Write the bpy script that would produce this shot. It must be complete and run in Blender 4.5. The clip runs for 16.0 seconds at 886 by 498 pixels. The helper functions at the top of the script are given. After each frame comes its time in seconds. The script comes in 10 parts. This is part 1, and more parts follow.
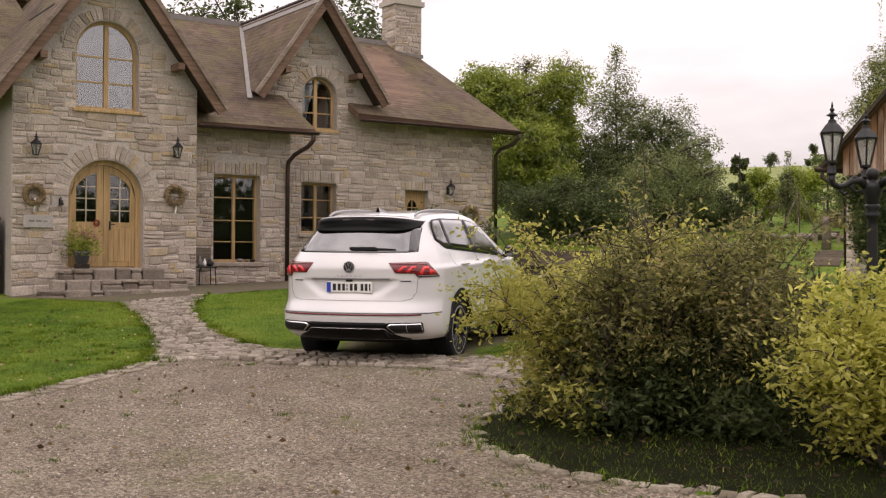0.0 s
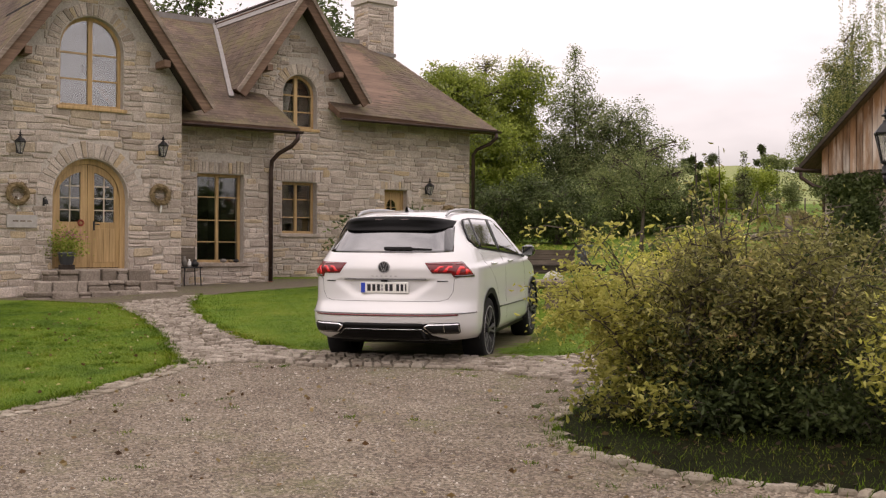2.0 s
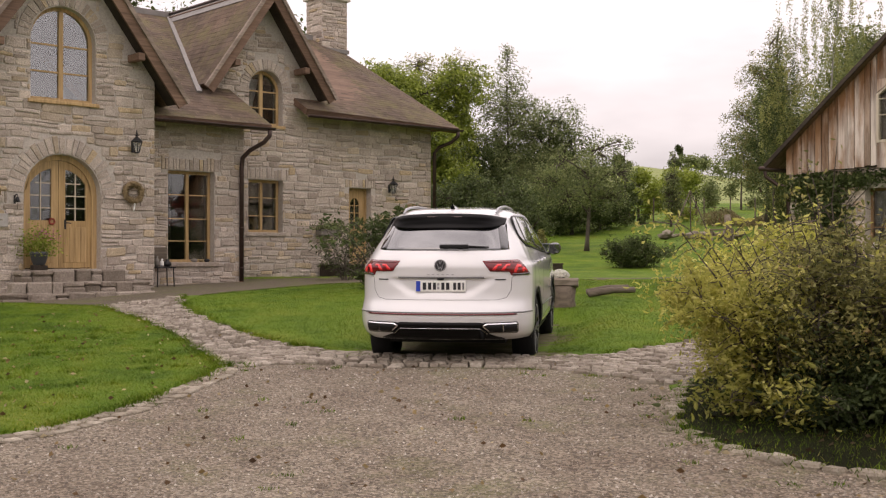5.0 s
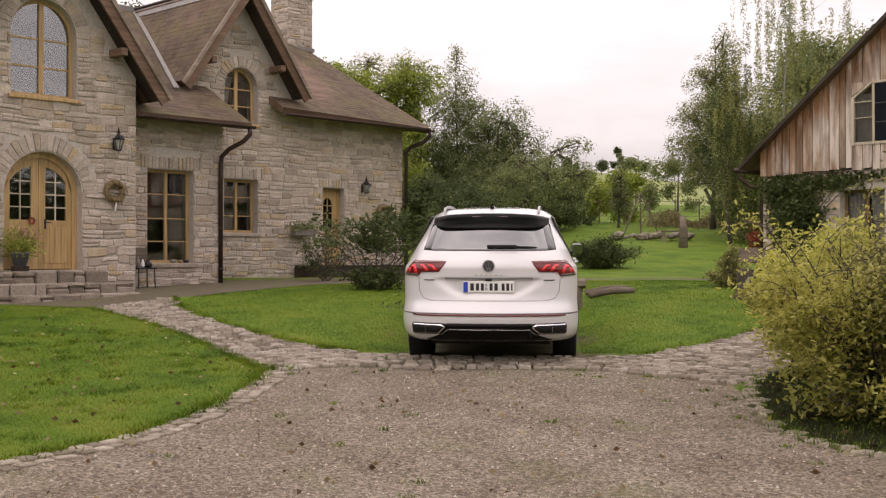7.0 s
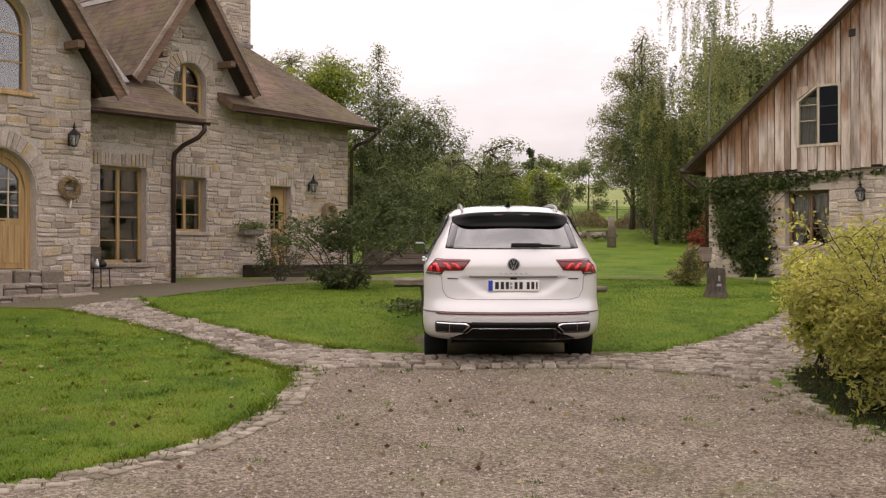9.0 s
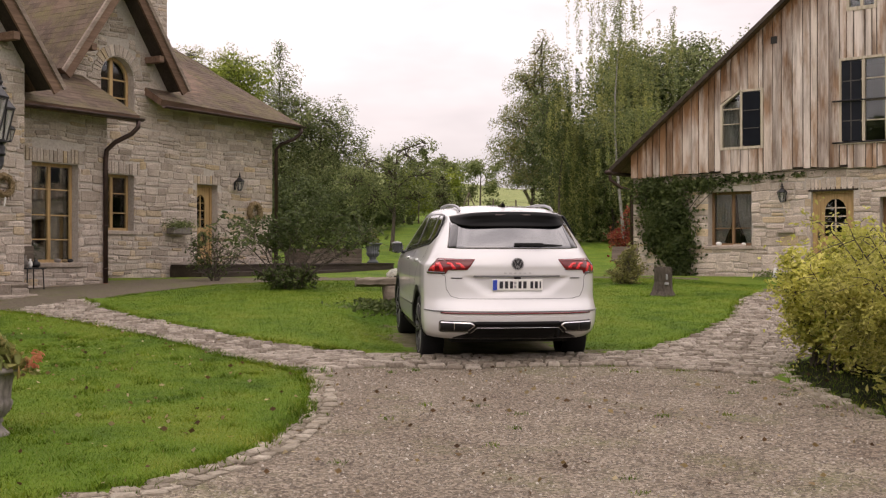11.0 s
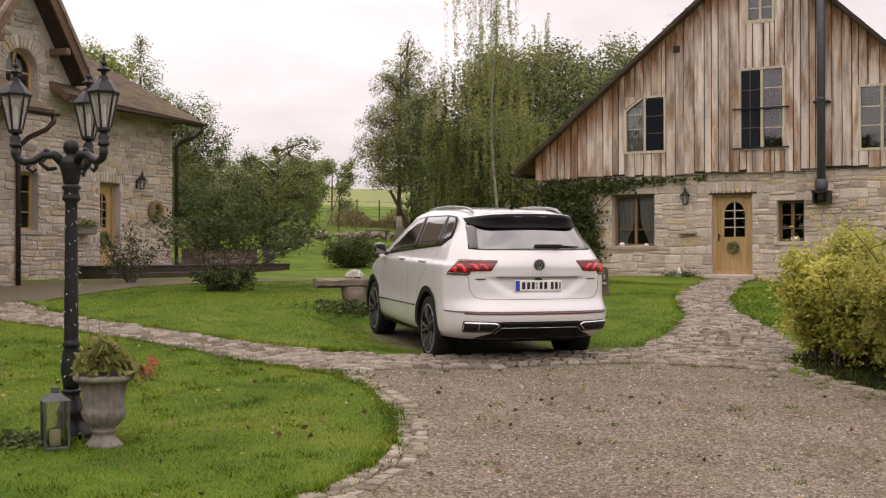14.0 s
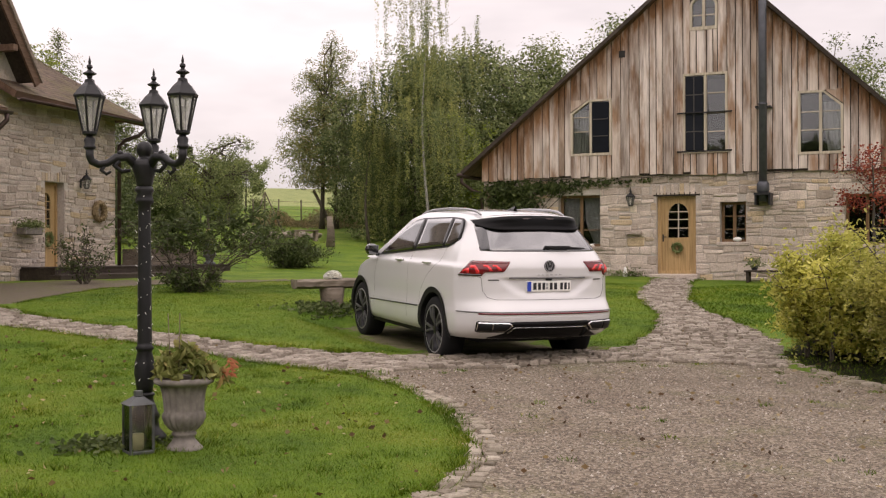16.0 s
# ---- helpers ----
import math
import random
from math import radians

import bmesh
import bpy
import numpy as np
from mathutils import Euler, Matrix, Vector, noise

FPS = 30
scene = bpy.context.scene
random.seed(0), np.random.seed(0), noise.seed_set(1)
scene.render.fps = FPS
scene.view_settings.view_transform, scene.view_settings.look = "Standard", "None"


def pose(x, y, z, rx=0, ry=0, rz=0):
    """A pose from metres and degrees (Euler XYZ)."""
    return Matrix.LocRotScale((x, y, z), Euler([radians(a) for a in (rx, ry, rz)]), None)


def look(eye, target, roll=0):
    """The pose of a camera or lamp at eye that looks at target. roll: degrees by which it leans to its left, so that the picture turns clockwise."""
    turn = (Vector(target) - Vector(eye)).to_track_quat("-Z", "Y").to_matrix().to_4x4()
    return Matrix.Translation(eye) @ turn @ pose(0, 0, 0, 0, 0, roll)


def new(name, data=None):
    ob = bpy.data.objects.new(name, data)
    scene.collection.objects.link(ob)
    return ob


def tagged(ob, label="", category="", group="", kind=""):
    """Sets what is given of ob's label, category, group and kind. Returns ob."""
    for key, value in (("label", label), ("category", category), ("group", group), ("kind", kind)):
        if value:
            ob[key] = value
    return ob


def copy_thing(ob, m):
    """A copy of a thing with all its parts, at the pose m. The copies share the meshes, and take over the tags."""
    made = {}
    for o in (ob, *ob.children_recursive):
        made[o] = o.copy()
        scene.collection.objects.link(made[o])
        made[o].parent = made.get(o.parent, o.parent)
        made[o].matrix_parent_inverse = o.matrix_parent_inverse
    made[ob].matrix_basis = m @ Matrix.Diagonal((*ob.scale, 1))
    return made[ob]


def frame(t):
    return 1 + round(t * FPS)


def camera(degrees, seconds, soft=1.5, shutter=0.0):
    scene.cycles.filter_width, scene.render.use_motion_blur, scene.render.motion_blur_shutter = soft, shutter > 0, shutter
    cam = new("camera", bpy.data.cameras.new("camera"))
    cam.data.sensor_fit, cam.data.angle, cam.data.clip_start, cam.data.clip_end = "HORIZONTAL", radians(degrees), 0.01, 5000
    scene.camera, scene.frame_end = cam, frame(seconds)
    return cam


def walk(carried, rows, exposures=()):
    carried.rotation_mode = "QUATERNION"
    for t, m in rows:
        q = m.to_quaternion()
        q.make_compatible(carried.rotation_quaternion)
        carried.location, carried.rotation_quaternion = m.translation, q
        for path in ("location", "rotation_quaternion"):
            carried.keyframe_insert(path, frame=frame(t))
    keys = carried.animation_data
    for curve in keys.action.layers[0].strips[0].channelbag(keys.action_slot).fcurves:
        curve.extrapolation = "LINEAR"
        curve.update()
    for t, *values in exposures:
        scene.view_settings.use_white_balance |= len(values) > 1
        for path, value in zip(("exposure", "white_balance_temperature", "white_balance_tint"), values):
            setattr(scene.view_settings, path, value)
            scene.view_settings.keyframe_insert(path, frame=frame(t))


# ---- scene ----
LENS = 42.5
cam = camera(LENS, 16.0, soft=1.25)
PATH = [
    (0.0, pose(4.737, -11.601, 1.263, 90.326, -0.366, 17.559)),
    (0.5, pose(4.471, -11.653, 1.255, 90.346, -0.352, 16.749)),
    (1.0, pose(4.222, -11.709, 1.250, 90.350, -0.361, 15.981)),
    (1.5, pose(3.941, -11.763, 1.253, 90.339, -0.265, 15.145)),
    (2.0, pose(3.672, -11.818, 1.259, 90.325, -0.219, 14.339)),
    (2.5, pose(3.371, -11.858, 1.252, 90.327, -0.157, 13.490)),
    (3.0, pose(3.092, -11.912, 1.252, 90.322, -0.135, 12.621)),
    (3.5, pose(2.804, -11.929, 1.239, 90.342, -0.123, 11.669)),
    (4.0, pose(2.546, -11.938, 1.236, 90.336, -0.068, 10.852)),
    (6.5, pose(0.901, -11.954, 1.238, 90.354, -0.046, 6.057)),
    (7.0, pose(0.572, -11.934, 1.228, 90.378, -0.036, 4.991)),
    (7.5, pose(0.214, -11.920, 1.228, 90.377, -0.025, 3.594)),
    (8.0, pose(-0.118, -11.913, 1.219, 90.380, 0.001, 2.284)),
    (8.5, pose(-0.485, -11.902, 1.217, 90.378, 0.002, 0.891)),
    (9.0, pose(-0.812, -11.877, 1.210, 90.385, -0.012, -0.446)),
    (9.5, pose(-1.166, -11.855, 1.205, 90.380, -0.000, -2.120)),
    (12.0, pose(-2.890, -11.708, 1.222, 90.340, 0.033, -10.002)),
    (12.5, pose(-3.260, -11.636, 1.220, 90.345, 0.031, -11.622)),
    (13.0, pose(-3.631, -11.600, 1.230, 90.326, 0.044, -13.161)),
    (13.5, pose(-3.970, -11.528, 1.229, 90.338, 0.078, -14.553)),
    (14.0, pose(-4.328, -11.478, 1.235, 90.319, 0.083, -16.005)),
    (14.5, pose(-4.648, -11.403, 1.240, 90.303, 0.089, -17.329)),
    (15.0, pose(-4.981, -11.353, 1.247, 90.300, 0.114, -18.707)),
    (15.5, pose(-5.276, -11.301, 1.249, 90.289, 0.163, -19.907)),
    (16.0, pose(-5.570, -11.242, 1.258, 90.283, 0.157, -21.212)),
]
walk(cam, PATH, [(0.0, 0.20, 7450, 22.5), (16.0, 0.20, 7450, 22.5)])

# ---- light: an overcast autumn day ----
world = bpy.data.worlds.new("overcast_sky")
scene.world = world
world.use_nodes = True
wn, wl = world.node_tree.nodes, world.node_tree.links
wn.clear()
w_out = wn.new("ShaderNodeOutputWorld")
w_bg = wn.new("ShaderNodeBackground")
w_sky = wn.new("ShaderNodeTexSky")
w_sky.sky_type, w_sky.sun_disc = "NISHITA", False
w_sky.sun_elevation, w_sky.sun_rotation = radians(38), radians(-60)
w_dim = wn.new("ShaderNodeVectorMath")
w_dim.operation = "SCALE"
w_dim.inputs["Scale"].default_value = 0.10
w_co = wn.new("ShaderNodeTexCoord")
w_map = wn.new("ShaderNodeMapping")
w_map.inputs["Scale"].default_value = (1.0, 1.0, 3.2)
w_noise = wn.new("ShaderNodeTexNoise")
w_noise.inputs["Scale"].default_value = 2.1
w_noise.inputs["Detail"].default_value = 5.0
w_noise.inputs["Roughness"].default_value = 0.55
w_ramp = wn.new("ShaderNodeValToRGB")
w_ramp.color_ramp.elements[0].position = 0.33
w_ramp.color_ramp.elements[0].color = (0.465, 0.478, 0.515, 1)
w_ramp.color_ramp.elements[1].position = 0.66
w_ramp.color_ramp.elements[1].color = (0.775, 0.79, 0.835, 1)
w_mix = wn.new("ShaderNodeMix")
w_mix.data_type = "RGBA"
w_mix.inputs["Factor"].default_value = 0.92
wl.new(w_sky.outputs["Color"], w_dim.inputs[0])
wl.new(w_co.outputs["Generated"], w_map.inputs["Vector"])
wl.new(w_map.outputs["Vector"], w_noise.inputs["Vector"])
wl.new(w_noise.outputs["Fac"], w_ramp.inputs["Fac"])
wl.new(w_dim.outputs["Vector"], w_mix.inputs["A"])
# a cloudy sky is brighter overhead than at the horizon
w_sep = wn.new("ShaderNodeSeparateXYZ")
w_rise = wn.new("ShaderNodeMapRange")
w_rise.inputs["To Min"].default_value, w_rise.inputs["To Max"].default_value = 1.0, 2.80
w_over = wn.new("ShaderNodeVectorMath")
w_over.operation = "SCALE"
wl.new(w_co.outputs["Generated"], w_sep.inputs["Vector"])
wl.new(w_sep.outputs["Z"], w_rise.inputs["Value"])
wl.new(w_ramp.outputs["Color"], w_over.inputs[0])
wl.new(w_rise.outputs["Result"], w_over.inputs["Scale"])
wl.new(w_over.outputs["Vector"], w_mix.inputs["B"])
wl.new(w_mix.outputs["Result"], w_bg.inputs["Color"])
wl.new(w_bg.outputs["Background"], w_out.inputs["Surface"])
w_bg.inputs["Strength"].default_value = 1.07

sun_lamp = bpy.data.lights.new("sun", "SUN")
sun_lamp.energy, sun_lamp.angle, sun_lamp.color = 0.35, radians(40), (1.0, 0.95, 0.88)
new("sun", sun_lamp).matrix_basis = look((-5, -16, 14), (0, 0, 0))

# ---- building helpers ----
rng = random.Random(7)
WORLD_OF = {}
I4 = Matrix.Identity(4)


def thing(name, m, label, category, group="", kind=""):
    """An Empty at the base of a thing."""
    ob = new(name)
    ob.empty_display_size = 0.2
    ob.matrix_basis = m
    WORLD_OF[ob] = m.copy()
    return tagged(ob, label, category, group, kind)


def mesh_of(bm, name, mats, smooth=False):
    me = bpy.data.meshes.new(name)
    bm.to_mesh(me)
    bm.free()
    for m in mats if isinstance(mats, (list, tuple)) else [mats]:
        me.materials.append(m)
    if smooth:
        me.polygons.foreach_set("use_smooth", [True] * len(me.polygons))
    return me


def place(ob, parent, frame_m):
    """Hang ob under parent so that its mesh coordinates are those of frame_m."""
    WORLD_OF[ob] = frame_m.copy()
    if parent is None:
        ob.matrix_basis = frame_m
    else:
        ob.parent = parent
        ob.matrix_basis = WORLD_OF[parent].inverted() @ frame_m
    return ob


def part(name, bm, material, parent, label="", frame_m=I4, smooth=False, kind=""):
    me = mesh_of(bm, name, material, smooth) if isinstance(bm, bmesh.types.BMesh) else bm
    return tagged(place(new(name, me), parent, frame_m), label, kind=kind)


def single(name, bm, material, m, label, category, group="", kind="", smooth=False):
    """A top-level thing of one mesh."""
    me = mesh_of(bm, name, material, smooth)
    ob = new(name, me)
    ob.matrix_basis = m
    WORLD_OF[ob] = m.copy()
    return tagged(ob, label, category, group, kind)


def box(bm, x0, x1, y0, y1, z0, z1, bevel=0.0):
    r = bmesh.ops.create_cube(bm, size=1.0, matrix=Matrix.LocRotScale(
        ((x0 + x1) / 2, (y0 + y1) / 2, (z0 + z1) / 2), None, (abs(x1 - x0), abs(y1 - y0), abs(z1 - z0))))
    if bevel:
        es = list({e for v in r["verts"] for e in v.link_edges})
        bmesh.ops.bevel(bm, geom=es, offset=bevel, segments=1, affect="EDGES")


def bm_box(*a, bevel=0.0):
    bm = bmesh.new()
    box(bm, *a, bevel=bevel)
    return bm


def lathe(bm, profile, steps=16, centre=(0, 0), cap=True):
    """Turns (radius, z) pairs about the z axis."""
    rings = []
    for r, z in profile:
        rings.append([bm.verts.new((centre[0] + r * math.cos(a * math.tau / steps), centre[1] + r * math.sin(a * math.tau / steps), z)) for a in range(steps)])
    for a, b in zip(rings, rings[1:]):
        for i in range(steps):
            j = (i + 1) % steps
            bm.faces.new((a[i], a[j], b[j], b[i]))
    if cap:
        bm.faces.new(list(reversed(rings[0])))
        bm.faces.new(rings[-1])


def tube(bm, pts, radii, sides=8, cap=True):
    """A tapered tube along points."""
    pts = [Vector(p) for p in pts]
    if not isinstance(radii, (list, tuple)):
        radii = [radii] * len(pts)
    rings = []
    side = None
    for i, p in enumerate(pts):
        d = (pts[min(i + 1, len(pts) - 1)] - pts[max(i - 1, 0)]).normalized()
        if side is None:
            side = d.orthogonal().normalized()
        side = (side - d * side.dot(d))
        side = side.normalized() if side.length > 1e-6 else d.orthogonal().normalized()
        up = d.cross(side)
        rings.append([bm.verts.new(p + radii[i] * (math.cos(k * math.tau / sides) * side + math.sin(k * math.tau / sides) * up)) for k in range(sides)])
    for a, b in zip(rings, rings[1:]):
        for k in range(sides):
            j = (k + 1) % sides
            bm.faces.new((a[k], a[j], b[j], b[k]))
    if cap:
        bm.faces.new(list(reversed(rings[0])))
        bm.faces.new(rings[-1])


def sweep_rect(bm, pts, w, h, up=(0, 0, 1)):
    """A bar of w x h along points."""
    pts = [Vector(p) for p in pts]
    rings = []
    for i, p in enumerate(pts):
        d = (pts[min(i + 1, len(pts) - 1)] - pts[max(i - 1, 0)]).normalized()
        s = d.cross(Vector(up)).normalized()
        u = s.cross(d)
        rings.append([bm.verts.new(p + s * a * w / 2 + u * b * h / 2) for a, b in ((-1, -1), (1, -1), (1, 1), (-1, 1))])
    for a, b in zip(rings, rings[1:]):
        for k in range(4):
            bm.faces.new((a[k], a[(k + 1) % 4], b[(k + 1) % 4], b[k]))
    bm.faces.new(list(reversed(rings[0])))
    bm.faces.new(rings[-1])


def slab(bm, outline, y0, y1, holes=()):
    """A plate in the x-z plane with holes, from y0 (front) to y1 (back)."""
    edges = []
    for loop in (outline, *holes):
        vs = [bm.verts.new((x, y0, z)) for x, z in loop]
        edges += [bm.edges.new((a, b)) for a, b in zip(vs, vs[1:] + vs[:1])]
    r = bmesh.ops.triangle_fill(bm, use_beauty=True, use_dissolve=False, edges=edges)
    faces = [g for g in r["geom"] if isinstance(g, bmesh.types.BMFace)]
    e = bmesh.ops.extrude_face_region(bm, geom=faces)
    bmesh.ops.translate(bm, vec=(0, y1 - y0, 0), verts=[g for g in e["geom"] if isinstance(g, bmesh.types.BMVert)])
    bmesh.ops.recalc_face_normals(bm, faces=bm.faces)


def solid(bm, lower, upper):
    """A closed body between two polygons with the same number of corners."""
    a = [bm.verts.new(p) for p in lower]
    b = [bm.verts.new(p) for p in upper]
    n = len(a)
    bm.faces.new(list(reversed(a)))
    bm.faces.new(b)
    for i in range(n):
        j = (i + 1) % n
        bm.faces.new((a[i], a[j], b[j], b[i]))
    bmesh.ops.recalc_face_normals(bm, faces=bm.faces)


def arch(x0, x1, z0, spring, rise, n=14):
    """The outline of an opening with an arched top."""
    c, r = (x0 + x1) / 2, (x1 - x0) / 2
    return [(x0, z0), (x1, z0)] + [(c + r * math.cos(math.pi * i / n), spring + rise * math.sin(math.pi * i / n)) for i in range(n + 1)]


def inside(x, y, poly):
    hit = False
    for (ax, ay), (bx, by) in zip(poly, poly[1:] + poly[:1]):
        if (ay > y) != (by > y) and x < (bx - ax) * (y - ay) / (by - ay) + ax:
            hit = not hit
    return hit


def inside_np(x, y, poly):
    hit = np.zeros(x.shape, bool)
    for (ax, ay), (bx, by) in zip(poly, poly[1:] + poly[:1]):
        if ay != by:
            hit ^= ((ay > y) != (by > y)) & (x < (bx - ax) * (y - ay) / (by - ay) + ax)
    return hit


def raw_mesh(name, verts, faces, mats, smooth=False, mat_index=None):
    """A mesh straight from arrays; all faces have the same number of corners."""
    me = bpy.data.meshes.new(name)
    verts, faces = np.asarray(verts, np.float32), np.asarray(faces, np.int32)
    k = faces.shape[1]
    me.vertices.add(len(verts))
    me.vertices.foreach_set("co", verts.ravel())
    me.loops.add(faces.size)
    me.loops.foreach_set("vertex_index", faces.ravel())
    me.polygons.add(len(faces))
    me.polygons.foreach_set("loop_start", np.arange(0, faces.size, k, dtype=np.int32))
    if mat_index is not None:
        me.polygons.foreach_set("material_index", mat_index.astype(np.int32))
    me.update(calc_edges=True)
    for m in mats if isinstance(mats, (list, tuple)) else [mats]:
        me.materials.append(m)
    if smooth:
        me.polygons.foreach_set("use_smooth", np.ones(len(faces), bool))
    me.validate()
    return me

# ---- materials ----
class Nodes:
    """Short hand for building a node material."""

    def __init__(self, name, rough=0.7, metal=0.0, spec=0.5):
        self.m = bpy.data.materials.new(name)
        self.m.use_nodes = True
        self.t = self.m.node_tree
        self.b = self.t.nodes["Principled BSDF"]
        self.b.inputs["Roughness"].default_value = rough
        self.b.inputs["Metallic"].default_value = metal
        self.b.inputs["Specular IOR Level"].default_value = spec

    def n(self, kind, **vals):
        node = self.t.nodes.new(kind)
        for k, v in vals.items():
            node.inputs[k.replace("_", " ")].default_value = v
        return node

    def link(self, a, b):
        self.t.links.new(a, b)

    def coords(self, scale=(1, 1, 1), rot=(0, 0, 0)):
        c = self.n("ShaderNodeTexCoord")
        mp = self.n("ShaderNodeMapping", Scale=scale, Rotation=rot)
        self.link(c.outputs["Object"], mp.inputs["Vector"])
        return mp.outputs["Vector"]

    def shifted(self, scale=(1, 1, 1)):
        """Coordinates that start elsewhere on each object, so that no two pieces share a pattern."""
        mul = self.n("ShaderNodeVectorMath")
        mul.operation = "MULTIPLY_ADD"
        mul.inputs[1].default_value = (37.0, 91.0, 53.0)
        self.link(self.n("ShaderNodeObjectInfo").outputs["Random"], mul.inputs[0])
        self.link(self.coords(scale), mul.inputs[2])
        return mul.outputs["Vector"]

    def noise(self, vec, scale, detail=4.0, rough=0.55):
        t = self.n("ShaderNodeTexNoise", Scale=scale, Detail=detail, Roughness=rough)
        self.link(vec, t.inputs["Vector"])
        return t.outputs["Fac"]

    def ramp(self, fac, *stops):
        r = self.n("ShaderNodeValToRGB")
        el = r.color_ramp.elements
        while len(el) < len(stops):
            el.new(0.5)
        for e, (p, c) in zip(el, stops):
            e.position = p
            e.color = (*c, 1) if len(c) == 3 else c
        self.link(fac, r.inputs["Fac"])
        return r.outputs["Color"]

    def mix(self, a, b, fac, mode="MIX"):
        x = self.n("ShaderNodeMix")
        x.data_type, x.blend_type = "RGBA", mode
        for sock, v in (("A", a), ("B", b), ("Factor", fac)):
            if isinstance(v, (int, float)):
                x.inputs[sock].default_value = v
            elif isinstance(v, tuple):
                x.inputs[sock].default_value = (*v, 1)
            else:
                self.link(v, x.inputs[sock])
        return x.outputs["Result"]

    def colour(self, c):
        if isinstance(c, tuple):
            self.b.inputs["Base Color"].default_value = (*c, 1)
        else:
            self.link(c, self.b.inputs["Base Color"])

    def bump(self, h, strength=0.4, dist=0.01):
        b = self.n("ShaderNodeBump", Strength=strength, Distance=dist)
        self.link(h, b.inputs["Height"])
        self.link(b.outputs["Normal"], self.b.inputs["Normal"])

    def rough(self, fac, lo, hi):
        m = self.n("ShaderNodeMapRange", To_Min=lo, To_Max=hi)
        self.link(fac, m.inputs["Value"])
        self.link(m.outputs["Result"], self.b.inputs["Roughness"])

    def rand(self, island=False):
        return self.n("ShaderNodeNewGeometry").outputs["Random Per Island"] if island else self.n("ShaderNodeObjectInfo").outputs["Random"]


def plain(name, c, rough=0.5, metal=0.0, spec=0.5, vary=0.12, scale=6.0, bump=0.0):
    """A plain surface with slight unevenness."""
    k = Nodes(name, rough, metal, spec)
    v = k.coords()
    f = k.noise(v, scale)
    k.colour(k.ramp(f, (0.3, tuple(x * (1 - vary) for x in c)), (0.7, tuple(min(1, x * (1 + vary)) for x in c))))
    k.rough(f, max(0.02, rough - 0.08), min(1, rough + 0.08))
    if bump:
        k.bump(k.noise(v, scale * 8), bump, 0.004)
    return k.m


def stone_mat(name, island, tones, grain=38.0, lichen=0.25):
    k = Nodes(name, 0.9, 0, 0.25)
    v = k.coords() if island else k.shifted()
    base = k.ramp(k.rand(island), *tones)
    big = k.noise(v, 3.1, 5)
    fine = k.noise(v, grain, 6, 0.65)
    c = k.mix(base, k.ramp(fine, (0.28, (0.56, 0.54, 0.52)), (0.72, (1.22, 1.20, 1.18))), 0.85, "MULTIPLY")
    c = k.mix(c, k.ramp(big, (0.3, (0.72, 0.70, 0.66)), (0.7, (1.18, 1.17, 1.15))), 0.8, "MULTIPLY")
    spots = k.ramp(k.noise(v, 9.0, 6, 0.7), (0.56, (0, 0, 0)), (0.68, (1, 1, 1)))
    c = k.mix(c, (0.34, 0.33, 0.28), k.mix((0.0, 0.0, 0.0), spots, lichen))
    k.colour(c)
    k.bump(k.mix(fine, k.noise(v, 11.0, 5, 0.6), 0.55), 1.0, 0.04)
    return k.m


WALL_TONES = ((0.0, (0.36, 0.308, 0.264)), (0.26, (0.49, 0.428, 0.377)), (0.58, (0.59, 0.52, 0.462)), (0.80, (0.44, 0.388, 0.345)), (0.95, (0.53, 0.420, 0.275)), (1.0, (0.66, 0.595, 0.53)))
PATH_TONES = ((0.0, (0.21, 0.18, 0.148)), (0.5, (0.325, 0.288, 0.244)), (1.0, (0.45, 0.412, 0.36)))
M_STONE = stone_mat("wall_stone", False, WALL_TONES)
M_STONES = stone_mat("wall_stone_rest", True, WALL_TONES)
BARN_TONES = tuple((p, tuple(x * 1.17 for x in c)) for p, c in WALL_TONES)
M_BARN_STONES = (stone_mat("barn_stone", False, BARN_TONES), stone_mat("barn_stone_rest", True, BARN_TONES))
M_COBBLE = stone_mat("path_stone", False, PATH_TONES, 30)
M_EDGE = stone_mat("edging_stone", False, ((0.0, (0.20, 0.175, 0.135)), (0.5, (0.30, 0.268, 0.215)), (1.0, (0.42, 0.384, 0.32))), 30)
M_COBBLES = stone_mat("path_stone_rest", True, PATH_TONES, 30)


def mortar_mat():
    k = Nodes("mortar", 0.95, 0, 0.2)
    v = k.coords()
    f = k.noise(v, 24, 6, 0.65)
    k.colour(k.ramp(f, (0.3, (0.36, 0.322, 0.282)), (0.7, (0.54, 0.49, 0.436))))
    k.bump(f, 0.6, 0.02)
    return k.m


M_MORTAR = mortar_mat()


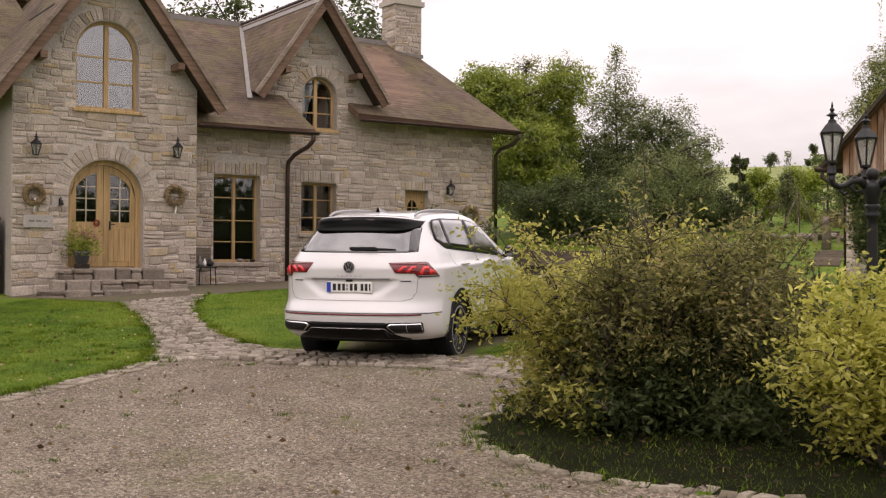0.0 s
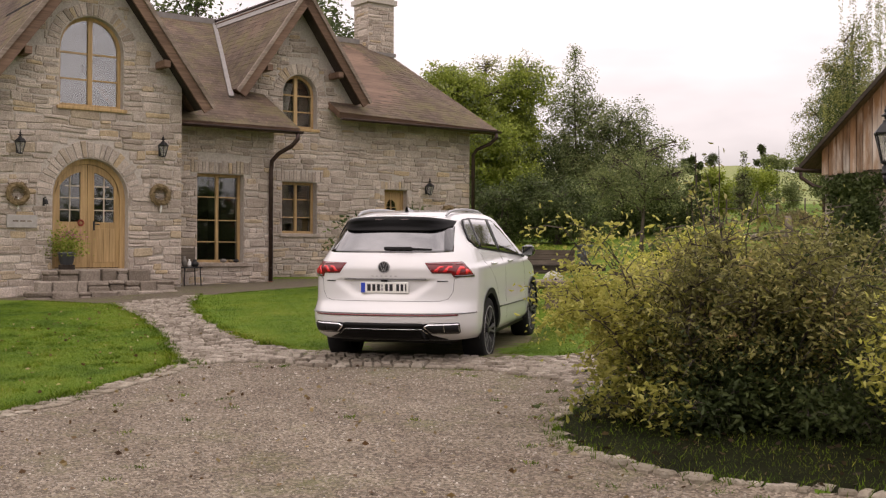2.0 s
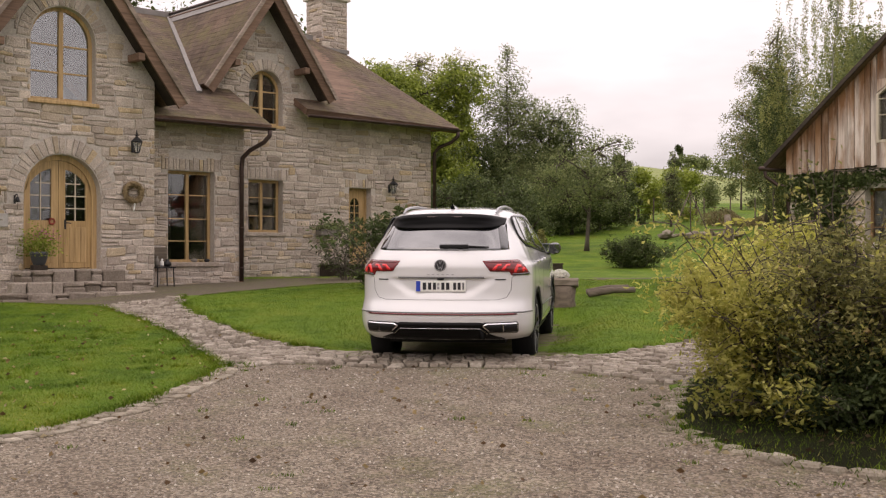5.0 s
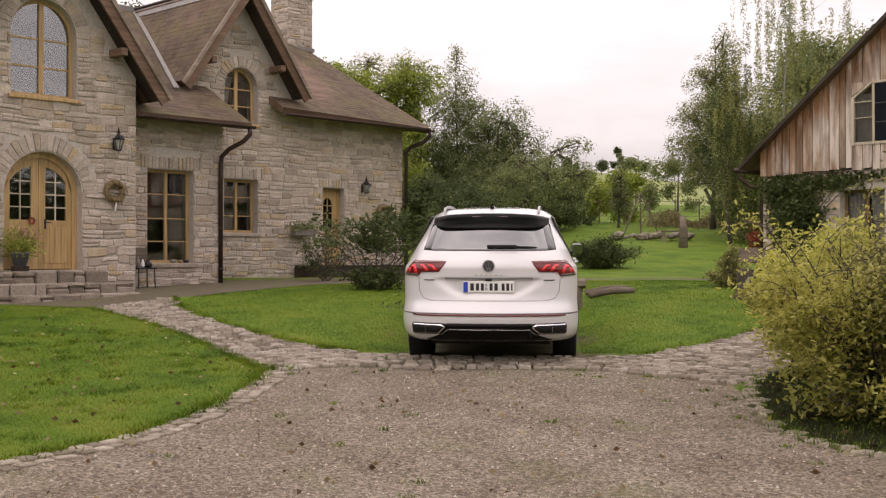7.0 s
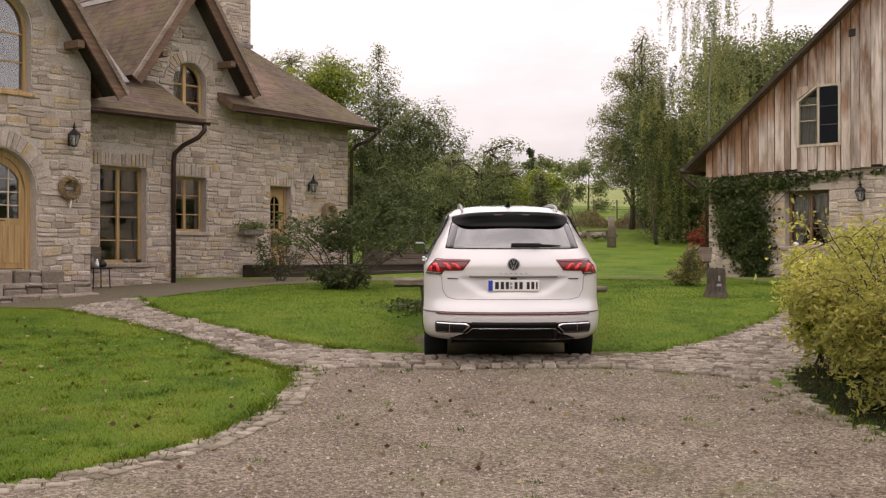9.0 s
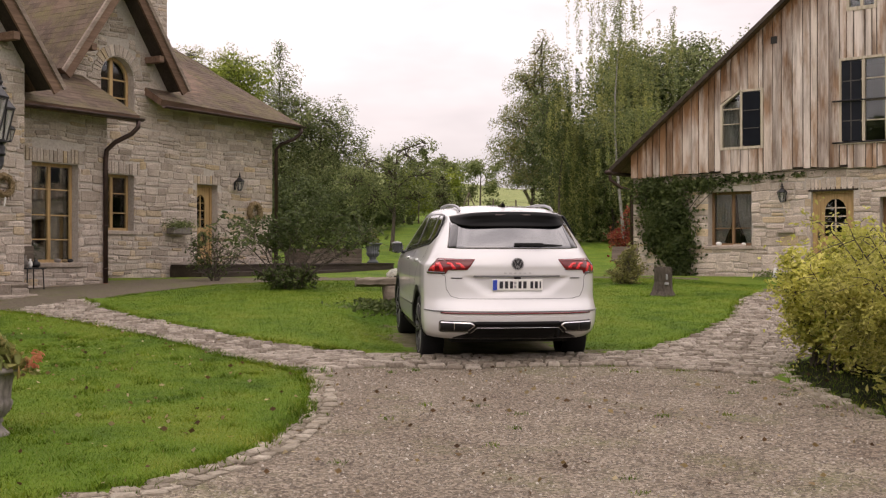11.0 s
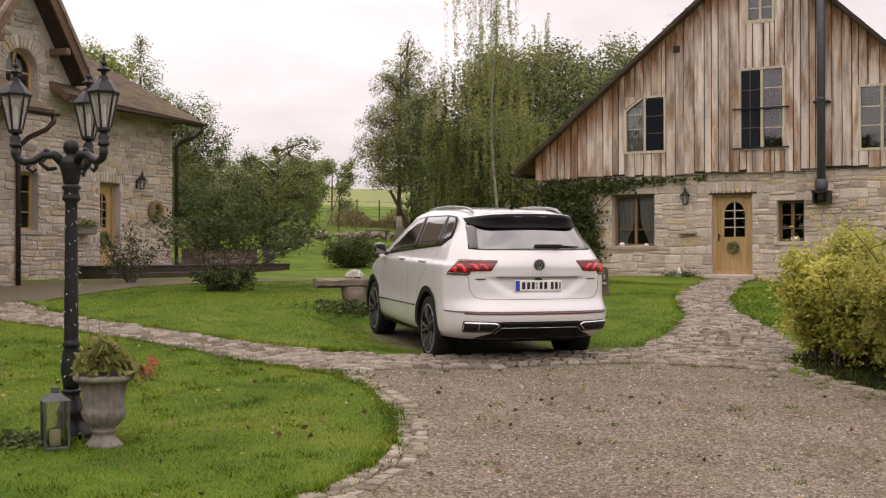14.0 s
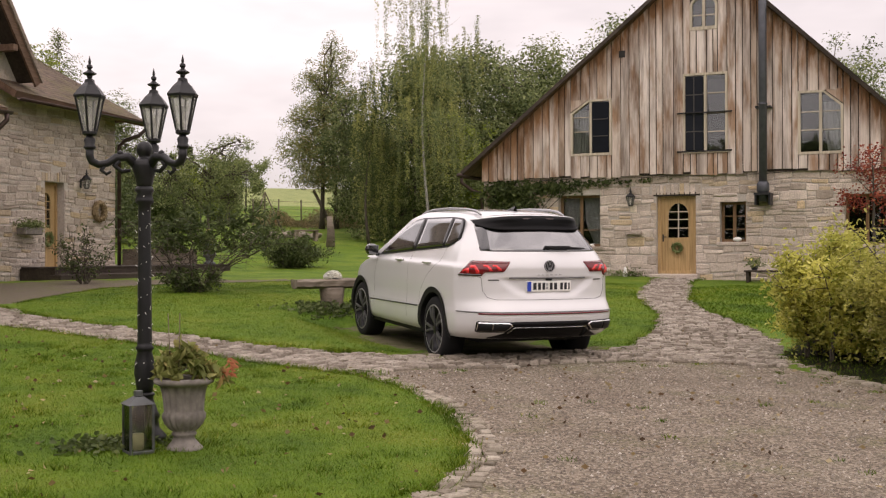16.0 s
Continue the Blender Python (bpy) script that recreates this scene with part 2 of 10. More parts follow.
def gravel_mat():
    k = Nodes("gravel", 0.95, 0, 0.2)
    v = k.coords()
    vor = k.n("ShaderNodeTexVoronoi", Scale=52.0)
    k.link(v, vor.inputs["Vector"])
    sep = k.n("ShaderNodeSeparateColor")
    k.link(vor.outputs["Color"], sep.inputs["Color"])
    c = k.ramp(sep.outputs["Red"], (0.0, (0.102, 0.086, 0.070)), (0.5, (0.190, 0.163, 0.136)), (1.0, (0.35, 0.308, 0.264)))
    dirt = k.ramp(k.noise(v, 1.1, 6, 0.65), (0.35, (0.74, 0.66, 0.57)), (0.65, (1.14, 1.11, 0.99)))
    c = k.mix(c, dirt, 0.9, "MULTIPLY")
    moss = k.ramp(k.noise(v, 0.85, 7, 0.72), (0.53, (0, 0, 0)), (0.70, (0.6, 0.6, 0.6)))
    c = k.mix(c, (0.135, 0.15, 0.05), moss)
    k.colour(c)
    k.bump(vor.outputs["Distance"], 0.9, 0.02)
    return k.m


def earth_mat(name, dark, light, scale=5.0):
    k = Nodes(name, 0.95, 0, 0.05)
    v = k.coords()
    f = k.noise(v, scale, 8, 0.7)
    k.colour(k.ramp(f, (0.3, dark), (0.7, light)))
    k.bump(k.noise(v, 40, 6, 0.7), 0.8, 0.02)
    return k.m


def lawn_mat(name, a, b, c3):
    k = Nodes(name, 0.9, 0, 0.2)
    v = k.coords()
    f = k.noise(v, 0.9, 6, 0.65)
    c = k.ramp(f, (0.34, a), (0.50, b), (0.68, c3))
    fine = k.ramp(k.noise(v, 60, 5, 0.7), (0.3, (0.55, 0.55, 0.5)), (0.7, (1.3, 1.3, 1.2)))
    k.colour(k.mix(c, fine, 0.9, "MULTIPLY"))
    k.bump(k.noise(v, 70, 4, 0.7), 0.8, 0.02)
    return k.m


M_GRAVEL = gravel_mat()


def path_mat():
    """Trodden earth with grit, and moss and grass creeping in."""
    k = Nodes("path_earth", 0.95, 0, 0.15)
    v = k.coords()
    c = k.ramp(k.noise(v, 26, 6, 0.7), (0.3, (0.072, 0.060, 0.043)), (0.7, (0.175, 0.147, 0.108)))
    moss = k.ramp(k.noise(v, 1.6, 7, 0.7), (0.50, (0, 0, 0)), (0.66, (0.7, 0.7, 0.7)))
    k.colour(k.mix(c, (0.115, 0.130, 0.040), moss))
    k.bump(k.noise(v, 40, 6, 0.7), 0.8, 0.02)
    return k.m


M_EARTH = path_mat()
# soil darkened towards black: the shrubs' shade is part of this colour
M_SOIL_SHADED = earth_mat("bed_soil_shaded", (0.008, 0.009, 0.004), (0.020, 0.022, 0.009))
M_LAWN = lawn_mat("lawn", (0.054, 0.112, 0.008), (0.100, 0.172, 0.012), (0.155, 0.200, 0.026))
M_MEADOW = lawn_mat("meadow", (0.16, 0.20, 0.07), (0.22, 0.255, 0.095), (0.29, 0.30, 0.13))


def grass_mat(name, stops):
    k = Nodes(name, 0.8, 0, 0.10)
    v = k.coords()
    c = k.mix(k.ramp(k.rand(True), *stops), k.ramp(k.noise(v, 0.9, 6, 0.65), (0.32, (0.42, 0.52, 0.42)), (0.48, (0.90, 0.94, 0.90)), (0.68, (1.50, 1.22, 1.10))), 0.95, "MULTIPLY")
    k.colour(k.mix(c, k.ramp(k.noise(v, 5.0, 4, 0.6), (0.32, (0.52, 0.56, 0.52)), (0.68, (1.28, 1.24, 1.18))), 0.8, "MULTIPLY"))
    return k.m


M_BLADE = grass_mat("grass_blade", ((0.0, (0.054, 0.104, 0.007)), (0.6, (0.092, 0.162, 0.010)), (0.93, (0.150, 0.200, 0.024)), (1.0, (0.34, 0.31, 0.12))))


def leaf_mat(name, stops, rough=0.55, through_=0.40):
    """Leaves that let some light through."""
    k = Nodes(name, rough, 0, 0.22)
    v = k.coords()
    fac = k.mix(k.rand(True), k.noise(v, 2.2, 4, 0.6), 0.5)
    c = k.ramp(fac, *[(0.18 + 0.64 * p, q) for p, q in stops])
    c = k.mix(c, k.ramp(k.noise(v, 1.1, 3), (0.3, (0.66, 0.68, 0.66)), (0.7, (1.24, 1.2, 1.15))), 0.8, "MULTIPLY")
    k.colour(c)
    tr = k.n("ShaderNodeBsdfTranslucent")
    k.link(c, tr.inputs["Color"])
    mx = k.n("ShaderNodeMixShader", Fac=through_)
    k.link(k.b.outputs[0], mx.inputs[1])
    k.link(tr.outputs[0], mx.inputs[2])
    k.link(mx.outputs[0], k.t.nodes["Material Output"].inputs["Surface"])
    return k.m


M_LEAF_GREEN = leaf_mat("leaf_green", ((0.0, (0.115, 0.150, 0.058)), (0.5, (0.195, 0.240, 0.095)), (1.0, (0.325, 0.360, 0.160))))
M_LEAF_LIME = leaf_mat("leaf_lime", ((0.0, (0.150, 0.205, 0.030)), (0.5, (0.250, 0.315, 0.050)), (1.0, (0.390, 0.440, 0.095))))
M_LEAF_DARK = leaf_mat("leaf_dark", ((0.0, (0.045, 0.070, 0.023)), (0.6, (0.090, 0.122, 0.042)), (1.0, (0.170, 0.205, 0.080))))
# dark green leaves with the deep shade under the olive shrub mixed in
M_LEAF_SHADED = leaf_mat("leaf_shaded_green", ((0.0, (0.030, 0.046, 0.015)), (0.6, (0.060, 0.085, 0.028)), (1.0, (0.115, 0.145, 0.052))))
M_LEAF_BIRCH = leaf_mat("leaf_birch", ((0.0, (0.190, 0.220, 0.070)), (0.6, (0.310, 0.335, 0.115)), (1.0, (0.480, 0.450, 0.170))))
M_LEAF_OLIVE = leaf_mat("leaf_olive", ((0.0, (0.125, 0.125, 0.046)), (0.5, (0.250, 0.245, 0.085)), (0.85, (0.370, 0.345, 0.135)), (1.0, (0.380, 0.240, 0.125))))
M_LEAF_YELLOW = leaf_mat("leaf_yellow", ((0.0, (0.36, 0.38, 0.07)), (0.5, (0.62, 0.60, 0.14)), (1.0, (0.80, 0.77, 0.29))), 0.55, 0.60)
M_LEAF_RED = leaf_mat("leaf_red", ((0.0, (0.169, 0.026, 0.026)), (0.6, (0.338, 0.078, 0.052)), (1.0, (0.468, 0.169, 0.078))))
M_FLOWER = leaf_mat("white_petal", ((0.0, (0.70, 0.70, 0.66)), (1.0, (0.85, 0.85, 0.80))))


def bark_mat(name, a, b):
    k = Nodes(name, 0.95, 0, 0.2)
    v = k.coords((1, 1, 0.25))
    f = k.noise(v, 22, 6, 0.7)
    k.colour(k.ramp(f, (0.3, a), (0.7, b)))
    k.bump(f, 0.9, 0.03)
    return k.m


M_BARK = bark_mat("bark", (0.045, 0.036, 0.028), (0.13, 0.11, 0.09))
M_BIRCH_BARK = bark_mat("birch_bark", (0.10, 0.09, 0.08), (0.48, 0.46, 0.43))



def wood_mat(name, stops, axis=2, grain=26.0, rough=0.75, knots=True, island=False):
    """Wood whose grain runs along one axis."""
    k = Nodes(name, rough, 0, 0.3)
    sc = [1.0, 1.0, 1.0]
    sc[axis] = 0.05
    v = k.coords(tuple(sc))
    f = k.noise(v, grain, 6, 0.6)
    base = k.ramp(k.rand(island), *stops)
    c = k.mix(base, k.ramp(f, (0.28, (0.50, 0.47, 0.44)), (0.72, (1.22, 1.20, 1.18))), 0.85, "MULTIPLY")
    if knots:
        big = k.noise(k.coords((1, 1, 0.35) if axis == 2 else (0.35, 1, 1)), 2.4, 5, 0.6)
        c = k.mix(c, k.ramp(big, (0.34, (0.58, 0.54, 0.50)), (0.66, (1.2, 1.16, 1.12))), 0.8, "MULTIPLY")
    k.colour(c)
    k.bump(f, 0.5, 0.006)
    return k.m


M_PINE = wood_mat("oiled_pine", ((0.0, (0.43, 0.29, 0.135)), (1.0, (0.52, 0.36, 0.18))), 2, 30, 0.5, False)
M_PALE = wood_mat("pale_window_wood", ((0.0, (0.47, 0.415, 0.32)), (1.0, (0.54, 0.485, 0.385))), 2, 24, 0.55, False)


def board_mat(name="weathered_board", low=0.475):
    """Bleached boards with dark rain streaks and rusty brown where the weather spares them."""
    k = Nodes(name, 0.88, 0, 0.25)
    v = k.shifted((1, 1, 0.03))
    f = k.noise(v, 52, 6, 0.62)
    base = k.ramp(k.rand(), (0.0, (0.58, 0.495, 0.435)), (0.35, (0.65, 0.57, 0.508)), (0.75, (0.70, 0.625, 0.565)), (0.92, (0.61, 0.505, 0.42)), (1.0, (0.55, 0.425, 0.33)))
    rust = k.ramp(k.noise(k.shifted((2.5, 1, 0.5)), 1.5, 5, 0.6), (low, (0, 0, 0)), (low + 0.17, (0.85, 0.85, 0.85)))
    c = k.mix(base, (0.31, 0.175, 0.095), rust)
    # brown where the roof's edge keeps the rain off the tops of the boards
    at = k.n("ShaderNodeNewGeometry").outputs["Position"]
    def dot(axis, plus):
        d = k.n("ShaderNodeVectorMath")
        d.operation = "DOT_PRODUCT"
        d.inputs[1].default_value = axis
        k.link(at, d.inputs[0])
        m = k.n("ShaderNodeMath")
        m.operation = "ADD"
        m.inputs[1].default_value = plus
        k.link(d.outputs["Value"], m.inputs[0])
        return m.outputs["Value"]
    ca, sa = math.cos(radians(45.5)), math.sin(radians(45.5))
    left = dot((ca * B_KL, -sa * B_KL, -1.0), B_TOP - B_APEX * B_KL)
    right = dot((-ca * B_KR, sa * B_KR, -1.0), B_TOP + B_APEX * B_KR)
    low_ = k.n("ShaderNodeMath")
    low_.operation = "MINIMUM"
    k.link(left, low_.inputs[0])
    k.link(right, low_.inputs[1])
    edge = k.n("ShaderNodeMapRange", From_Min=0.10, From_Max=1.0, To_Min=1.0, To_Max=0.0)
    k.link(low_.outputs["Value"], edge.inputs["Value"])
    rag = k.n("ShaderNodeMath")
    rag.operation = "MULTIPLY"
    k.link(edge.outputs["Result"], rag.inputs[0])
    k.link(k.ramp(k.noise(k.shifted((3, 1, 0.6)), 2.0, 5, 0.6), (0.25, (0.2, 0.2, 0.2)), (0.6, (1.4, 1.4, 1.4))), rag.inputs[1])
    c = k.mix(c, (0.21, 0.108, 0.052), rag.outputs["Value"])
    c = k.mix(c, k.ramp(f, (0.26, (0.48, 0.45, 0.43)), (0.5, (0.96, 0.95, 0.94)), (0.74, (1.14, 1.13, 1.12))), 0.55, "MULTIPLY")
    streak = k.ramp(k.noise(k.shifted((2.2, 2.2, 0.20)), 1.9, 6, 0.68), (0.36, (0.20, 0.165, 0.145)), (0.56, (1.0, 1.0, 1.0)))
    k.colour(k.mix(c, streak, 0.72, "MULTIPLY"))
    k.bump(f, 0.6, 0.008)
    return k.m


M_FASCIA = wood_mat("brown_fascia", ((0.0, (0.150, 0.096, 0.068)), (1.0, (0.230, 0.155, 0.115))), 0, 24, 0.8)
M_FASCIA_TOP = wood_mat("bleached_fascia", ((0.0, (0.26, 0.215, 0.185)), (1.0, (0.34, 0.29, 0.25))), 0, 24, 0.8)
M_DARKWOOD = wood_mat("dark_deck_wood", ((0.0, (0.036, 0.028, 0.022)), (1.0, (0.070, 0.056, 0.046))), 0, 24, 0.8)
M_OLDWOOD = wood_mat("old_log_wood", ((0.0, (0.15, 0.125, 0.10)), (1.0, (0.24, 0.21, 0.175))), 0, 20, 0.9)


def roof_mat():
    k = Nodes("roof_shingle", 0.9, 0, 0.25)
    v = k.coords()
    c = k.ramp(k.rand(True), (0.0, (0.092, 0.068, 0.052)), (0.5, (0.118, 0.087, 0.067)), (1.0, (0.146, 0.109, 0.083)))
    c = k.mix(c, k.ramp(k.noise(v, 0.55, 6, 0.65), (0.34, (0.62, 0.58, 0.56)), (0.5, (1.0, 0.98, 0.96)), (0.68, (1.28, 1.16, 1.08))), 0.9, "MULTIPLY")
    moss = k.ramp(k.noise(v, 1.3, 7, 0.75), (0.46, (0, 0, 0)), (0.64, (0.8, 0.8, 0.8)))
    c = k.mix(c, (0.150, 0.128, 0.060), moss)
    f = k.noise(v, 34, 6, 0.75)
    k.colour(k.mix(c, k.ramp(f, (0.3, (0.50, 0.49, 0.48)), (0.7, (1.35, 1.34, 1.32))), 0.8, "MULTIPLY"))
    k.bump(f, 0.4, 0.006)
    return k.m


M_ROOF = roof_mat()
M_LEAD = plain("grey_lead", (0.20, 0.185, 0.17), 0.55, 0.3, vary=0.2, bump=0.3)
M_GUTTER = plain("brown_metal_gutter", (0.060, 0.038, 0.032), 0.42, 0.6, vary=0.3)
M_IRON = plain("black_cast_iron", (0.011, 0.011, 0.012), 0.45, 0.0, spec=0.35, vary=0.3, scale=14, bump=0.25)
M_PIPE = plain("dark_stove_pipe", (0.075, 0.080, 0.092), 0.5, 0.3, vary=0.2)
# near-black in place of the shade inside rooms and openings
M_UNLIT_BLACK = plain("unlit_black", (0.020, 0.018, 0.016), 0.9)
M_CURTAIN = plain("grey_curtain", (0.36, 0.34, 0.33), 0.9, vary=0.25, scale=20)
M_URN = plain("weathered_cast_stone", (0.20, 0.18, 0.16), 0.92, spec=0.2, vary=0.28, scale=14.0, bump=0.35)
M_TERRACOTTA = plain("dark_glazed_pot", (0.045, 0.048, 0.055), 0.35)
M_STRAW = earth_mat("straw_wreath", (0.12, 0.085, 0.045), (0.32, 0.24, 0.14), 40)
M_CREAM = plain("cream_candle", (0.75, 0.68, 0.45), 0.5)
M_WHITE = plain("white_enamel", (0.75, 0.74, 0.71), 0.4)


def glass_mat(name, tint=(0.9, 0.93, 0.92), mirror=0.11):
    """A window pane: part mirror, part clear."""
    k = Nodes(name, 0.03)
    t = k.t
    gl = k.n("ShaderNodeBsdfGlossy", Roughness=0.02)
    tr = k.n("ShaderNodeBsdfTransparent", Color=(*tint, 1))
    fr = k.n("ShaderNodeFresnel", IOR=1.55)
    ad = k.n("ShaderNodeMath")
    ad.operation = "ADD"
    ad.inputs[1].default_value = mirror
    ad.use_clamp = True
    k.link(fr.outputs[0], ad.inputs[0])
    mx = k.n("ShaderNodeMixShader")
    k.link(ad.outputs[0], mx.inputs[0])
    k.link(tr.outputs[0], mx.inputs[1])
    k.link(gl.outputs[0], mx.inputs[2])
    k.link(mx.outputs[0], t.nodes["Material Output"].inputs["Surface"])
    return k.m


M_PANE = glass_mat("window_glass", mirror=0.05)
M_PANE_HIGH = glass_mat("upper_window_glass", mirror=0.16)
M_CLEARGLASS = glass_mat("clear_lantern_glass", (0.95, 0.95, 0.93), 0.04)


def frosted_mat():
    """Milky lamp glass that scatters daylight."""
    k = Nodes("frosted_lamp_glass", 0.25, 0, 0.5)
    k.colour((0.62, 0.62, 0.61))
    tl = k.n("ShaderNodeBsdfTranslucent", Color=(0.75, 0.75, 0.73, 1))
    tr = k.n("ShaderNodeBsdfTransparent", Color=(0.95, 0.95, 0.93, 1))
    a = k.n("ShaderNodeMixShader", Fac=0.5)
    b = k.n("ShaderNodeMixShader", Fac=0.68)
    k.link(k.b.outputs[0], a.inputs[1])
    k.link(tl.outputs[0], a.inputs[2])
    k.link(a.outputs[0], b.inputs[1])
    k.link(tr.outputs[0], b.inputs[2])
    k.link(b.outputs[0], k.t.nodes["Material Output"].inputs["Surface"])
    return k.m


M_LAMPGLASS = frosted_mat()

# ---- ground: one sheet, rising from the drive towards the houses and the hill ----
RISE_Y = [-60, -20, -6, -4.4, -2, 1, 4, 9, 12, 20, 25, 28, 34, 42, 50, 62, 150, 300, 700, 2500]
RISE_Z = [-0.3, -0.3, -0.25, -0.14, -0.02, 0.10, 0.32, 0.60, 0.70, 0.83, 1.25, 1.58, 1.88, 2.75, 3.2, 4.0, 12.0, 20.0, 24.0, 24.0]
LAWN = [(-14, -7.2), (-7, -6.2), (-4.5, -5.4), (-3.15, -4.85), (-2.72, -4.3), (-2.45, -3.7), (-2.25, -2.95), (-2.15, -2.1), (-2.16, -1.1),
        (-2.32, -0.35), (-2.65, 0.25), (-3.12, 1.05), (-3.78, 2.05), (-4.74, 3.35), (-5.68, 4.45), (-6.5, 5.4), (-8.1, 5.7), (-9.3, 5.6), (-14, 1.5)]
DRIVE = [(-2.25, -2.95), (-2.15, -2.1), (-2.16, -1.1), (-2.2, -0.3), (-1.6, 0.0), (-0.8, -0.1), (1.1, -0.2), (1.85, -0.55), (2.36, -1.2),
         (2.40, -2.0), (2.33, -2.6), (2.32, -3.16), (2.45, -3.64), (2.69, -3.98), (3.02, -4.26), (3.4, -4.48), (4.03, -4.64), (6.2, -5.3), (8.0, -6.6), (10.5, -8.0), (12.5, -10.5), (11.5, -13.5), (8.0, -15.6), (3.0, -16.4), (-3.0, -16.2), (-9.0, -15.4), (-14, -13.2),
         (-14, -7.2), (-7, -6.2), (-4.5, -5.4), (-3.15, -4.85), (-2.72, -4.3), (-2.45, -3.7)]
BED_EDGE = [(2.70, -0.55), (2.48, -1.3), (2.40, -2.0), (2.33, -2.6), (2.32, -3.16), (2.45, -3.64), (2.69, -3.98), (3.02, -4.26), (3.4, -4.48), (4.03, -4.64), (5.2, -4.8)]
PATH_LOW = [(-2.0, -0.35), (-2.32, -0.35), (-2.65, 0.25), (-3.12, 1.05), (-3.78, 2.05), (-4.74, 3.35), (-5.68, 4.45), (-6.5, 5.4)]
PATH_HIGH = [(-1.0, 0.95), (-1.6, 1.12), (-2.10, 1.45), (-2.87, 2.25), (-3.7, 3.25), (-4.65, 4.75), (-5.3, 6.0), (-5.75, 7.2)]
WALK = PATH_LOW + list(reversed(PATH_HIGH))
YARD = [(-6.5, 5.4), (-5.75, 7.2), (-5.35, 7.2), (-4.95, 8.2), (-3.9, 10.2), (-2.4, 11.4), (1.5, 12.0), (1.5, 12.7), (-3.4, 13.4), (-5.0, 13.2), (-9.6, 8.2), (-9.3, 5.6), (-8.1, 5.7)]
BARN_LEFT = [(0.75, 0.4), (1.75, 1.15), (2.9, 2.45), (3.85, 3.85), (4.6, 5.6), (5.6, 7.4), (6.8, 9.1), (7.8, 10.5), (8.25, 11.2)]
BARN_RIGHT = [(2.7, -0.55), (3.9, 1.1), (4.45, 2.6), (4.98, 4.4), (5.85, 6.1), (7.1, 7.9), (8.2, 9.6), (8.9, 10.4), (9.5, 11.0)]
BARN_WALK = BARN_LEFT + list(reversed(BARN_RIGHT))
CROSSING = [(-2.2, -0.3), (-1.6, 0.0), (-0.8, -0.1), (1.1, -0.2), (1.85, -0.55), (2.36, -1.2), (2.7, -0.55), (1.75, 0.6), (0.75, 0.75), (-1.0, 0.95), (-2.1, 0.9)]
BED = [(2.70, -0.55), (2.48, -1.3), (2.40, -2.0), (2.33, -2.6), (2.32, -3.16), (2.45, -3.64), (2.69, -3.98), (3.02, -4.26), (3.4, -4.48), (4.03, -4.64), (5.2, -4.8),
       (6.5, -3.0), (5.8, 0.5), (4.2, 1.0)]
TRAIL = [(1.4, 12.5), (2.0, 12.85), (3.1, 12.75), (4.3, 12.3), (6.0, 11.3), (6.25, 11.9), (4.5, 12.95), (3.2, 13.45), (1.9, 13.5), (1.2, 13.2)]
PARKING = [(-1.0, 0.4), (1.02, 0.2), (1.05, 3.0), (0.95, 4.7), (-0.95, 4.7), (-1.05, 3.0)]


def lift(x, y):
    """The height of the ground, for numbers or arrays."""
    x, y = np.asarray(x, float), np.asarray(y, float)
    z = np.interp(y, RISE_Y, RISE_Z)
    # the car stands in a slight hollow
    fx = np.clip((1.9 - np.abs(x)) / 0.9, 0, 1)
    fy = np.clip((y - 0.6) / 1.2, 0, 1) * np.clip((5.6 - y) / 1.0, 0, 1)
    f = fx * fx * (3 - 2 * fx) * fy * fy * (3 - 2 * fy)
    z = z * (1 - f) + (-0.010 + 0.0350 * y) * f
    # gentle unevenness and rolling hills far off
    z = z + 0.012 * np.sin(1.7 * x + 0.6 * y) * np.cos(1.1 * y - 0.8 * x)
    far = np.clip((y - 60) / 120, 0, 1)
    return z + far * (2.5 * np.sin(x / 55.0 + 1.2) + 0.02 * np.abs(x) - 4.3 * np.clip((x - 4) / 22, 0, 1))


def at_ground(x, y, dz=0.0):
    return Vector((x, y, float(lift(x, y)) + dz))


def lines(lo, hi, step, far_lo, far_hi, growth=1.28):
    mid = list(np.arange(lo, hi + step / 2, step))
    up, d = [], step
    while (mid[-1] if not up else up[-1]) < far_hi:
        d *= growth
        up.append((mid[-1] if not up else up[-1]) + d)
    down, d = [], step
    while (mid[0] if not down else down[-1]) > far_lo:
        d *= growth
        down.append((mid[0] if not down else down[-1]) - d)
    return np.array(list(reversed(down)) + mid + up)


gx, gy = lines(-9.0, 9.0, 0.09, -1500, 1500), lines(-6.6, 13.4, 0.09, -400, 2400)
GX, GY = np.meshgrid(gx, gy)
GZ = lift(GX, GY)
on_lawn = ~(inside_np(GX, GY, DRIVE) | inside_np(GX, GY, WALK) | inside_np(GX, GY, YARD) | inside_np(GX, GY, BARN_WALK) | inside_np(GX, GY, CROSSING))
near = (np.abs(GX) < 9.2) & (GY > -6.8) & (GY < 13.6)
bank = np.where(on_lawn & near, 0.035, 0.0)
for _ in range(3):
    bank[1:-1, 1:-1] = (bank[1:-1, 1:-1] * 2 + bank[:-2, 1:-1] + bank[2:, 1:-1] + bank[1:-1, :-2] + bank[1:-1, 2:]) / 6
GZ = GZ + bank
nx, ny = len(gx), len(gy)
idx = np.arange(nx * ny).reshape(ny, nx)
g_faces = np.stack([idx[:-1, :-1], idx[:-1, 1:], idx[1:, 1:], idx[1:, :-1]], -1).reshape(-1, 4)
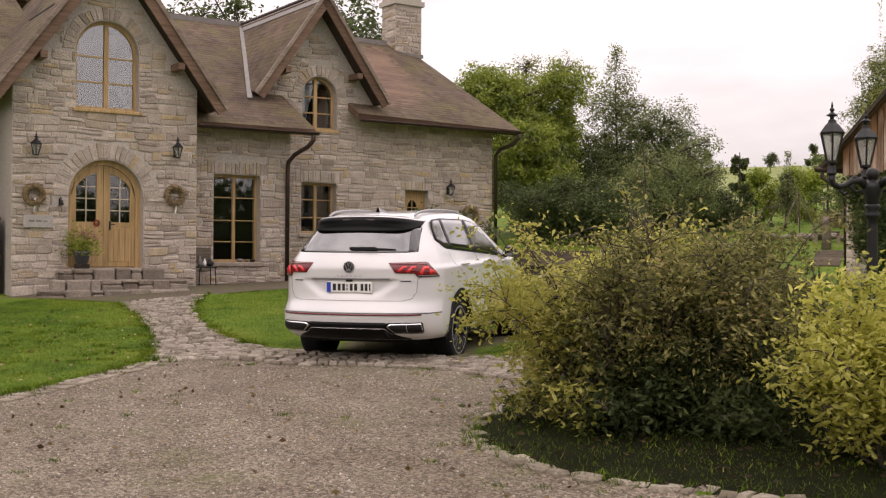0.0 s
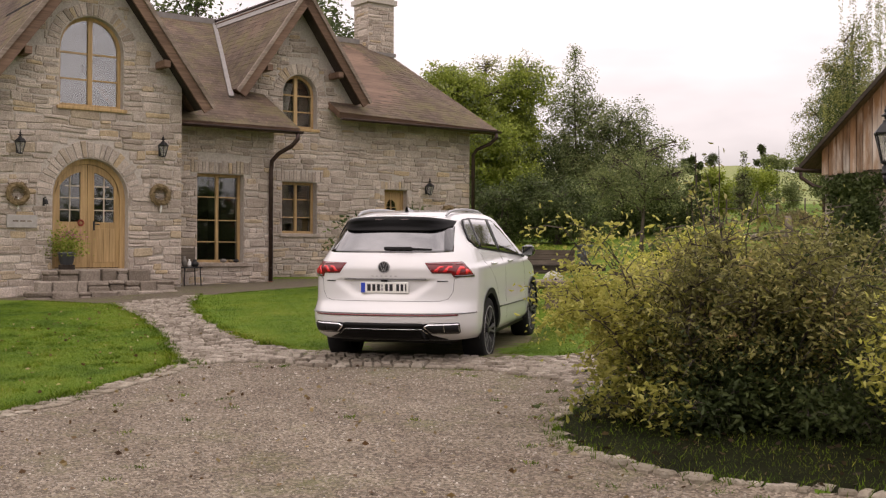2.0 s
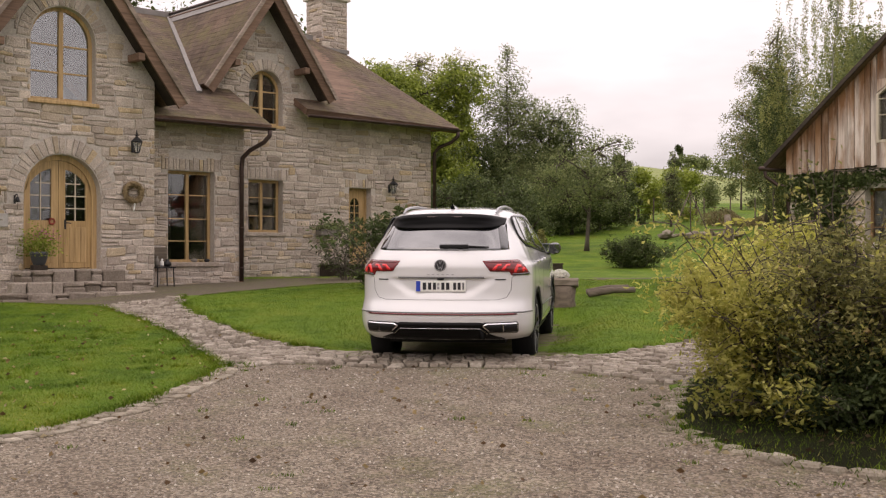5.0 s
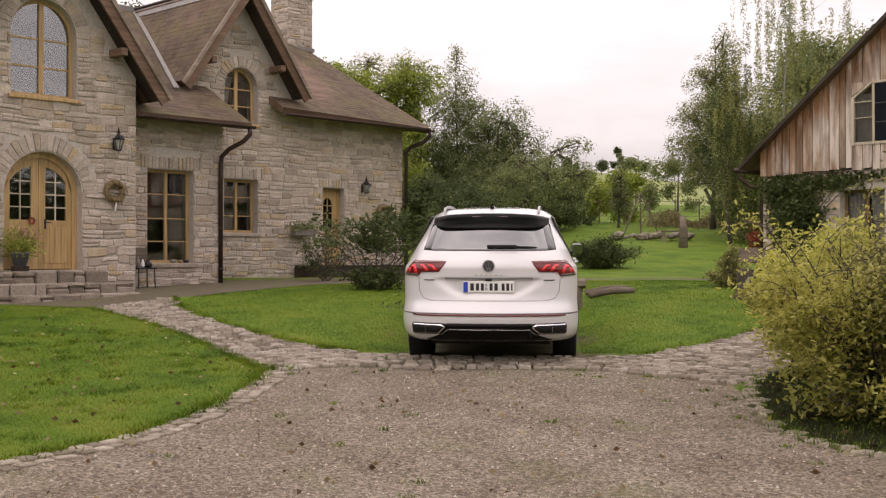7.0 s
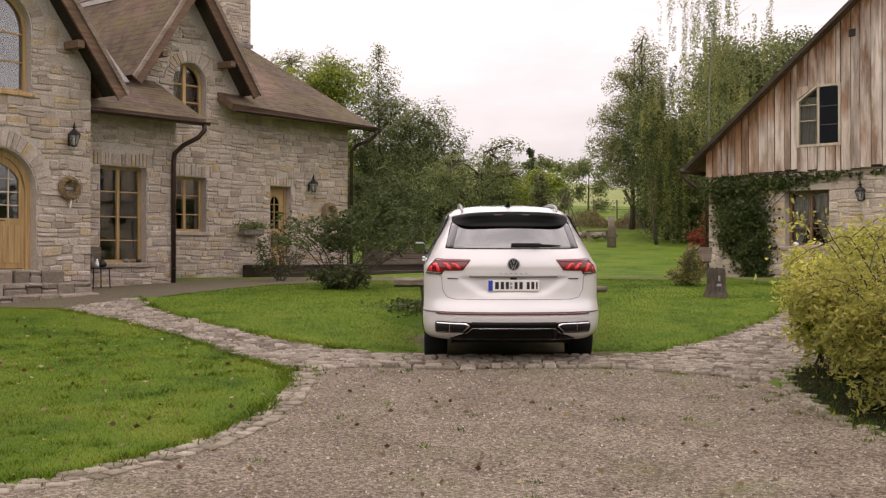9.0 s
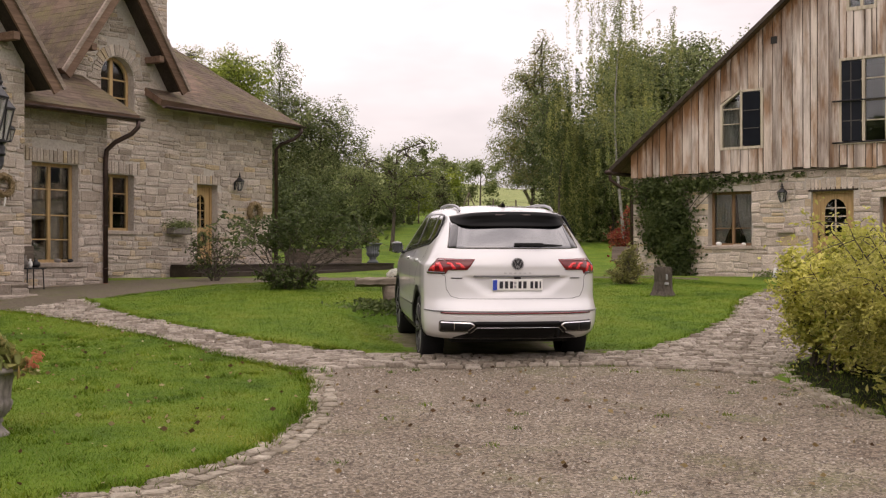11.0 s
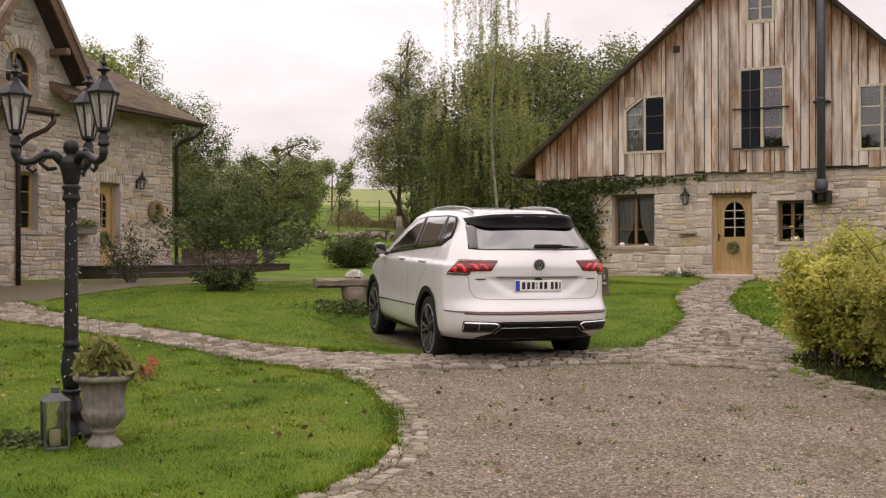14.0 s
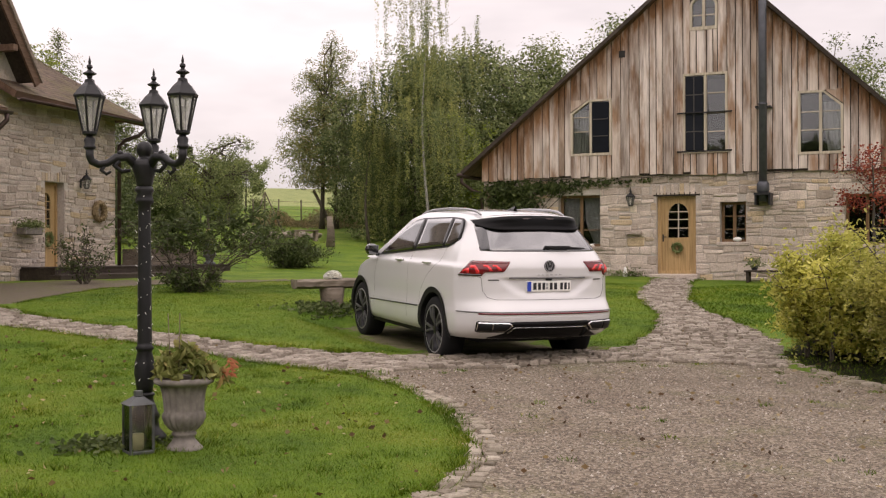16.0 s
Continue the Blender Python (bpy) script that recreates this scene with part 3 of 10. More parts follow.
cx = ((GX[:-1, :-1] + GX[1:, 1:]) / 2).ravel()
cy = ((GY[:-1, :-1] + GY[1:, 1:]) / 2).ravel()
g_mat = np.zeros(len(cx), int)
g_mat[inside_np(cx, cy, DRIVE)] = 1
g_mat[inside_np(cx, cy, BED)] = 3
rag = np.random.default_rng(2)
g_mat[inside_np(cx + 0.22 * np.sin(3.1 * cy + 1.3 * cx) + rag.normal(0, 0.12, len(cx)), cy + rag.normal(0, 0.15, len(cx)), PARKING)] = 5
for region in (WALK, YARD, BARN_WALK, CROSSING, TRAIL):
    g_mat[inside_np(cx, cy, region)] = 2
g_mat[cy > 70] = 4
M_WORN = earth_mat("worn_grass_earth", (0.075, 0.080, 0.030), (0.19, 0.16, 0.115), 3.5)
ground = new("ground", raw_mesh("ground", np.stack([GX.ravel(), GY.ravel(), GZ.ravel()], 1), g_faces, [M_LAWN, M_GRAVEL, M_EARTH, M_SOIL_SHADED, M_MEADOW, M_WORN], True, g_mat))
tagged(ground, "green lawn, gravel drive and earth rising to far meadows", "ground", kind="structure")

# ---- the stone house ----
HOUSE_M = pose(0, 0, 0, 0, 0, 51.5)


house = thing("stone_house", HOUSE_M @ pose(5.0, 14.0, 0.5), "grey-brown rubble stone country house with steep shingled gables", "house")


def hp(name, bm, mat, parent=None, label="", smooth=False, kind=""):
    return part(name, bm, mat, parent or house, label, HOUSE_M, smooth, kind)


def stone_block(bm, x0, x1, z0, z1, y, depth, r, ox=0.0, oz=0.0):
    """One rough stone, its outline broken and its face proud of the mortar by an uneven amount."""
    p = depth * (0.55 + 0.9 * r.random())
    j = 0.0025
    w, h = x1 - x0, z1 - z0
    cx_, cz_ = (x0 + x1) / 2, (z0 + z1) / 2
    e = min(0.016, 0.16 * min(w, h))
    wave = lambda a, b: 0.020 * math.sin(1.7 * (a + ox) + 2.3 * (b + oz)) + 0.012 * math.sin(4.9 * (a + ox) - 3.1 * (b + oz))
    vb = []
    m1, m2 = r.uniform(0.3, 0.7), r.uniform(0.3, 0.7)
    for k, (a, b) in enumerate(((0, 0), (m1, 0), (1, 0), (1, 0.5), (1, 1), (m2, 1), (0, 1), (0, 0.5))):
        cut = e * r.uniform(0.1, 1.0) if k % 2 == 0 else 0.0
        a = x0 + j + a * (w - 2 * j) + (cut if a < 0.2 else -cut if a > 0.8 else 0) + r.uniform(-0.5, 0.5) * e
        b = z0 + j + b * (h - 2 * j) + (cut * 0.6 if b < 0.2 else -cut * 0.6 if b > 0.8 else 0) + r.uniform(-0.45, 0.45) * e
        vb.append(bm.verts.new((a, y + 0.01, b + wave(a, b))))
    tx, tz = r.uniform(-0.35, 0.35), r.uniform(-0.35, 0.35)
    c = min(0.020, 0.2 * min(w, h))
    vm = [bm.verts.new((v.co.x, y - p * 0.35, v.co.z)) for v in vb]
    vf = []
    for v in vb:
        a, b = v.co.x - cx_, v.co.z - cz_
        k = p * (1 + tx * a / w + tz * b / h) * r.uniform(0.85, 1.15)
        vf.append(bm.verts.new((cx_ + a * (1 - 2 * c * r.uniform(0.7, 1.3) / w), y - k, cz_ + b * (1 - 2 * c * r.uniform(0.7, 1.3) / h))))
    for k in range(8):
        m = (k + 1) % 8
        bm.faces.new((vb[k], vb[m], vm[m], vm[k]))
        bm.faces.new((vm[k], vm[m], vf[m], vf[k]))
    bm.faces.new(vf)


def lay_stones(x0, x1, z0, z1, keep, holes, r, course=(0.075, 0.20), length=(0.14, 0.50)):
    """Courses of rubble within a rectangle; keep(x, z) says what lies on the wall; holes are boxes left free."""
    out = []
    z = z0
    while z < z1:
        h = r.uniform(*course)
        x = x0 - r.random() * 0.2
        while x < x1:
            w = min(r.uniform(*length) * (0.7 + 2.2 * h), 0.62)
            step_ = r.uniform(-0.02, 0.02)
            a, b, c, d = max(x, x0), min(x + w, x1), z + step_, min(z + h + step_ + r.uniform(-0.012, 0.012), z1)
            x += w
            if b - a < 0.05:
                continue
            spans = [(a, b)]
            for hx0, hx1, hz0, hz1 in holes:
                if c < hz1 - 0.02 and d > hz0 + 0.02:
                    nxt = []
                    for p, q in spans:
                        if q <= hx0 or p >= hx1:
                            nxt.append((p, q))
                        else:
                            if hx0 - p > 0.05:
                                nxt.append((p, hx0))
                            if q - hx1 > 0.05:
                                nxt.append((hx1, q))
                    spans = nxt
            for p, q in spans:
                if all(keep(u, v) for u in (p, q) for v in (c, d)):
                    # some tall stones split into two thin ones
                    if d - c > 0.13 and r.random() < 0.42:
                        m = c + (d - c) * r.uniform(0.4, 0.6)
                        out += [(p, q, c, m), (p, q, m, d)]
                    else:
                        out.append((p, q, c, d))
        z += h
    return out


def stone_parts(stones, y, parent, frame_m, centre, r, depth=0.019, limit=290, extra=(), mats=(M_STONE, M_STONES)):
    """The stones nearest the centre become parts, the rest one joined mesh. extra: ready made outlines of arch stones."""
    stones = sorted(stones, key=lambda s: (s[0] + s[1] - 2 * centre[0]) ** 2 + (s[2] + s[3] - 2 * centre[1]) ** 2)
    rest = bmesh.new()
    for i, (a, b, c, d) in enumerate(stones):
        if i < limit:
            bm = bmesh.new()
            cx_, cz_ = (a + b) / 2, (c + d) / 2
            stone_block(bm, a - cx_, b - cx_, c - cz_, d - cz_, 0, depth, r, cx_, cz_)
            part("stone", bm, mats[0], parent, frame_m=frame_m @ pose(cx_, y, cz_))
        else:
            stone_block(rest, a, b, c, d, y, depth, r)
    if len(rest.verts):
        part("stonework", rest, mats[1], parent, frame_m=frame_m, kind="stuff")
    else:
        rest.free()
    for quad in extra:
        bm = bmesh.new()
        px = sum(q[0] for q in quad) / 4
        pz = sum(q[1] for q in quad) / 4
        p = depth * r.uniform(0.5, 1.5)
        vb = [bm.verts.new((q[0] - px, 0.01, q[1] - pz)) for q in quad]
        vf = [bm.verts.new(((q[0] - px) * 0.86, -p, (q[1] - pz) * 0.93)) for q in quad]
        for k in range(4):
            m = (k + 1) % 4
            bm.faces.new((vb[k], vb[m], vf[m], vf[k]))
        bm.faces.new(vf)
        bmesh.ops.recalc_face_normals(bm, faces=bm.faces)
        part("arch_stone", bm, mats[0], parent, frame_m=frame_m @ pose(px, y, pz))


def arch_stones(x0, x1, spring, rise, r, depth=0.30, n=19):
    """Wedge stones round an arch."""
    c, w = (x0 + x1) / 2, (x1 - x0) / 2
    out = []
    cuts = [0.0]
    for i in range(n):
        cuts.append(cuts[-1] + r.uniform(0.8, 1.25))
    cuts = [q / cuts[-1] * math.pi for q in cuts]
    for a, b in zip(cuts, cuts[1:]):
        d = depth * r.uniform(0.85, 1.15)
        a, b = a + 0.012, b - 0.012
        out.append([(c + (w + 0.012) * math.cos(a), spring + (rise + 0.012) * math.sin(a)), (c + (w + d) * math.cos(a), spring + (rise + d) * math.sin(a)),
                    (c + (w + d) * math.cos(b), spring + (rise + d) * math.sin(b)), (c + (w + 0.012) * math.cos(b), spring + (rise + 0.012) * math.sin(b))])
    return out


def lintel_stones(x0, x1, z, r, h=0.27, over=0.16):
    """Upright stones over a square opening."""
    out, x = [], x0 - over
    while x < x1 + over - 0.03:
        w = min(r.uniform(0.07, 0.14), x1 + over - x)
        hh = h * r.uniform(0.85, 1.1)
        out.append([(x + 0.006, z + 0.01), (x + w - 0.006, z + 0.01), (x + w - 0.006, z + hh), (x + 0.006, z + hh)])
        x += w
    return out


def arch_boxes(x0, x1, z0, spring, rise, ring):
    """Boxes that cover an arched opening and its ring of wedge stones."""
    out = [(x0, x1, z0, spring)]
    c, w, h = (x0 + x1) / 2, (x1 - x0) / 2 + ring, rise + ring
    n = 10
    for i in range(n):
        a = i / n
        half = w * math.sqrt(max(0.0, 1 - a * a))
        out.append((c - half, c + half, spring + h * a, spring + h * (i + 1) / n))
    return out


def frame_bars(bm, x0, x1, z0, z1, y, t=0.055, d=0.06, mullions=(), rails=(), thin=0.03):
    """A door frame of bars."""
    box(bm, x0, x0 + t, y, y + d, z0, z1)
    box(bm, x1 - t, x1, y, y + d, z0, z1)
    box(bm, x0 + t, x1 - t, y, y + d, z0, z0 + t)
    box(bm, x0 + t, x1 - t, y, y + d, z1 - t, z1)
    for m in mullions:
        box(bm, m - t * 0.75, m + t * 0.75, y - 0.008, y + d, z0 + t, z1 - t)
    for q in rails:
        box(bm, x0 + t, x1 - t, y + 0.01, y + d - 0.012, q - thin / 2, q + thin / 2)


def room_box(x0, x1, y0, y1, z0, z1):
    """A room's inside, open to the window; its near-black colour stands for missing light."""
    bm = bmesh.new()
    box(bm, x0, x1, y0, y1, z0, z1)
    bm.faces.ensure_lookup_table()
    front = min(bm.faces, key=lambda f: f.calc_center_median().y)
    bmesh.ops.delete(bm, geom=[front], context="FACES")
    bmesh.ops.reverse_faces(bm, faces=bm.faces)
    return bm


def pane_box(pfun, a, b, y, z0, z1, win):
    pfun("pane", bm_box(a, b, y, y + 0.008, z0, z1), M_PANE, win)


def square_window(pfun, x0, x1, z0, z1, y, wood, label, mullions, rails, sill=True, parent=None):
    t = 0.06
    bm = bmesh.new()
    slab(bm, [(x0, z0), (x1, z0), (x1, z1), (x0, z1)], y, y + 0.07, [[(x0 + t, z0 + t), (x1 - t, z0 + t), (x1 - t, z1 - t), (x0 + t, z1 - t)]])
    win = pfun("window", bm, wood, parent, label)
    edges = [x0 + t, *mullions, x1 - t]
    for m in mullions:
        pfun("mullion", bm_box(m - 0.034, m + 0.034, y - 0.008, y + 0.066, z0 + t, z1 - t, bevel=0.006), wood, win)
    for i, (a, b) in enumerate(zip(edges, edges[1:])):
        a, b = a + (0.042 if i else 0), b - (0.042 if i < len(edges) - 2 else 0)
        pane_box(pfun, a, b, y + 0.03, z0 + t, z1 - t, win)
        for q in rails:
            pfun("glazing_bar", bm_box(a, b, y + 0.008, y + 0.056, q - 0.010, q + 0.010), wood, win)
    pfun("room", room_box(x0 - 0.3, x1 + 0.3, y + 0.3, y + 2.2, z0 - 0.5, z1 + 0.4), M_UNLIT_BLACK, win)
    if sill:
        pfun("sill", bm_box(x0 - 0.08, x1 + 0.08, y - 0.24, y - 0.004, z0 - 0.09, z0 - 0.004, bevel=0.012), M_STONE, win, "flat stone sill")
    return win


def arched_window(pfun, x0, x1, z0, spring, rise, y, wood, label, mullion, rails, parent=None):
    t = 0.065
    bm = bmesh.new()
    slab(bm, arch(x0, x1, z0, spring, rise), y, y + 0.07, [arch(x0 + t, x1 - t, z0 + t, spring, rise - t)])
    win = pfun("window", bm, wood, parent, label)
    pfun("mullion", bm_box(mullion - 0.045, mullion + 0.045, y - 0.008, y + 0.065, z0 + t, spring + rise - t, bevel=0.006), wood, win)
    c = (x0 + x1) / 2
    for q in rails:
        k = math.sqrt(max(0.05, 1 - max(0.0, (q - spring) / rise) ** 2)) * (x1 - x0) / 2 - t * 0.6
        pfun("glazing_bar", bm_box(c - k, mullion - 0.045, y + 0.01, y + 0.055, q - 0.015, q + 0.015), wood, win)
        pfun("glazing_bar", bm_box(mullion + 0.045, c + k, y + 0.01, y + 0.055, q - 0.015, q + 0.015), wood, win)
    bm = bmesh.new()
    slab(bm, arch(x0 + 0.03, x1 - 0.03, z0 + 0.03, spring, rise - 0.03), y + 0.03, y + 0.038)
    pfun("pane", bm, M_PANE_HIGH if x0 < 1 else M_PANE, win)
    pfun("room", room_box(x0 - 0.3, x1 + 0.3, y + 0.3, y + 2.2, z0 - 0.4, spring + rise + 0.3), M_UNLIT_BLACK, win)
    pfun("sill", bm_box(x0 - 0.06, x1 + 0.06, y - 0.22, y - 0.004, z0 - 0.075, z0 - 0.004, bevel=0.012), wood, win)
    return win


# walls: a mortar core with openings, stones laid on it
EN_Y, MID_Y, RT_Y = 11.28, 11.85, 13.0
G1_C, G1_TOP, G1_K = 0.88, 7.10, 1.36
G2_C, G2_TOP, G2_K = 6.34, 7.12, 1.41
door_hole = arch(0.12, 1.60, 0.98, 2.36, 0.74)
up_hole = arch(0.24, 1.49, 4.08, 5.20, 0.63)
bm = bmesh.new()
slab(bm, [(-0.93, 0.2), (2.71, 0.2), (2.71, G1_TOP - (2.71 - G1_C) * G1_K), (G1_C, G1_TOP), (-0.93, G1_TOP - (G1_C + 0.93) * G1_K)], EN_Y, EN_Y + 0.42, [door_hole, up_hole])
wall_en = hp("entrance_wall", bm, M_MORTAR, None, "rubble stone gable wall with an arched doorway")
bm = bmesh.new()
slab(bm, [(2.71, 0.2), (5.12, 0.2), (5.12, 4.1), (2.71, 4.1)], MID_Y, MID_Y + 0.4, [[(3.32, 1.09), (4.40, 1.09), (4.40, 2.97), (3.32, 2.97)]])
wall_mid = hp("middle_wall", bm, M_MORTAR, None, "rubble stone wall with a tall window")
bm = bmesh.new()
g2 = lambda x: G2_TOP - abs(x - G2_C) * G2_K
slab(bm, [(4.9, 0.2), (11.5, 0.2), (11.5, 4.62), (G2_C + (G2_TOP - 4.62) / G2_K, 4.62), (G2_C, G2_TOP), (4.9, g2(4.9))], RT_Y, RT_Y + 0.4,
     [[(5.97, 1.76), (6.90, 1.76), (6.90, 2.96), (5.97, 2.96)], arch(5.98, 6.90, 4.22, 5.02, 0.45), [(8.83, 0.93), (9.52, 0.93), (9.52, 2.88), (8.83, 2.88)]])
wall_rt = hp("gable_wall", bm, M_MORTAR, None, "rubble stone wall under the second gable")
bm = bmesh.new()
slab(bm, [(-13.0, 0.2), (-20.2, 0.2), (-20.2, 4.4), (-17.0, 6.4), (-13.0, 4.5)], 0, 0.4)
bmesh.ops.transform(bm, matrix=Matrix(((0, -1, 0, 11.5), (-1, 0, 0, 0), (0, 0, 1, 0), (0, 0, 0, 1))), verts=bm.verts)
bmesh.ops.recalc_face_normals(bm, faces=bm.faces)
hp("end_wall", bm, M_MORTAR)
hp("return_wall", bm_box(2.31, 2.70, EN_Y + 0.42, MID_Y + 0.5, 0.2, 4.4), M_MORTAR)
hp("return_wall", bm_box(4.75, 5.12, MID_Y + 0.4, RT_Y + 0.1, 0.2, 4.1), M_MORTAR)
hp("return_wall", bm_box(-0.92, -0.5, EN_Y + 0.42, EN_Y + 3.0, 0.2, 4.4), M_MORTAR)
# the dark wood colour stands in for the shadow over this wall
hp("left_wall", bm_box(-7.0, -0.92, 12.4, 12.8, 0.2, 4.4), M_DARKWOOD, None, "side wall darkened by colour for the shadow on it")
hp("back_wall", bm_box(-7.0, 11.5, 20.2, 20.6, 0.2, 4.5), M_MORTAR)

r = random.Random(21)
st = lay_stones(-0.93, 2.71, 0.35, G1_TOP, lambda x, z: z < G1_TOP - abs(x - G1_C) * G1_K,
                arch_boxes(0.12, 1.60, 0.98, 2.36, 0.74, 0.30) + arch_boxes(0.24, 1.49, 4.08, 5.20, 0.63, 0.25), r)
stone_parts(st, EN_Y, wall_en, HOUSE_M, (0.9, 2.4), r, extra=arch_stones(0.12, 1.60, 2.36, 0.74, r, 0.30, 23) + arch_stones(0.24, 1.49, 5.20, 0.63, r, 0.25, 21))
st = lay_stones(2.71, 5.12, 0.35, 4.05, lambda x, z: True, [(3.32, 4.40, 1.09, 2.97), (3.16, 4.56, 2.97, 3.24)], r)
stone_parts(st, MID_Y, wall_mid, HOUSE_M, (4.2, 1.8), r, extra=lintel_stones(3.32, 4.40, 2.97, r))
st = lay_stones(4.9, 11.5, 0.35, G2_TOP, lambda x, z: z < (4.6 if x > 8 else g2(x)),
                [(5.97, 6.90, 1.76, 2.96), (5.81, 7.06, 2.96, 3.23), (8.83, 9.52, 0.93, 2.88), (8.70, 9.65, 2.88, 3.10)] + arch_boxes(5.98, 6.90, 4.22, 5.02, 0.45, 0.24), r)
stone_parts(st, RT_Y, wall_rt, HOUSE_M, (8.0, 2.2), r, extra=lintel_stones(5.97, 6.90, 2.96, r) + lintel_stones(8.83, 9.52, 2.88, r, 0.22, 0.12) + arch_stones(5.98, 6.90, 5.02, 0.45, r, 0.24, 17))

# roofs
def roof_slab(a, b, c, d, t=0.14):
    """A roof plane with corners a, b (eave) and c, d (ridge)."""
    bm = bmesh.new()
    a, b, c, d = (Vector(p) for p in (a, b, c, d))
    n = (b - a).cross(d - a).normalized()
    if n.z < 0:
        n = -n
    solid(bm, [p - n * t for p in (a, b, c, d)], [a, b, c, d])
    return bm, n


def shingles(bm, a, b, c, d, n, course=0.15, width=0.19, r=rng, proud=0.007):
    """Overlapping rows of shingles over a roof plane."""
    a, b, c, d = (Vector(p) for p in (a, b, c, d))
    rows = max(1, int((d - a).length / course))
    for i in range(rows):
        t0, t1 = i / rows, min(1.0, (i + 1.25) / rows)
        l0, r0, l1, r1 = a.lerp(d, t0), b.lerp(c, t0), a.lerp(d, t1), b.lerp(c, t1)
        cols = max(1, int((r0 - l0).length / width))
        off = 0.5 * (i % 2) / cols
        for k in range(-1, cols):
            u0, u1 = max(0.0, k / cols + off), min(1.0, (k + 1) / cols + off)
            if u1 - u0 < 0.15 / cols:
                continue
            h = proud * r.uniform(0.8, 1.4)
            g = 0.02 / cols
            p = [l0.lerp(r0, u0 + g) + n * h, l0.lerp(r0, u1 - g) + n * h, l1.lerp(r1, u1 - g) + n * 0.004, l1.lerp(r1, u0 + g) + n * 0.004]
            q = [l0.lerp(r0, u0 + g), l0.lerp(r0, u1 - g)]
            v = [bm.verts.new(x) for x in p]
            w = [bm.verts.new(x) for x in q]
            bm.faces.new(v)
            bm.faces.new((w[0], w[1], v[1], v[0]))


def roof_plane(name, a, b, c, d, label="", pfun=None, mat=None, parent=None, t=0.14):
    pfun = pfun or hp
    bm, n = roof_slab(a, b, c, d, t)
    ob = pfun(name, bm, M_FASCIA, parent, label)
    sh = bmesh.new()
    shingles(sh, a, b, c, d, n)
    pfun("shingles", sh, mat or M_ROOF, ob, kind="stuff")
    return ob


RIDGE_Y, RIDGE_Z = 17.4, 7.40
roof_plane("roof", (1.5, 11.30, 3.99), (5.46, 11.30, 3.99), (5.46, RIDGE_Y, RIDGE_Z), (1.5, RIDGE_Y, RIDGE_Z), "brown shingle roof with mossy patches")
roof_plane("roof", (-7.0, 11.9, 4.37), (0.5, 11.9, 4.37), (0.5, RIDGE_Y, RIDGE_Z), (-7.0, RIDGE_Y, RIDGE_Z), "brown shingle roof")
roof_plane("roof", (7.2, 12.45, 4.60), (11.05, 12.45, 4.52), (10.8, RIDGE_Y, RIDGE_Z), (7.2, RIDGE_Y, RIDGE_Z), "brown shingle roof over the far end")
# the far end turns away in a hip
roof_plane("roof", (11.05, 12.45, 4.52), (12.0, 12.45, 4.50), (11.85, 17.0, 6.98), (10.8, RIDGE_Y, RIDGE_Z), "brown shingle hip at the far end")
roof_plane("roof", (12.0, 12.45, 4.50), (12.0, 20.7, 4.50), (10.8, RIDGE_Y, RIDGE_Z), (11.85, 17.0, 6.98), "brown shingle end slope")
roof_plane("roof", (5.40, 13.9, 5.42), (7.25, 13.9, 5.42), (7.25, RIDGE_Y, RIDGE_Z), (5.40, RIDGE_Y, RIDGE_Z))
roof_plane("roof", (12.0, 20.7, 4.5), (-7.0, 20.7, 4.5), (-7.0, RIDGE_Y, RIDGE_Z), (10.8, RIDGE_Y, RIDGE_Z), "brown shingle roof at the back")


def gable_roof(cx_, top, k, half_l, half_r, y0, y1):
    """Two steep planes with fascia boards and a ridge strip."""
    for sgn, half in ((-1, half_l), (1, half_r)):
        e0, e1 = Vector((cx_ + sgn * half, y0, top - half * k)), Vector((cx_ + sgn * half, y1, top - half * k))
        r0, r1 = Vector((cx_, y0, top)), Vector((cx_, y1, top))
        roof = roof_plane("roof", *((e1, e0, r0, r1) if sgn < 0 else (e0, e1, r1, r0)), "steep brown shingle roof")
        # fascia boards along the rake
        bm = bmesh.new()
        d = (e0 - r0).normalized()
        nrm = Vector((-d.z * 1, 0, d.x)) if sgn > 0 else Vector((d.z, 0, -d.x))
        nrm = nrm if nrm.z > 0 else -nrm
        a, b = r0 - nrm * 0.12, e0 + d * 0.06 - nrm * 0.12
        sweep_rect(bm, [a, b], 0.05, 0.22, nrm)
        for v in bm.verts:
            v.co.y += -0.02
        hp("fascia", bm, M_FASCIA, roof, "dark brown weathered rake board")
        bm = bmesh.new()
        a, b = r0 - nrm * 0.005, e0 + d * 0.08 - nrm * 0.005
        sweep_rect(bm, [a, b], 0.05, 0.08, nrm)
        for v in bm.verts:
            v.co.y += -0.06
        hp("fascia", bm, M_FASCIA_TOP, roof, "bleached grey upper rake board")
        # a purlin end under the rake
        m = r0.lerp(e0, 0.70) - nrm * 0.32
        bm = bmesh.new()
        box(bm, m.x - 0.07, m.x + 0.07, y0 - 0.02, y0 + 0.6, m.z - 0.07, m.z + 0.07, bevel=0.008)
        hp("purlin", bm, M_FASCIA, roof, "purlin end")
        # soffit boarding
        bm = bmesh.new()
        solid(bm, [r0 - nrm * 0.15, e0 - nrm * 0.15, e0 - nrm * 0.15 + Vector((0, 0.5, 0)), r0 - nrm * 0.15 + Vector((0, 0.5, 0))],
              [r0 - nrm * 0.142, e0 - nrm * 0.142, e0 - nrm * 0.142 + Vector((0, 0.5, 0)), r0 - nrm * 0.142 + Vector((0, 0.5, 0))])
        hp("soffit", bm, M_DARKWOOD, roof)


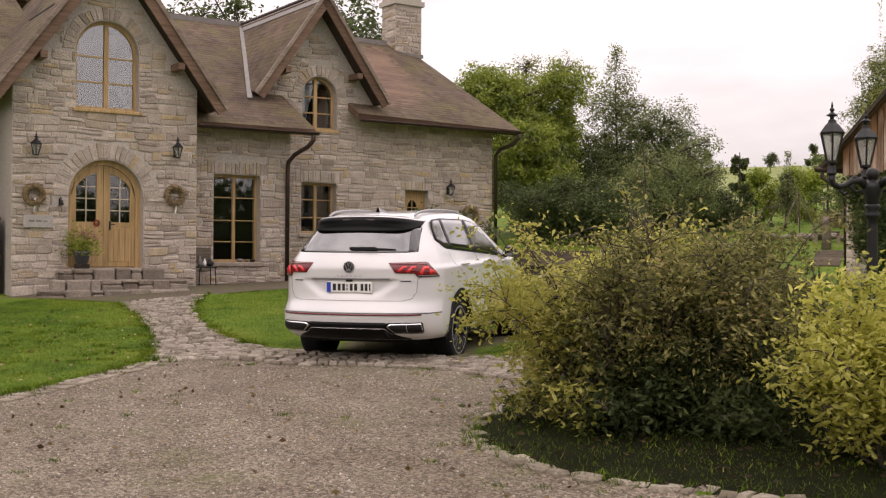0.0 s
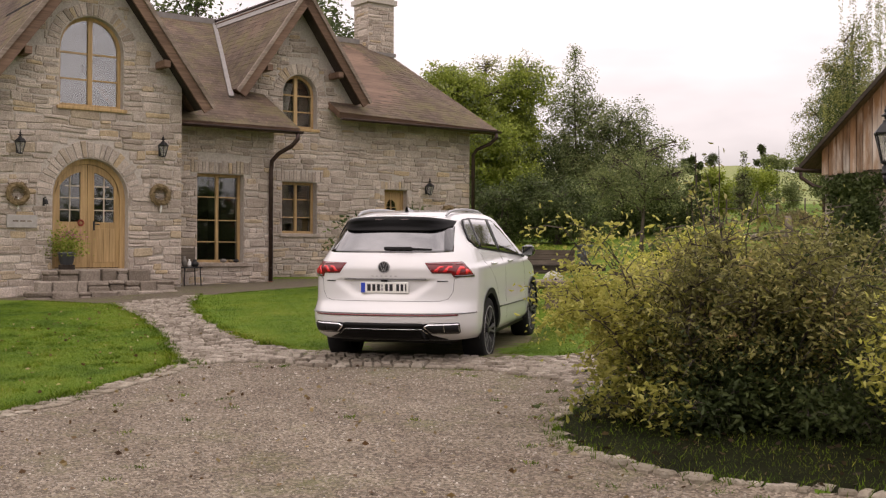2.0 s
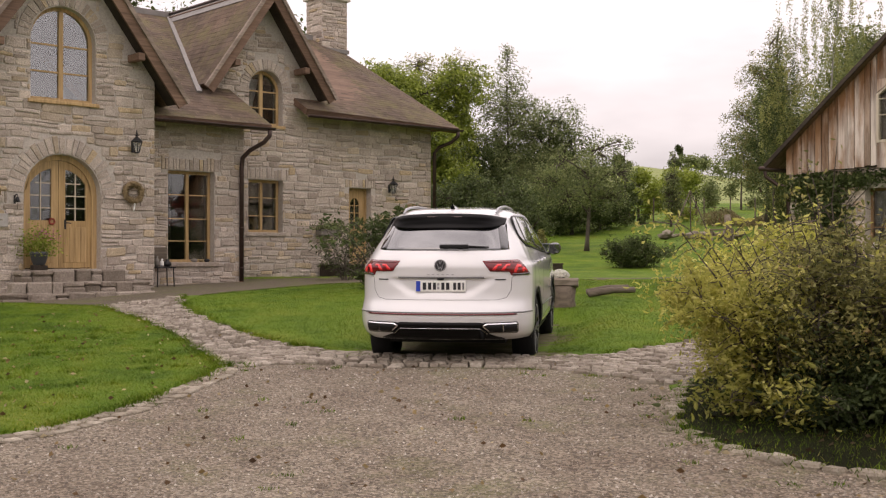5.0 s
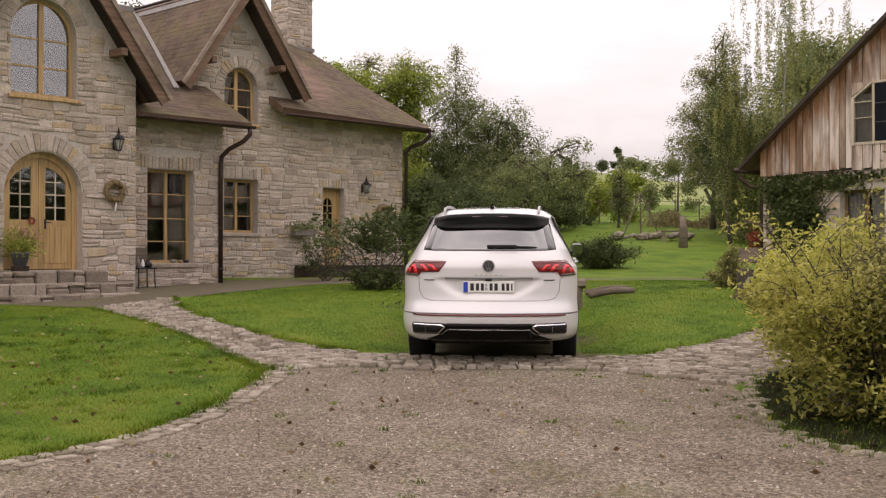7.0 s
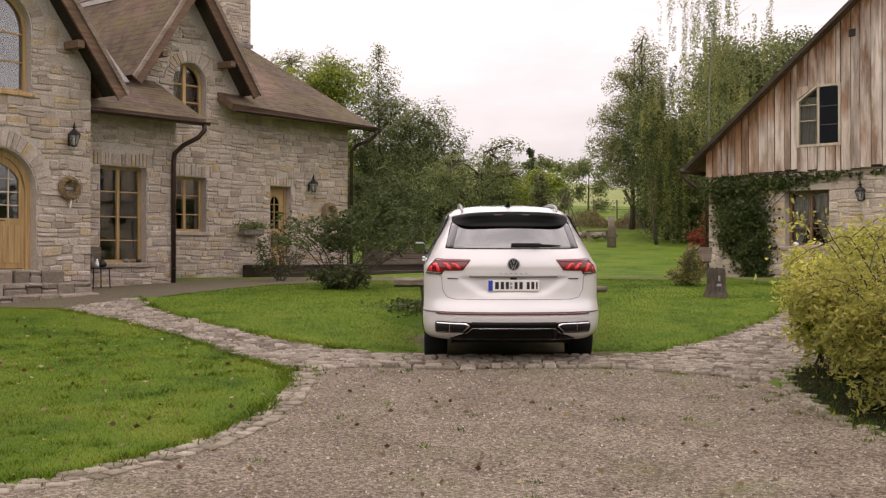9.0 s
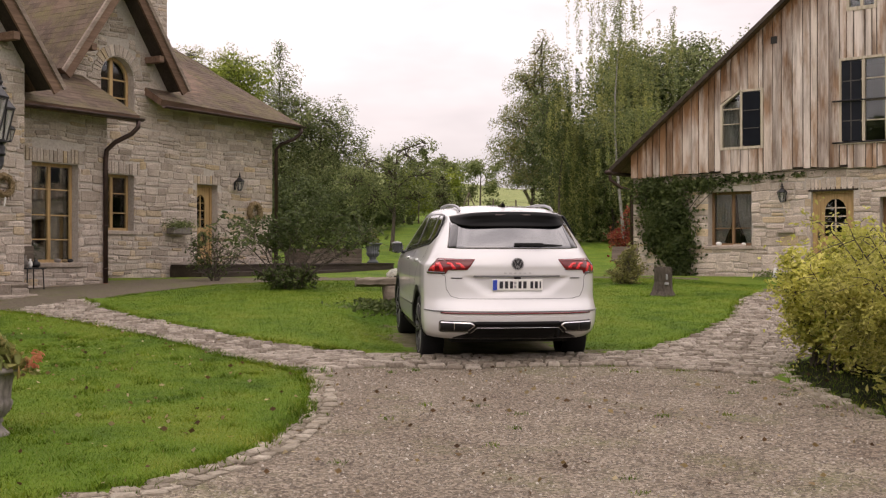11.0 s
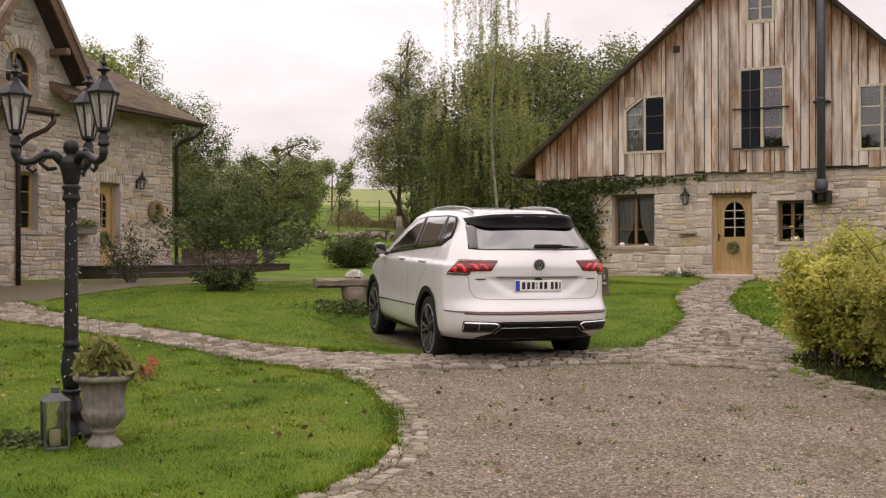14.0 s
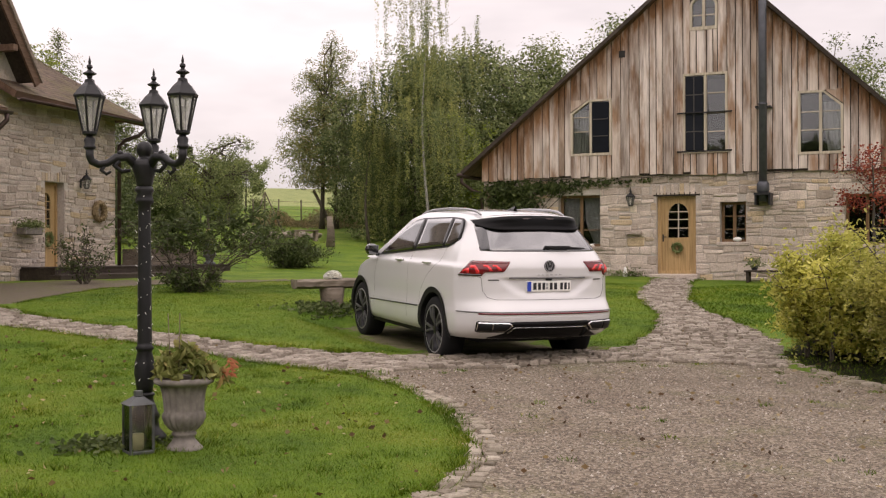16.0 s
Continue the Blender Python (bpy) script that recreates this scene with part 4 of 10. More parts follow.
gable_roof(G1_C, 7.36, 1.36, 2.30, 2.27, 10.86, 17.5)
gable_roof(G2_C, 7.36, 1.41, 1.72, 1.70, 12.55, 17.5)
hp("ridge_cap", bm_box(-7.0, 10.8, RIDGE_Y - 0.20, RIDGE_Y + 0.20, RIDGE_Z - 0.10, RIDGE_Z + 0.03), M_LEAD, None, "grey metal ridge strip")
hp("ridge_board", bm_box(-7.0, 10.8, RIDGE_Y - 0.06, RIDGE_Y + 0.06, RIDGE_Z + 0.034, RIDGE_Z + 0.075, bevel=0.01), M_GUTTER, None, "dark ridge capping")
# the second gable's ridge: dark capping over a pale strip
hp("ridge_board", bm_box(G2_C - 0.06, G2_C + 0.06, 12.50, 17.3, 7.37, 7.42, bevel=0.01), M_GUTTER, None, "dark ridge capping")
bm = bmesh.new()
sweep_rect(bm, [(G2_C - 0.115, 12.52, 7.225), (G2_C - 0.115, 17.3, 7.225)], 0.02, 0.30, (-0.577, 0, -0.816))
hp("ridge_strip", bm, M_LEAD, None, "pale lead strip below the ridge")
# lead valley between the low roof and the second gable
bm = bmesh.new()
sweep_rect(bm, [(4.46, 12.57, 4.74), (5.42, 15.0, 6.10), (6.32, 17.3, 7.37)], 0.11, 0.05)
hp("valley_lead", bm, M_LEAD, None, "pale lead valley strip")
bm = bmesh.new()
box(bm, 10.97, 11.85, 17.0, 17.75, 5.8, 8.50)
box(bm, 10.90, 11.92, 16.93, 17.82, 8.50, 8.64)
box(bm, 10.97, 11.85, 17.0, 17.75, 8.64, 9.1)
chimney = hp("chimney", bm, M_MORTAR, None, "square rubble stone chimney")
ch = lay_stones(10.97, 11.85, 6.8, 9.1, lambda x, z: True, [(10.8, 12.0, 8.48, 8.66)], r)
stone_parts(ch, 17.0, chimney, HOUSE_M, (11.4, 8), r, limit=200)
left_face = HOUSE_M @ Matrix(((0, 1, 0, 10.97), (-1, 0, 0, 17.75), (0, 0, 1, 0), (0, 0, 0, 1)))
ch = lay_stones(0.0, 0.75, 6.8, 9.1, lambda x, z: True, [(-.1, 1.1, 8.48, 8.66)], r)
stone_parts(ch, 0.0, chimney, left_face, (0.5, 8), r, limit=200)
hp("chimney_flashing", bm_box(10.94, 11.88, 16.93, 17.01, 7.00, 7.10), M_LEAD, None, "lead flashing")

# gutters and downpipes
def gutter(x0, x1, y, z, name="gutter", pfun=None, parent=None):
    bm = bmesh.new()
    n = 6
    rings = []
    for x in (x0, x1):
        rings.append([bm.verts.new((x, y - 0.06 * math.cos(math.pi * i / n), z - 0.06 * math.sin(math.pi * i / n))) for i in range(n + 1)] +
                     [bm.verts.new((x, y + 0.05 * math.cos(math.pi * i / n), z - 0.05 * math.sin(math.pi * i / n))) for i in range(n + 1)])
    m = len(rings[0])
    for i in range(m):
        j = (i + 1) % m
        bm.faces.new((rings[0][i], rings[0][j], rings[1][j], rings[1][i]))
    for rg in rings:
        for i in range(n):
            bm.faces.new((rg[i], rg[i + 1], rg[m - 2 - i], rg[m - 1 - i]))
    bmesh.ops.recalc_face_normals(bm, faces=bm.faces)
    return (pfun or hp)(name, bm, M_GUTTER, parent, "half-round brown metal gutter", True)


gutter(2.75, 5.5, 11.26, 3.93)
gutter(7.2, 12.05, 12.40, 4.47)
bm = bmesh.new()
tube(bm, [(5.38, 11.26, 3.88), (5.38, 11.26, 3.76), (5.30, 11.36, 3.62), (5.12, 11.62, 3.46), (5.03, 11.76, 3.30), (5.02, 11.78, 3.1), (5.02, 11.78, 0.55)], 0.048, 10)
for q in (2.9, 1.8, 0.95):
    lathe(bm, [(0.056, q), (0.056, q + 0.03)], 10, (5.02, 11.78))
pipe = hp("downpipe", bm, M_GUTTER, None, "dark brown metal downpipe with a swan neck", True)
bm = bmesh.new()
lathe(bm, [(0.05, 0.42), (0.058, 0.55), (0.058, 0.66), (0.048, 0.68)], 10, (5.02, 11.78))
hp("pipe_foot", bm, plain("clay_pipe", (0.30, 0.10, 0.06), 0.7), pipe, "clay pipe foot")
bm = bmesh.new()
tube(bm, [(11.9, 12.40, 4.42), (11.9, 12.40, 4.30), (11.82, 12.55, 4.15), (11.62, 12.82, 4.02), (11.56, 12.92, 3.88), (11.56, 12.92, 0.6)], 0.048, 10)
hp("downpipe", bm, M_GUTTER, None, "dark brown metal downpipe with a swan neck", True)

# windows
arched_window(hp, 0.24, 1.49, 4.08, 5.20, 0.63, EN_Y + 0.16, M_PINE, "arched light wooden window with a centre mullion", 0.88, (4.62, 5.12))
square_window(hp, 3.32, 4.40, 1.09, 2.97, MID_Y + 0.18, M_PINE, "tall light wooden window with six panes", (3.86,), (1.53, 1.99, 2.48))
square_window(hp, 5.97, 6.90, 1.76, 2.96, RT_Y + 0.18, M_PINE, "light wooden window with glazing bars", (6.43,), (2.14, 2.56))
arched_window(hp, 5.98, 6.90, 4.22, 5.02, 0.45, RT_Y + 0.18, M_PINE, "small arched light wooden window", 6.42, (4.62, 5.0))
# pale curtain behind the gable window
bm = bmesh.new()
solid(bm, [(6.02, RT_Y + 0.34, 4.3), (6.20, RT_Y + 0.34, 4.3), (6.45, RT_Y + 0.36, 5.3), (6.02, RT_Y + 0.36, 5.3)], [(6.02, RT_Y + 0.33, 4.3), (6.20, RT_Y + 0.33, 4.3), (6.45, RT_Y + 0.35, 5.3), (6.02, RT_Y + 0.35, 5.3)])
hp("curtain", bm, M_CURTAIN, None, "gathered pale curtain")

# front door: two arched leaves with glazed upper halves
DY = EN_Y + 0.20
bm = bmesh.new()
slab(bm, arch(0.12, 1.60, 0.98, 2.36, 0.74), DY - 0.02, DY + 0.08, [arch(0.22, 1.50, 0.985, 2.36, 0.64)])
door = hp("front_door", bm, M_PINE, None, "pair of light pine arched doors with glazed upper halves")
for x0, x1, sgn in ((0.225, 0.855, -1), (0.865, 1.495, 1)):
    n = 7
    out = [(x0, 1.0), (x1, 1.0)]
    c, rr, hh = 0.86, 0.635, 0.635
    top = lambda x: 2.36 + hh * math.sqrt(max(0.0, 1 - ((x - c) / rr) ** 2))
    out += [(x1 + (x0 - x1) * i / n, top(x1 + (x0 - x1) * i / n)) for i in range(n + 1)]
    if sgn < 0:
        g0, g1 = x0 + 0.10, x1 - 0.13
    else:
        g0, g1 = x0 + 0.13, x1 - 0.10
    glass_hole = [(g0, 1.88), (g1, 1.88)] + [(g1 + (g0 - g1) * i / n, top(g1 + (g0 - g1) * i / n) - 0.14) for i in range(n + 1)]
    bm = bmesh.new()
    slab(bm, out, DY + 0.012, DY + 0.06, [glass_hole])
    leaf = hp("door_leaf", bm, M_PINE, door)
    bm = bmesh.new()
    slab(bm, glass_hole, DY + 0.04, DY + 0.046)
    hp("pane", bm, M_PANE, leaf)
    bm = bmesh.new()
    m = (g0 + g1) / 2
    box(bm, m - 0.009, m + 0.009, DY + 0.018, DY + 0.05, 1.88, top(m) - 0.14)
    for q in (2.11, 2.34, 2.57):
        if q < top(m) - 0.2:
            w0 = g0 if top(g0) - 0.14 > q else m - 0.10
            w1 = g1 if top(g1) - 0.14 > q else m + 0.10
            box(bm, w0, w1, DY + 0.020, DY + 0.048, q - 0.011, q + 0.011)
    hp("glazing_bar", bm, M_PALE, leaf, "thin pale glazing bars")
    for k in range(4):
        a = x0 + 0.09 + k * (x1 - x0 - 0.18) / 4
        hp("plank", bm_box(a + 0.004, a + (x1 - x0 - 0.18) / 4 - 0.004, DY + 0.002, DY + 0.013, 1.10, 1.76, bevel=0.003), M_PINE, leaf)
bm = bmesh.new()
tube(bm, [(0.99, DY + 0.01, 1.84), (0.99, DY - 0.05, 1.84), (1.08, DY - 0.05, 1.835)], 0.011, 6)
box(bm, 0.972, 1.008, DY + 0.0, DY + 0.012, 1.72, 1.90)
hp("door_handle", bm, M_IRON, door, "dark iron lever handle")
hp("room", room_box(-0.4, 2.1, DY + 0.35, DY + 2.4, 0.9, 3.4), M_UNLIT_BLACK, door)
# side door
SY = RT_Y + 0.2
bm = bmesh.new()
frame_bars(bm, 8.83, 9.52, 0.93, 2.88, SY - 0.02, 0.06, 0.09)
sdoor = hp("side_door", bm, M_PINE, None, "light pine door with an arched window")
hole = arch(9.03, 9.32, 1.88, 2.45, 0.20, 8)
bm = bmesh.new()
slab(bm, [(8.89, 0.95), (9.46, 0.95), (9.46, 2.82), (8.89, 2.82)], SY + 0.015, SY + 0.06, [hole])
leaf = hp("door_leaf", bm, M_PINE, sdoor)
bm = bmesh.new()
slab(bm, hole, SY + 0.04, SY + 0.046)
hp("pane", bm, M_PANE, leaf)
bm = bmesh.new()
box(bm, 9.165, 9.185, SY + 0.02, SY + 0.045, 1.88, 2.64)
for q in (2.08, 2.28, 2.46):
    box(bm, 9.03, 9.32, SY + 0.022, SY + 0.043, q - 0.009, q + 0.009)
hp("glazing_bar", bm, M_PINE, leaf)
hp("room", room_box(8.6, 9.8, SY + 0.35, SY + 2.0, 0.8, 3.1), M_UNLIT_BLACK, sdoor)

# ---- the barn: stone below, weathered boards above ----
BARN_M = pose(0, 0, 0, 0, 0, -45.5)
barn = thing("barn_house", BARN_M @ pose(-1.0, 15.0, 0.5), "converted barn with stone ground floor and weathered vertical board gable", "barn")


def bp(name, bm, mat, parent=None, label="", smooth=False, kind=""):
    return part(name, bm, mat, parent or barn, label, BARN_M, smooth, kind)


BY = 14.38
B_APEX, B_TOP, B_KL, B_KR = -1.07, 8.10, 0.807, 0.966
B_L, B_R = -6.6, 3.7
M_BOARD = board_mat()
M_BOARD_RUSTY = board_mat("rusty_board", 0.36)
rake = lambda x: B_TOP - ((B_APEX - x) * B_KL if x < B_APEX else (x - B_APEX) * B_KR)
lower_holes = [(-4.66, -3.62, 1.44, 2.67), (-2.26, -1.35, 0.80, 2.62), (-0.80, -0.22, 1.53, 2.44), (1.90, 2.78, 1.43, 2.56)]
bm = bmesh.new()
slab(bm, [(B_L, 0.2), (B_R, 0.2), (B_R, 3.16), (B_L, 3.16)], BY, BY + 0.45, [[(a, c), (b, c), (b, d), (a, d)] for a, b, c, d in lower_holes])
wall_b = bp("stone_wall", bm, M_MORTAR, None, "rubble stone ground floor wall")
r = random.Random(33)
st = lay_stones(B_L, B_R, 0.35, 3.16, lambda x, z: True, lower_holes + [(a - 0.14, b + 0.14, d, d + 0.25) for a, b, c, d in lower_holes[1:2]], r, (0.09, 0.25), (0.15, 0.52))
stone_parts(st, BY, wall_b, BARN_M, (-1.8, 1.8), r, 0.019, extra=lintel_stones(-2.26, -1.35, 2.62, r, 0.25, 0.12), mats=M_BARN_STONES)
bp("side_wall", bm_box(B_L, B_L + 0.4, BY + 0.45, BY + 9.0, 0.2, 3.2), M_MORTAR)
bp("side_wall", bm_box(B_R - 0.4, B_R, BY + 0.45, BY + 9.0, 0.2, 3.2), M_MORTAR)
bp("back_wall", bm_box(B_L, B_R, BY + 9.0, BY + 9.4, 0.2, 3.2), M_MORTAR)

# upper gable: dark backing with the openings, boards nailed over it
WY = BY - 0.06
win1 = [(-4.30, 3.62), (-3.32, 3.62), (-3.32, 4.92), (-3.86, 4.92), (-4.30, 4.62)]
win2 = [(-1.60, 3.58), (-0.62, 3.58), (-0.62, 5.38), (-1.60, 5.38)]
win3 = [(0.94, 3.46), (1.86, 3.46), (1.86, 4.50), (1.46, 4.83), (0.94, 4.83)]
win0 = arch(-1.44, -0.84, 6.40, 6.95, 0.18, 8)
bm = bmesh.new()
slab(bm, [(B_L, 3.10), (B_R, 3.10), (B_R, rake(B_R) - 0.1), (B_APEX, B_TOP - 0.1), (B_L, rake(B_L) - 0.1)], WY, WY + 0.20, [win1, win2, win3, win0])
clad = bp("board_gable", bm, M_DARKWOOD, None, "gable of weathered vertical boards with rusty tones")
bp("back_gable", bm_box(B_L + 1, B_R - 1, BY + 8.9, BY + 9.0, 3.0, 5.0), M_DARKWOOD)
fixed = [B_L - 0.02, -4.31, -3.31, -1.61, -0.61, -1.45, -0.83, 0.93, 1.87, B_R + 0.02]
cuts = sorted(fixed)
xs = []
for a, b in zip(cuts, cuts[1:]):
    x = a
    while x < b - 0.001:
        w = r.uniform(0.13, 0.25)
        if b - x - w < 0.09:
            w = b - x
        xs.append((x, x + w))
        x += w
free = [(-4.31, -3.31, 3.60, 4.93), (-1.61, -0.61, 3.56, 5.39), (0.93, 1.87, 3.44, 4.84), (-1.45, -0.83, 6.38, 7.14)]


def board(x0, x1, z0, z1l, z1r):
    """One vertical board with a slightly wavy foot."""
    bm = bmesh.new()
    y = WY - r.uniform(0.004, 0.022)
    t = 0.024
    cx_ = (x0 + x1) / 2
    g = r.uniform(0.005, 0.014)
    lo = [(x0 + g, z0), (x1 - g, z0 + r.uniform(-0.015, 0.015)), (x1 - g, z1r), (x0 + g, z1l)]
    f = [bm.verts.new((a - cx_, -t, b)) for a, b in lo]
    k = [bm.verts.new((a - cx_, 0.004, b)) for a, b in lo]
    bm.faces.new(f)
    for i in range(4):
        j = (i + 1) % 4
        bm.faces.new((k[i], k[j], f[j], f[i]))
    bmesh.ops.recalc_face_normals(bm, faces=bm.faces)
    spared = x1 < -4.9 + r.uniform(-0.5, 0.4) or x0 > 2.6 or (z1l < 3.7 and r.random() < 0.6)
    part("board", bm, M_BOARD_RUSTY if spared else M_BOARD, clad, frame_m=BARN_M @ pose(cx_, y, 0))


for x0, x1 in xs:
    c = (x0 + x1) / 2
    foot = 3.10 + 0.035 * math.sin(c * 2.3) + r.uniform(-0.03, 0.03)
    segs = [(foot, None)]
    for a, b, lo, hi in free:
        if a - 0.01 <= x0 and x1 <= b + 0.01:
            nxt = []
            for s0, s1 in segs:
                if s1 is None or s1 > lo:
                    nxt += [(s0, lo), (hi, s1)]
                else:
                    nxt.append((s0, s1))
            segs = nxt
    for s0, s1 in segs:
        top_l, top_r = rake(x0) - 0.02, rake(x1) - 0.02
        if s1 is None:
            if min(top_l, top_r) > s0 + 0.05:
                board(x0, x1, s0, top_l, top_r)
        elif s1 > s0 + 0.03:
            board(x0, x1, s0, min(s1, top_l), min(s1, top_r))
# boards cut to the sloping window corners
for tri in (((-4.31, 4.66), (-3.87, 4.945), (-4.31, 4.945)), ((1.87, 4.54), (1.87, 4.855), (1.48, 4.855))):
    bm = bmesh.new()
    slab(bm, tri, WY - 0.035, WY - 0.004)
    bp("board", bm, M_BOARD, clad)
# a thin dark strip drawn as the shadow line at the boards' foot
bm = bmesh.new()
sweep_rect(bm, [(B_L + (B_R - B_L) * i / 30, WY - 0.015, 3.075 + 0.03 * math.sin(i * 0.9)) for i in range(31)], 0.014, 0.014)
bp("drip_board", bm, M_DARKWOOD, clad)


def poly_window(outline, y, mullion, rails, label):
    bm = bmesh.new()
    cx_ = sum(p[0] for p in outline) / len(outline)
    cz_ = sum(p[1] for p in outline) / len(outline)
    w = max(p[0] for p in outline) - min(p[0] for p in outline)
    h = max(p[1] for p in outline) - min(p[1] for p in outline)
    ins = [(cx_ + (x - cx_) * (1 - 0.075 / w), cz_ + (z - cz_) * (1 - 0.075 / h)) for x, z in outline]
    big = [(cx_ + (x - cx_) * (1 + 0.03 / w), cz_ + (z - cz_) * (1 + 0.03 / h)) for x, z in outline]
    slab(bm, big, y - 0.05, y + 0.06, [ins])
    x0, x1 = min(p[0] for p in ins), max(p[0] for p in ins)

    def top_at(x):
        best = 1e9
        for (ax, az), (bx, bz) in zip(ins, ins[1:] + ins[:1]):
            if abs(ax - bx) > 1e-6 and min(ax, bx) - 1e-6 <= x <= max(ax, bx) + 1e-6:
                z = az + (bz - az) * (x - ax) / (bx - ax)
                if z > cz_ * 0.99 and z > min(p[1] for p in ins) + 0.2:
                    best = z
        return best
    win = bp("window", bm, M_PALE, None, label)
    bp("mullion", bm_box(mullion - 0.03, mullion + 0.03, y - 0.035, y + 0.05, min(p[1] for p in ins), top_at(mullion)), M_PALE, win)
    for q, a, b in rails:
        for u, v in ((a, min(b, mullion - 0.04)), (max(a, mullion + 0.04), b)):
            if v - u > 0.05:
                bp("glazing_bar", bm_box(u, v, y - 0.02, y + 0.04, q - 0.010, q + 0.010), M_PALE, win)
    bm = bmesh.new()
    slab(bm, ins, y + 0.01, y + 0.018)
    bp("pane", bm, M_PANE, win)
    bp("room", room_box(x0 - 0.2, x1 + 0.2, y + 0.22, y + 2.0, min(p[1] for p in ins) - 0.3, max(p[1] for p in ins) + 0.2), M_UNLIT_BLACK, win)
    return win


w1 = poly_window(win1, WY, -3.82, [(4.52, -4.26, -3.82), (4.18, -4.26, -3.82), (4.50, -3.82, -3.36), (4.10, -3.82, -3.36)], "pale wooden window with one sloping corner")
w2 = poly_window(win2, WY, -1.11, [(z, -1.56, -0.66) for z in (4.93, 4.48, 4.05)], "tall pale wooden window behind two iron bars")
w3 = poly_window(win3, WY, 1.40, [(z, 0.98, 1.82) for z in (4.38, 3.98)], "pale wooden window with one sloping corner")
w0 = poly_window(win0, WY, -1.14, [(6.72, -1.40, -0.88)], "small pale arched loft window")
# the open leaf of the tall window is covered by a dark screen
bp("insect_screen", bm_box(-1.56, -1.16, WY - 0.045, WY - 0.04, 3.64, 5.32), plain("dark_mesh", (0.016, 0.018, 0.023), 0.9, spec=0.1), w2, "dark blue-grey screen")
# bars behind the screens, drawn in front with their dimming put into the colour
M_DIMBAR = plain("bar_dimmed_by_screen", (0.060, 0.055, 0.050), 0.8)
for z_ in (4.06, 4.48, 4.90):
    bp("glazing_bar", bm_box(-1.55, -1.17, WY - 0.052, WY - 0.047, z_ - 0.012, z_ + 0.012), M_DIMBAR, w2, "glazing bar coloured dim, as seen through the screen")
bp("glazing_bar", bm_box(-1.372, -1.350, WY - 0.056, WY - 0.053, 3.64, 5.32), M_DIMBAR, w2, "glazing bar coloured dim, as seen through the screen")
bp("insect_screen", bm_box(-3.78, -3.37, WY - 0.045, WY - 0.04, 3.68, 4.86), plain("black_screen", (0.010, 0.012, 0.016), 0.9, spec=0.1), w1, "black screen")
for z_ in (4.06, 4.46):
    bp("glazing_bar", bm_box(-3.77, -3.38, WY - 0.052, WY - 0.047, z_ - 0.010, z_ + 0.010), M_DIMBAR, w1, "glazing bar coloured dim, as seen through the screen")
for z in (4.48, 3.60):
    bm = bmesh.new()
    tube(bm, [(-1.74, WY - 0.10, z), (-0.50, WY - 0.10, z)], 0.018, 6)
    tube(bm, [(-1.70, WY, z), (-1.70, WY - 0.10, z)], 0.015, 5)
    tube(bm, [(-0.54, WY, z), (-0.54, WY - 0.10, z)], 0.015, 5)
    bp("guard_bar", bm, M_IRON, w2, "black iron guard bar", True)


def drape(x0, x1, z0, z1, y, parent, pull=0.5, side=-1):
    """A curtain gathered to one side, in folds."""
    bm = bmesh.new()
    n, m = 18, 6
    rows = []
    for j in range(m + 1):
        t = j / m
        z = z0 + (z1 - z0) * t
        k = 1 - pull * (1 - t) * (0.7 + 0.3 * math.cos(t * 6))
        rows.append([])
        for i in range(n + 1):
            u = i / n * k
            x = x0 + (x1 - x0) * u if side < 0 else x1 - (x1 - x0) * u
            rows[-1].append(bm.verts.new((x, y + 0.02 * math.sin(i * 2.1), z)))
    for a, b in zip(rows, rows[1:]):
        for i in range(n):
            bm.faces.new((a[i], a[i + 1], b[i + 1], b[i]))
    return bp("curtain", bm, M_CURTAIN, parent, "gathered grey curtain", True)


drape(-4.28, -3.86, 3.66, 4.7, WY + 0.10, w1, 0.1)
drape(1.45, 1.84, 3.5, 4.6, WY + 0.10, w3, 0.25, 1)
M_BROWNWIN = wood_mat("brown_window_wood", ((0.0, (0.20, 0.12, 0.06)), (1.0, (0.26, 0.16, 0.085))), 2, 24, 0.6, False)
lw = square_window(bp, -4.66, -3.62, 1.44, 2.67, BY + 0.20, M_BROWNWIN, "brown wooden window with gathered curtains", (-4.14,), (1.84,))
drape(-4.60, -4.16, 1.5, 2.62, BY + 0.32, lw, 0.6, -1)
drape(-4.12, -3.68, 1.5, 2.62, BY + 0.32, lw, 0.6, 1)
square_window(bp, -0.80, -0.22, 1.53, 2.44, BY + 0.20, M_BROWNWIN, "small dark wooden window with white bars", (-0.51,), (1.82, 2.12))
square_window(bp, 1.90, 2.78, 1.43, 2.56, BY + 0.20, M_BROWNWIN, "square wooden window beside the shrub", (2.34,), (1.8,))
# door
DB = BY + 0.12
bm = bmesh.new()
frame_bars(bm, -2.26, -1.35, 0.80, 2.62, DB - 0.02, 0.07, 0.09)
bdoor = bp("barn_door", bm, M_PINE, None, "light pine plank door with an arched six-pane window")
hole = arch(-2.02, -1.55, 1.64, 2.16, 0.28, 8)
bm = bmesh.new()
slab(bm, [(-2.19, 0.82), (-1.42, 0.82), (-1.42, 2.55), (-2.19, 2.55)], DB + 0.02, DB + 0.06, [hole])
leaf = bp("door_leaf", bm, M_PINE, bdoor)
bm = bmesh.new()
slab(bm, hole, DB + 0.045, DB + 0.05)
bp("pane", bm, M_PANE, leaf)
bm = bmesh.new()
box(bm, -1.797, -1.773, DB + 0.022, DB + 0.052, 1.64, 2.43)
for q in (1.86, 2.06, 2.24):
    box(bm, -2.02, -1.55, DB + 0.024, DB + 0.050, q - 0.011, q + 0.011)
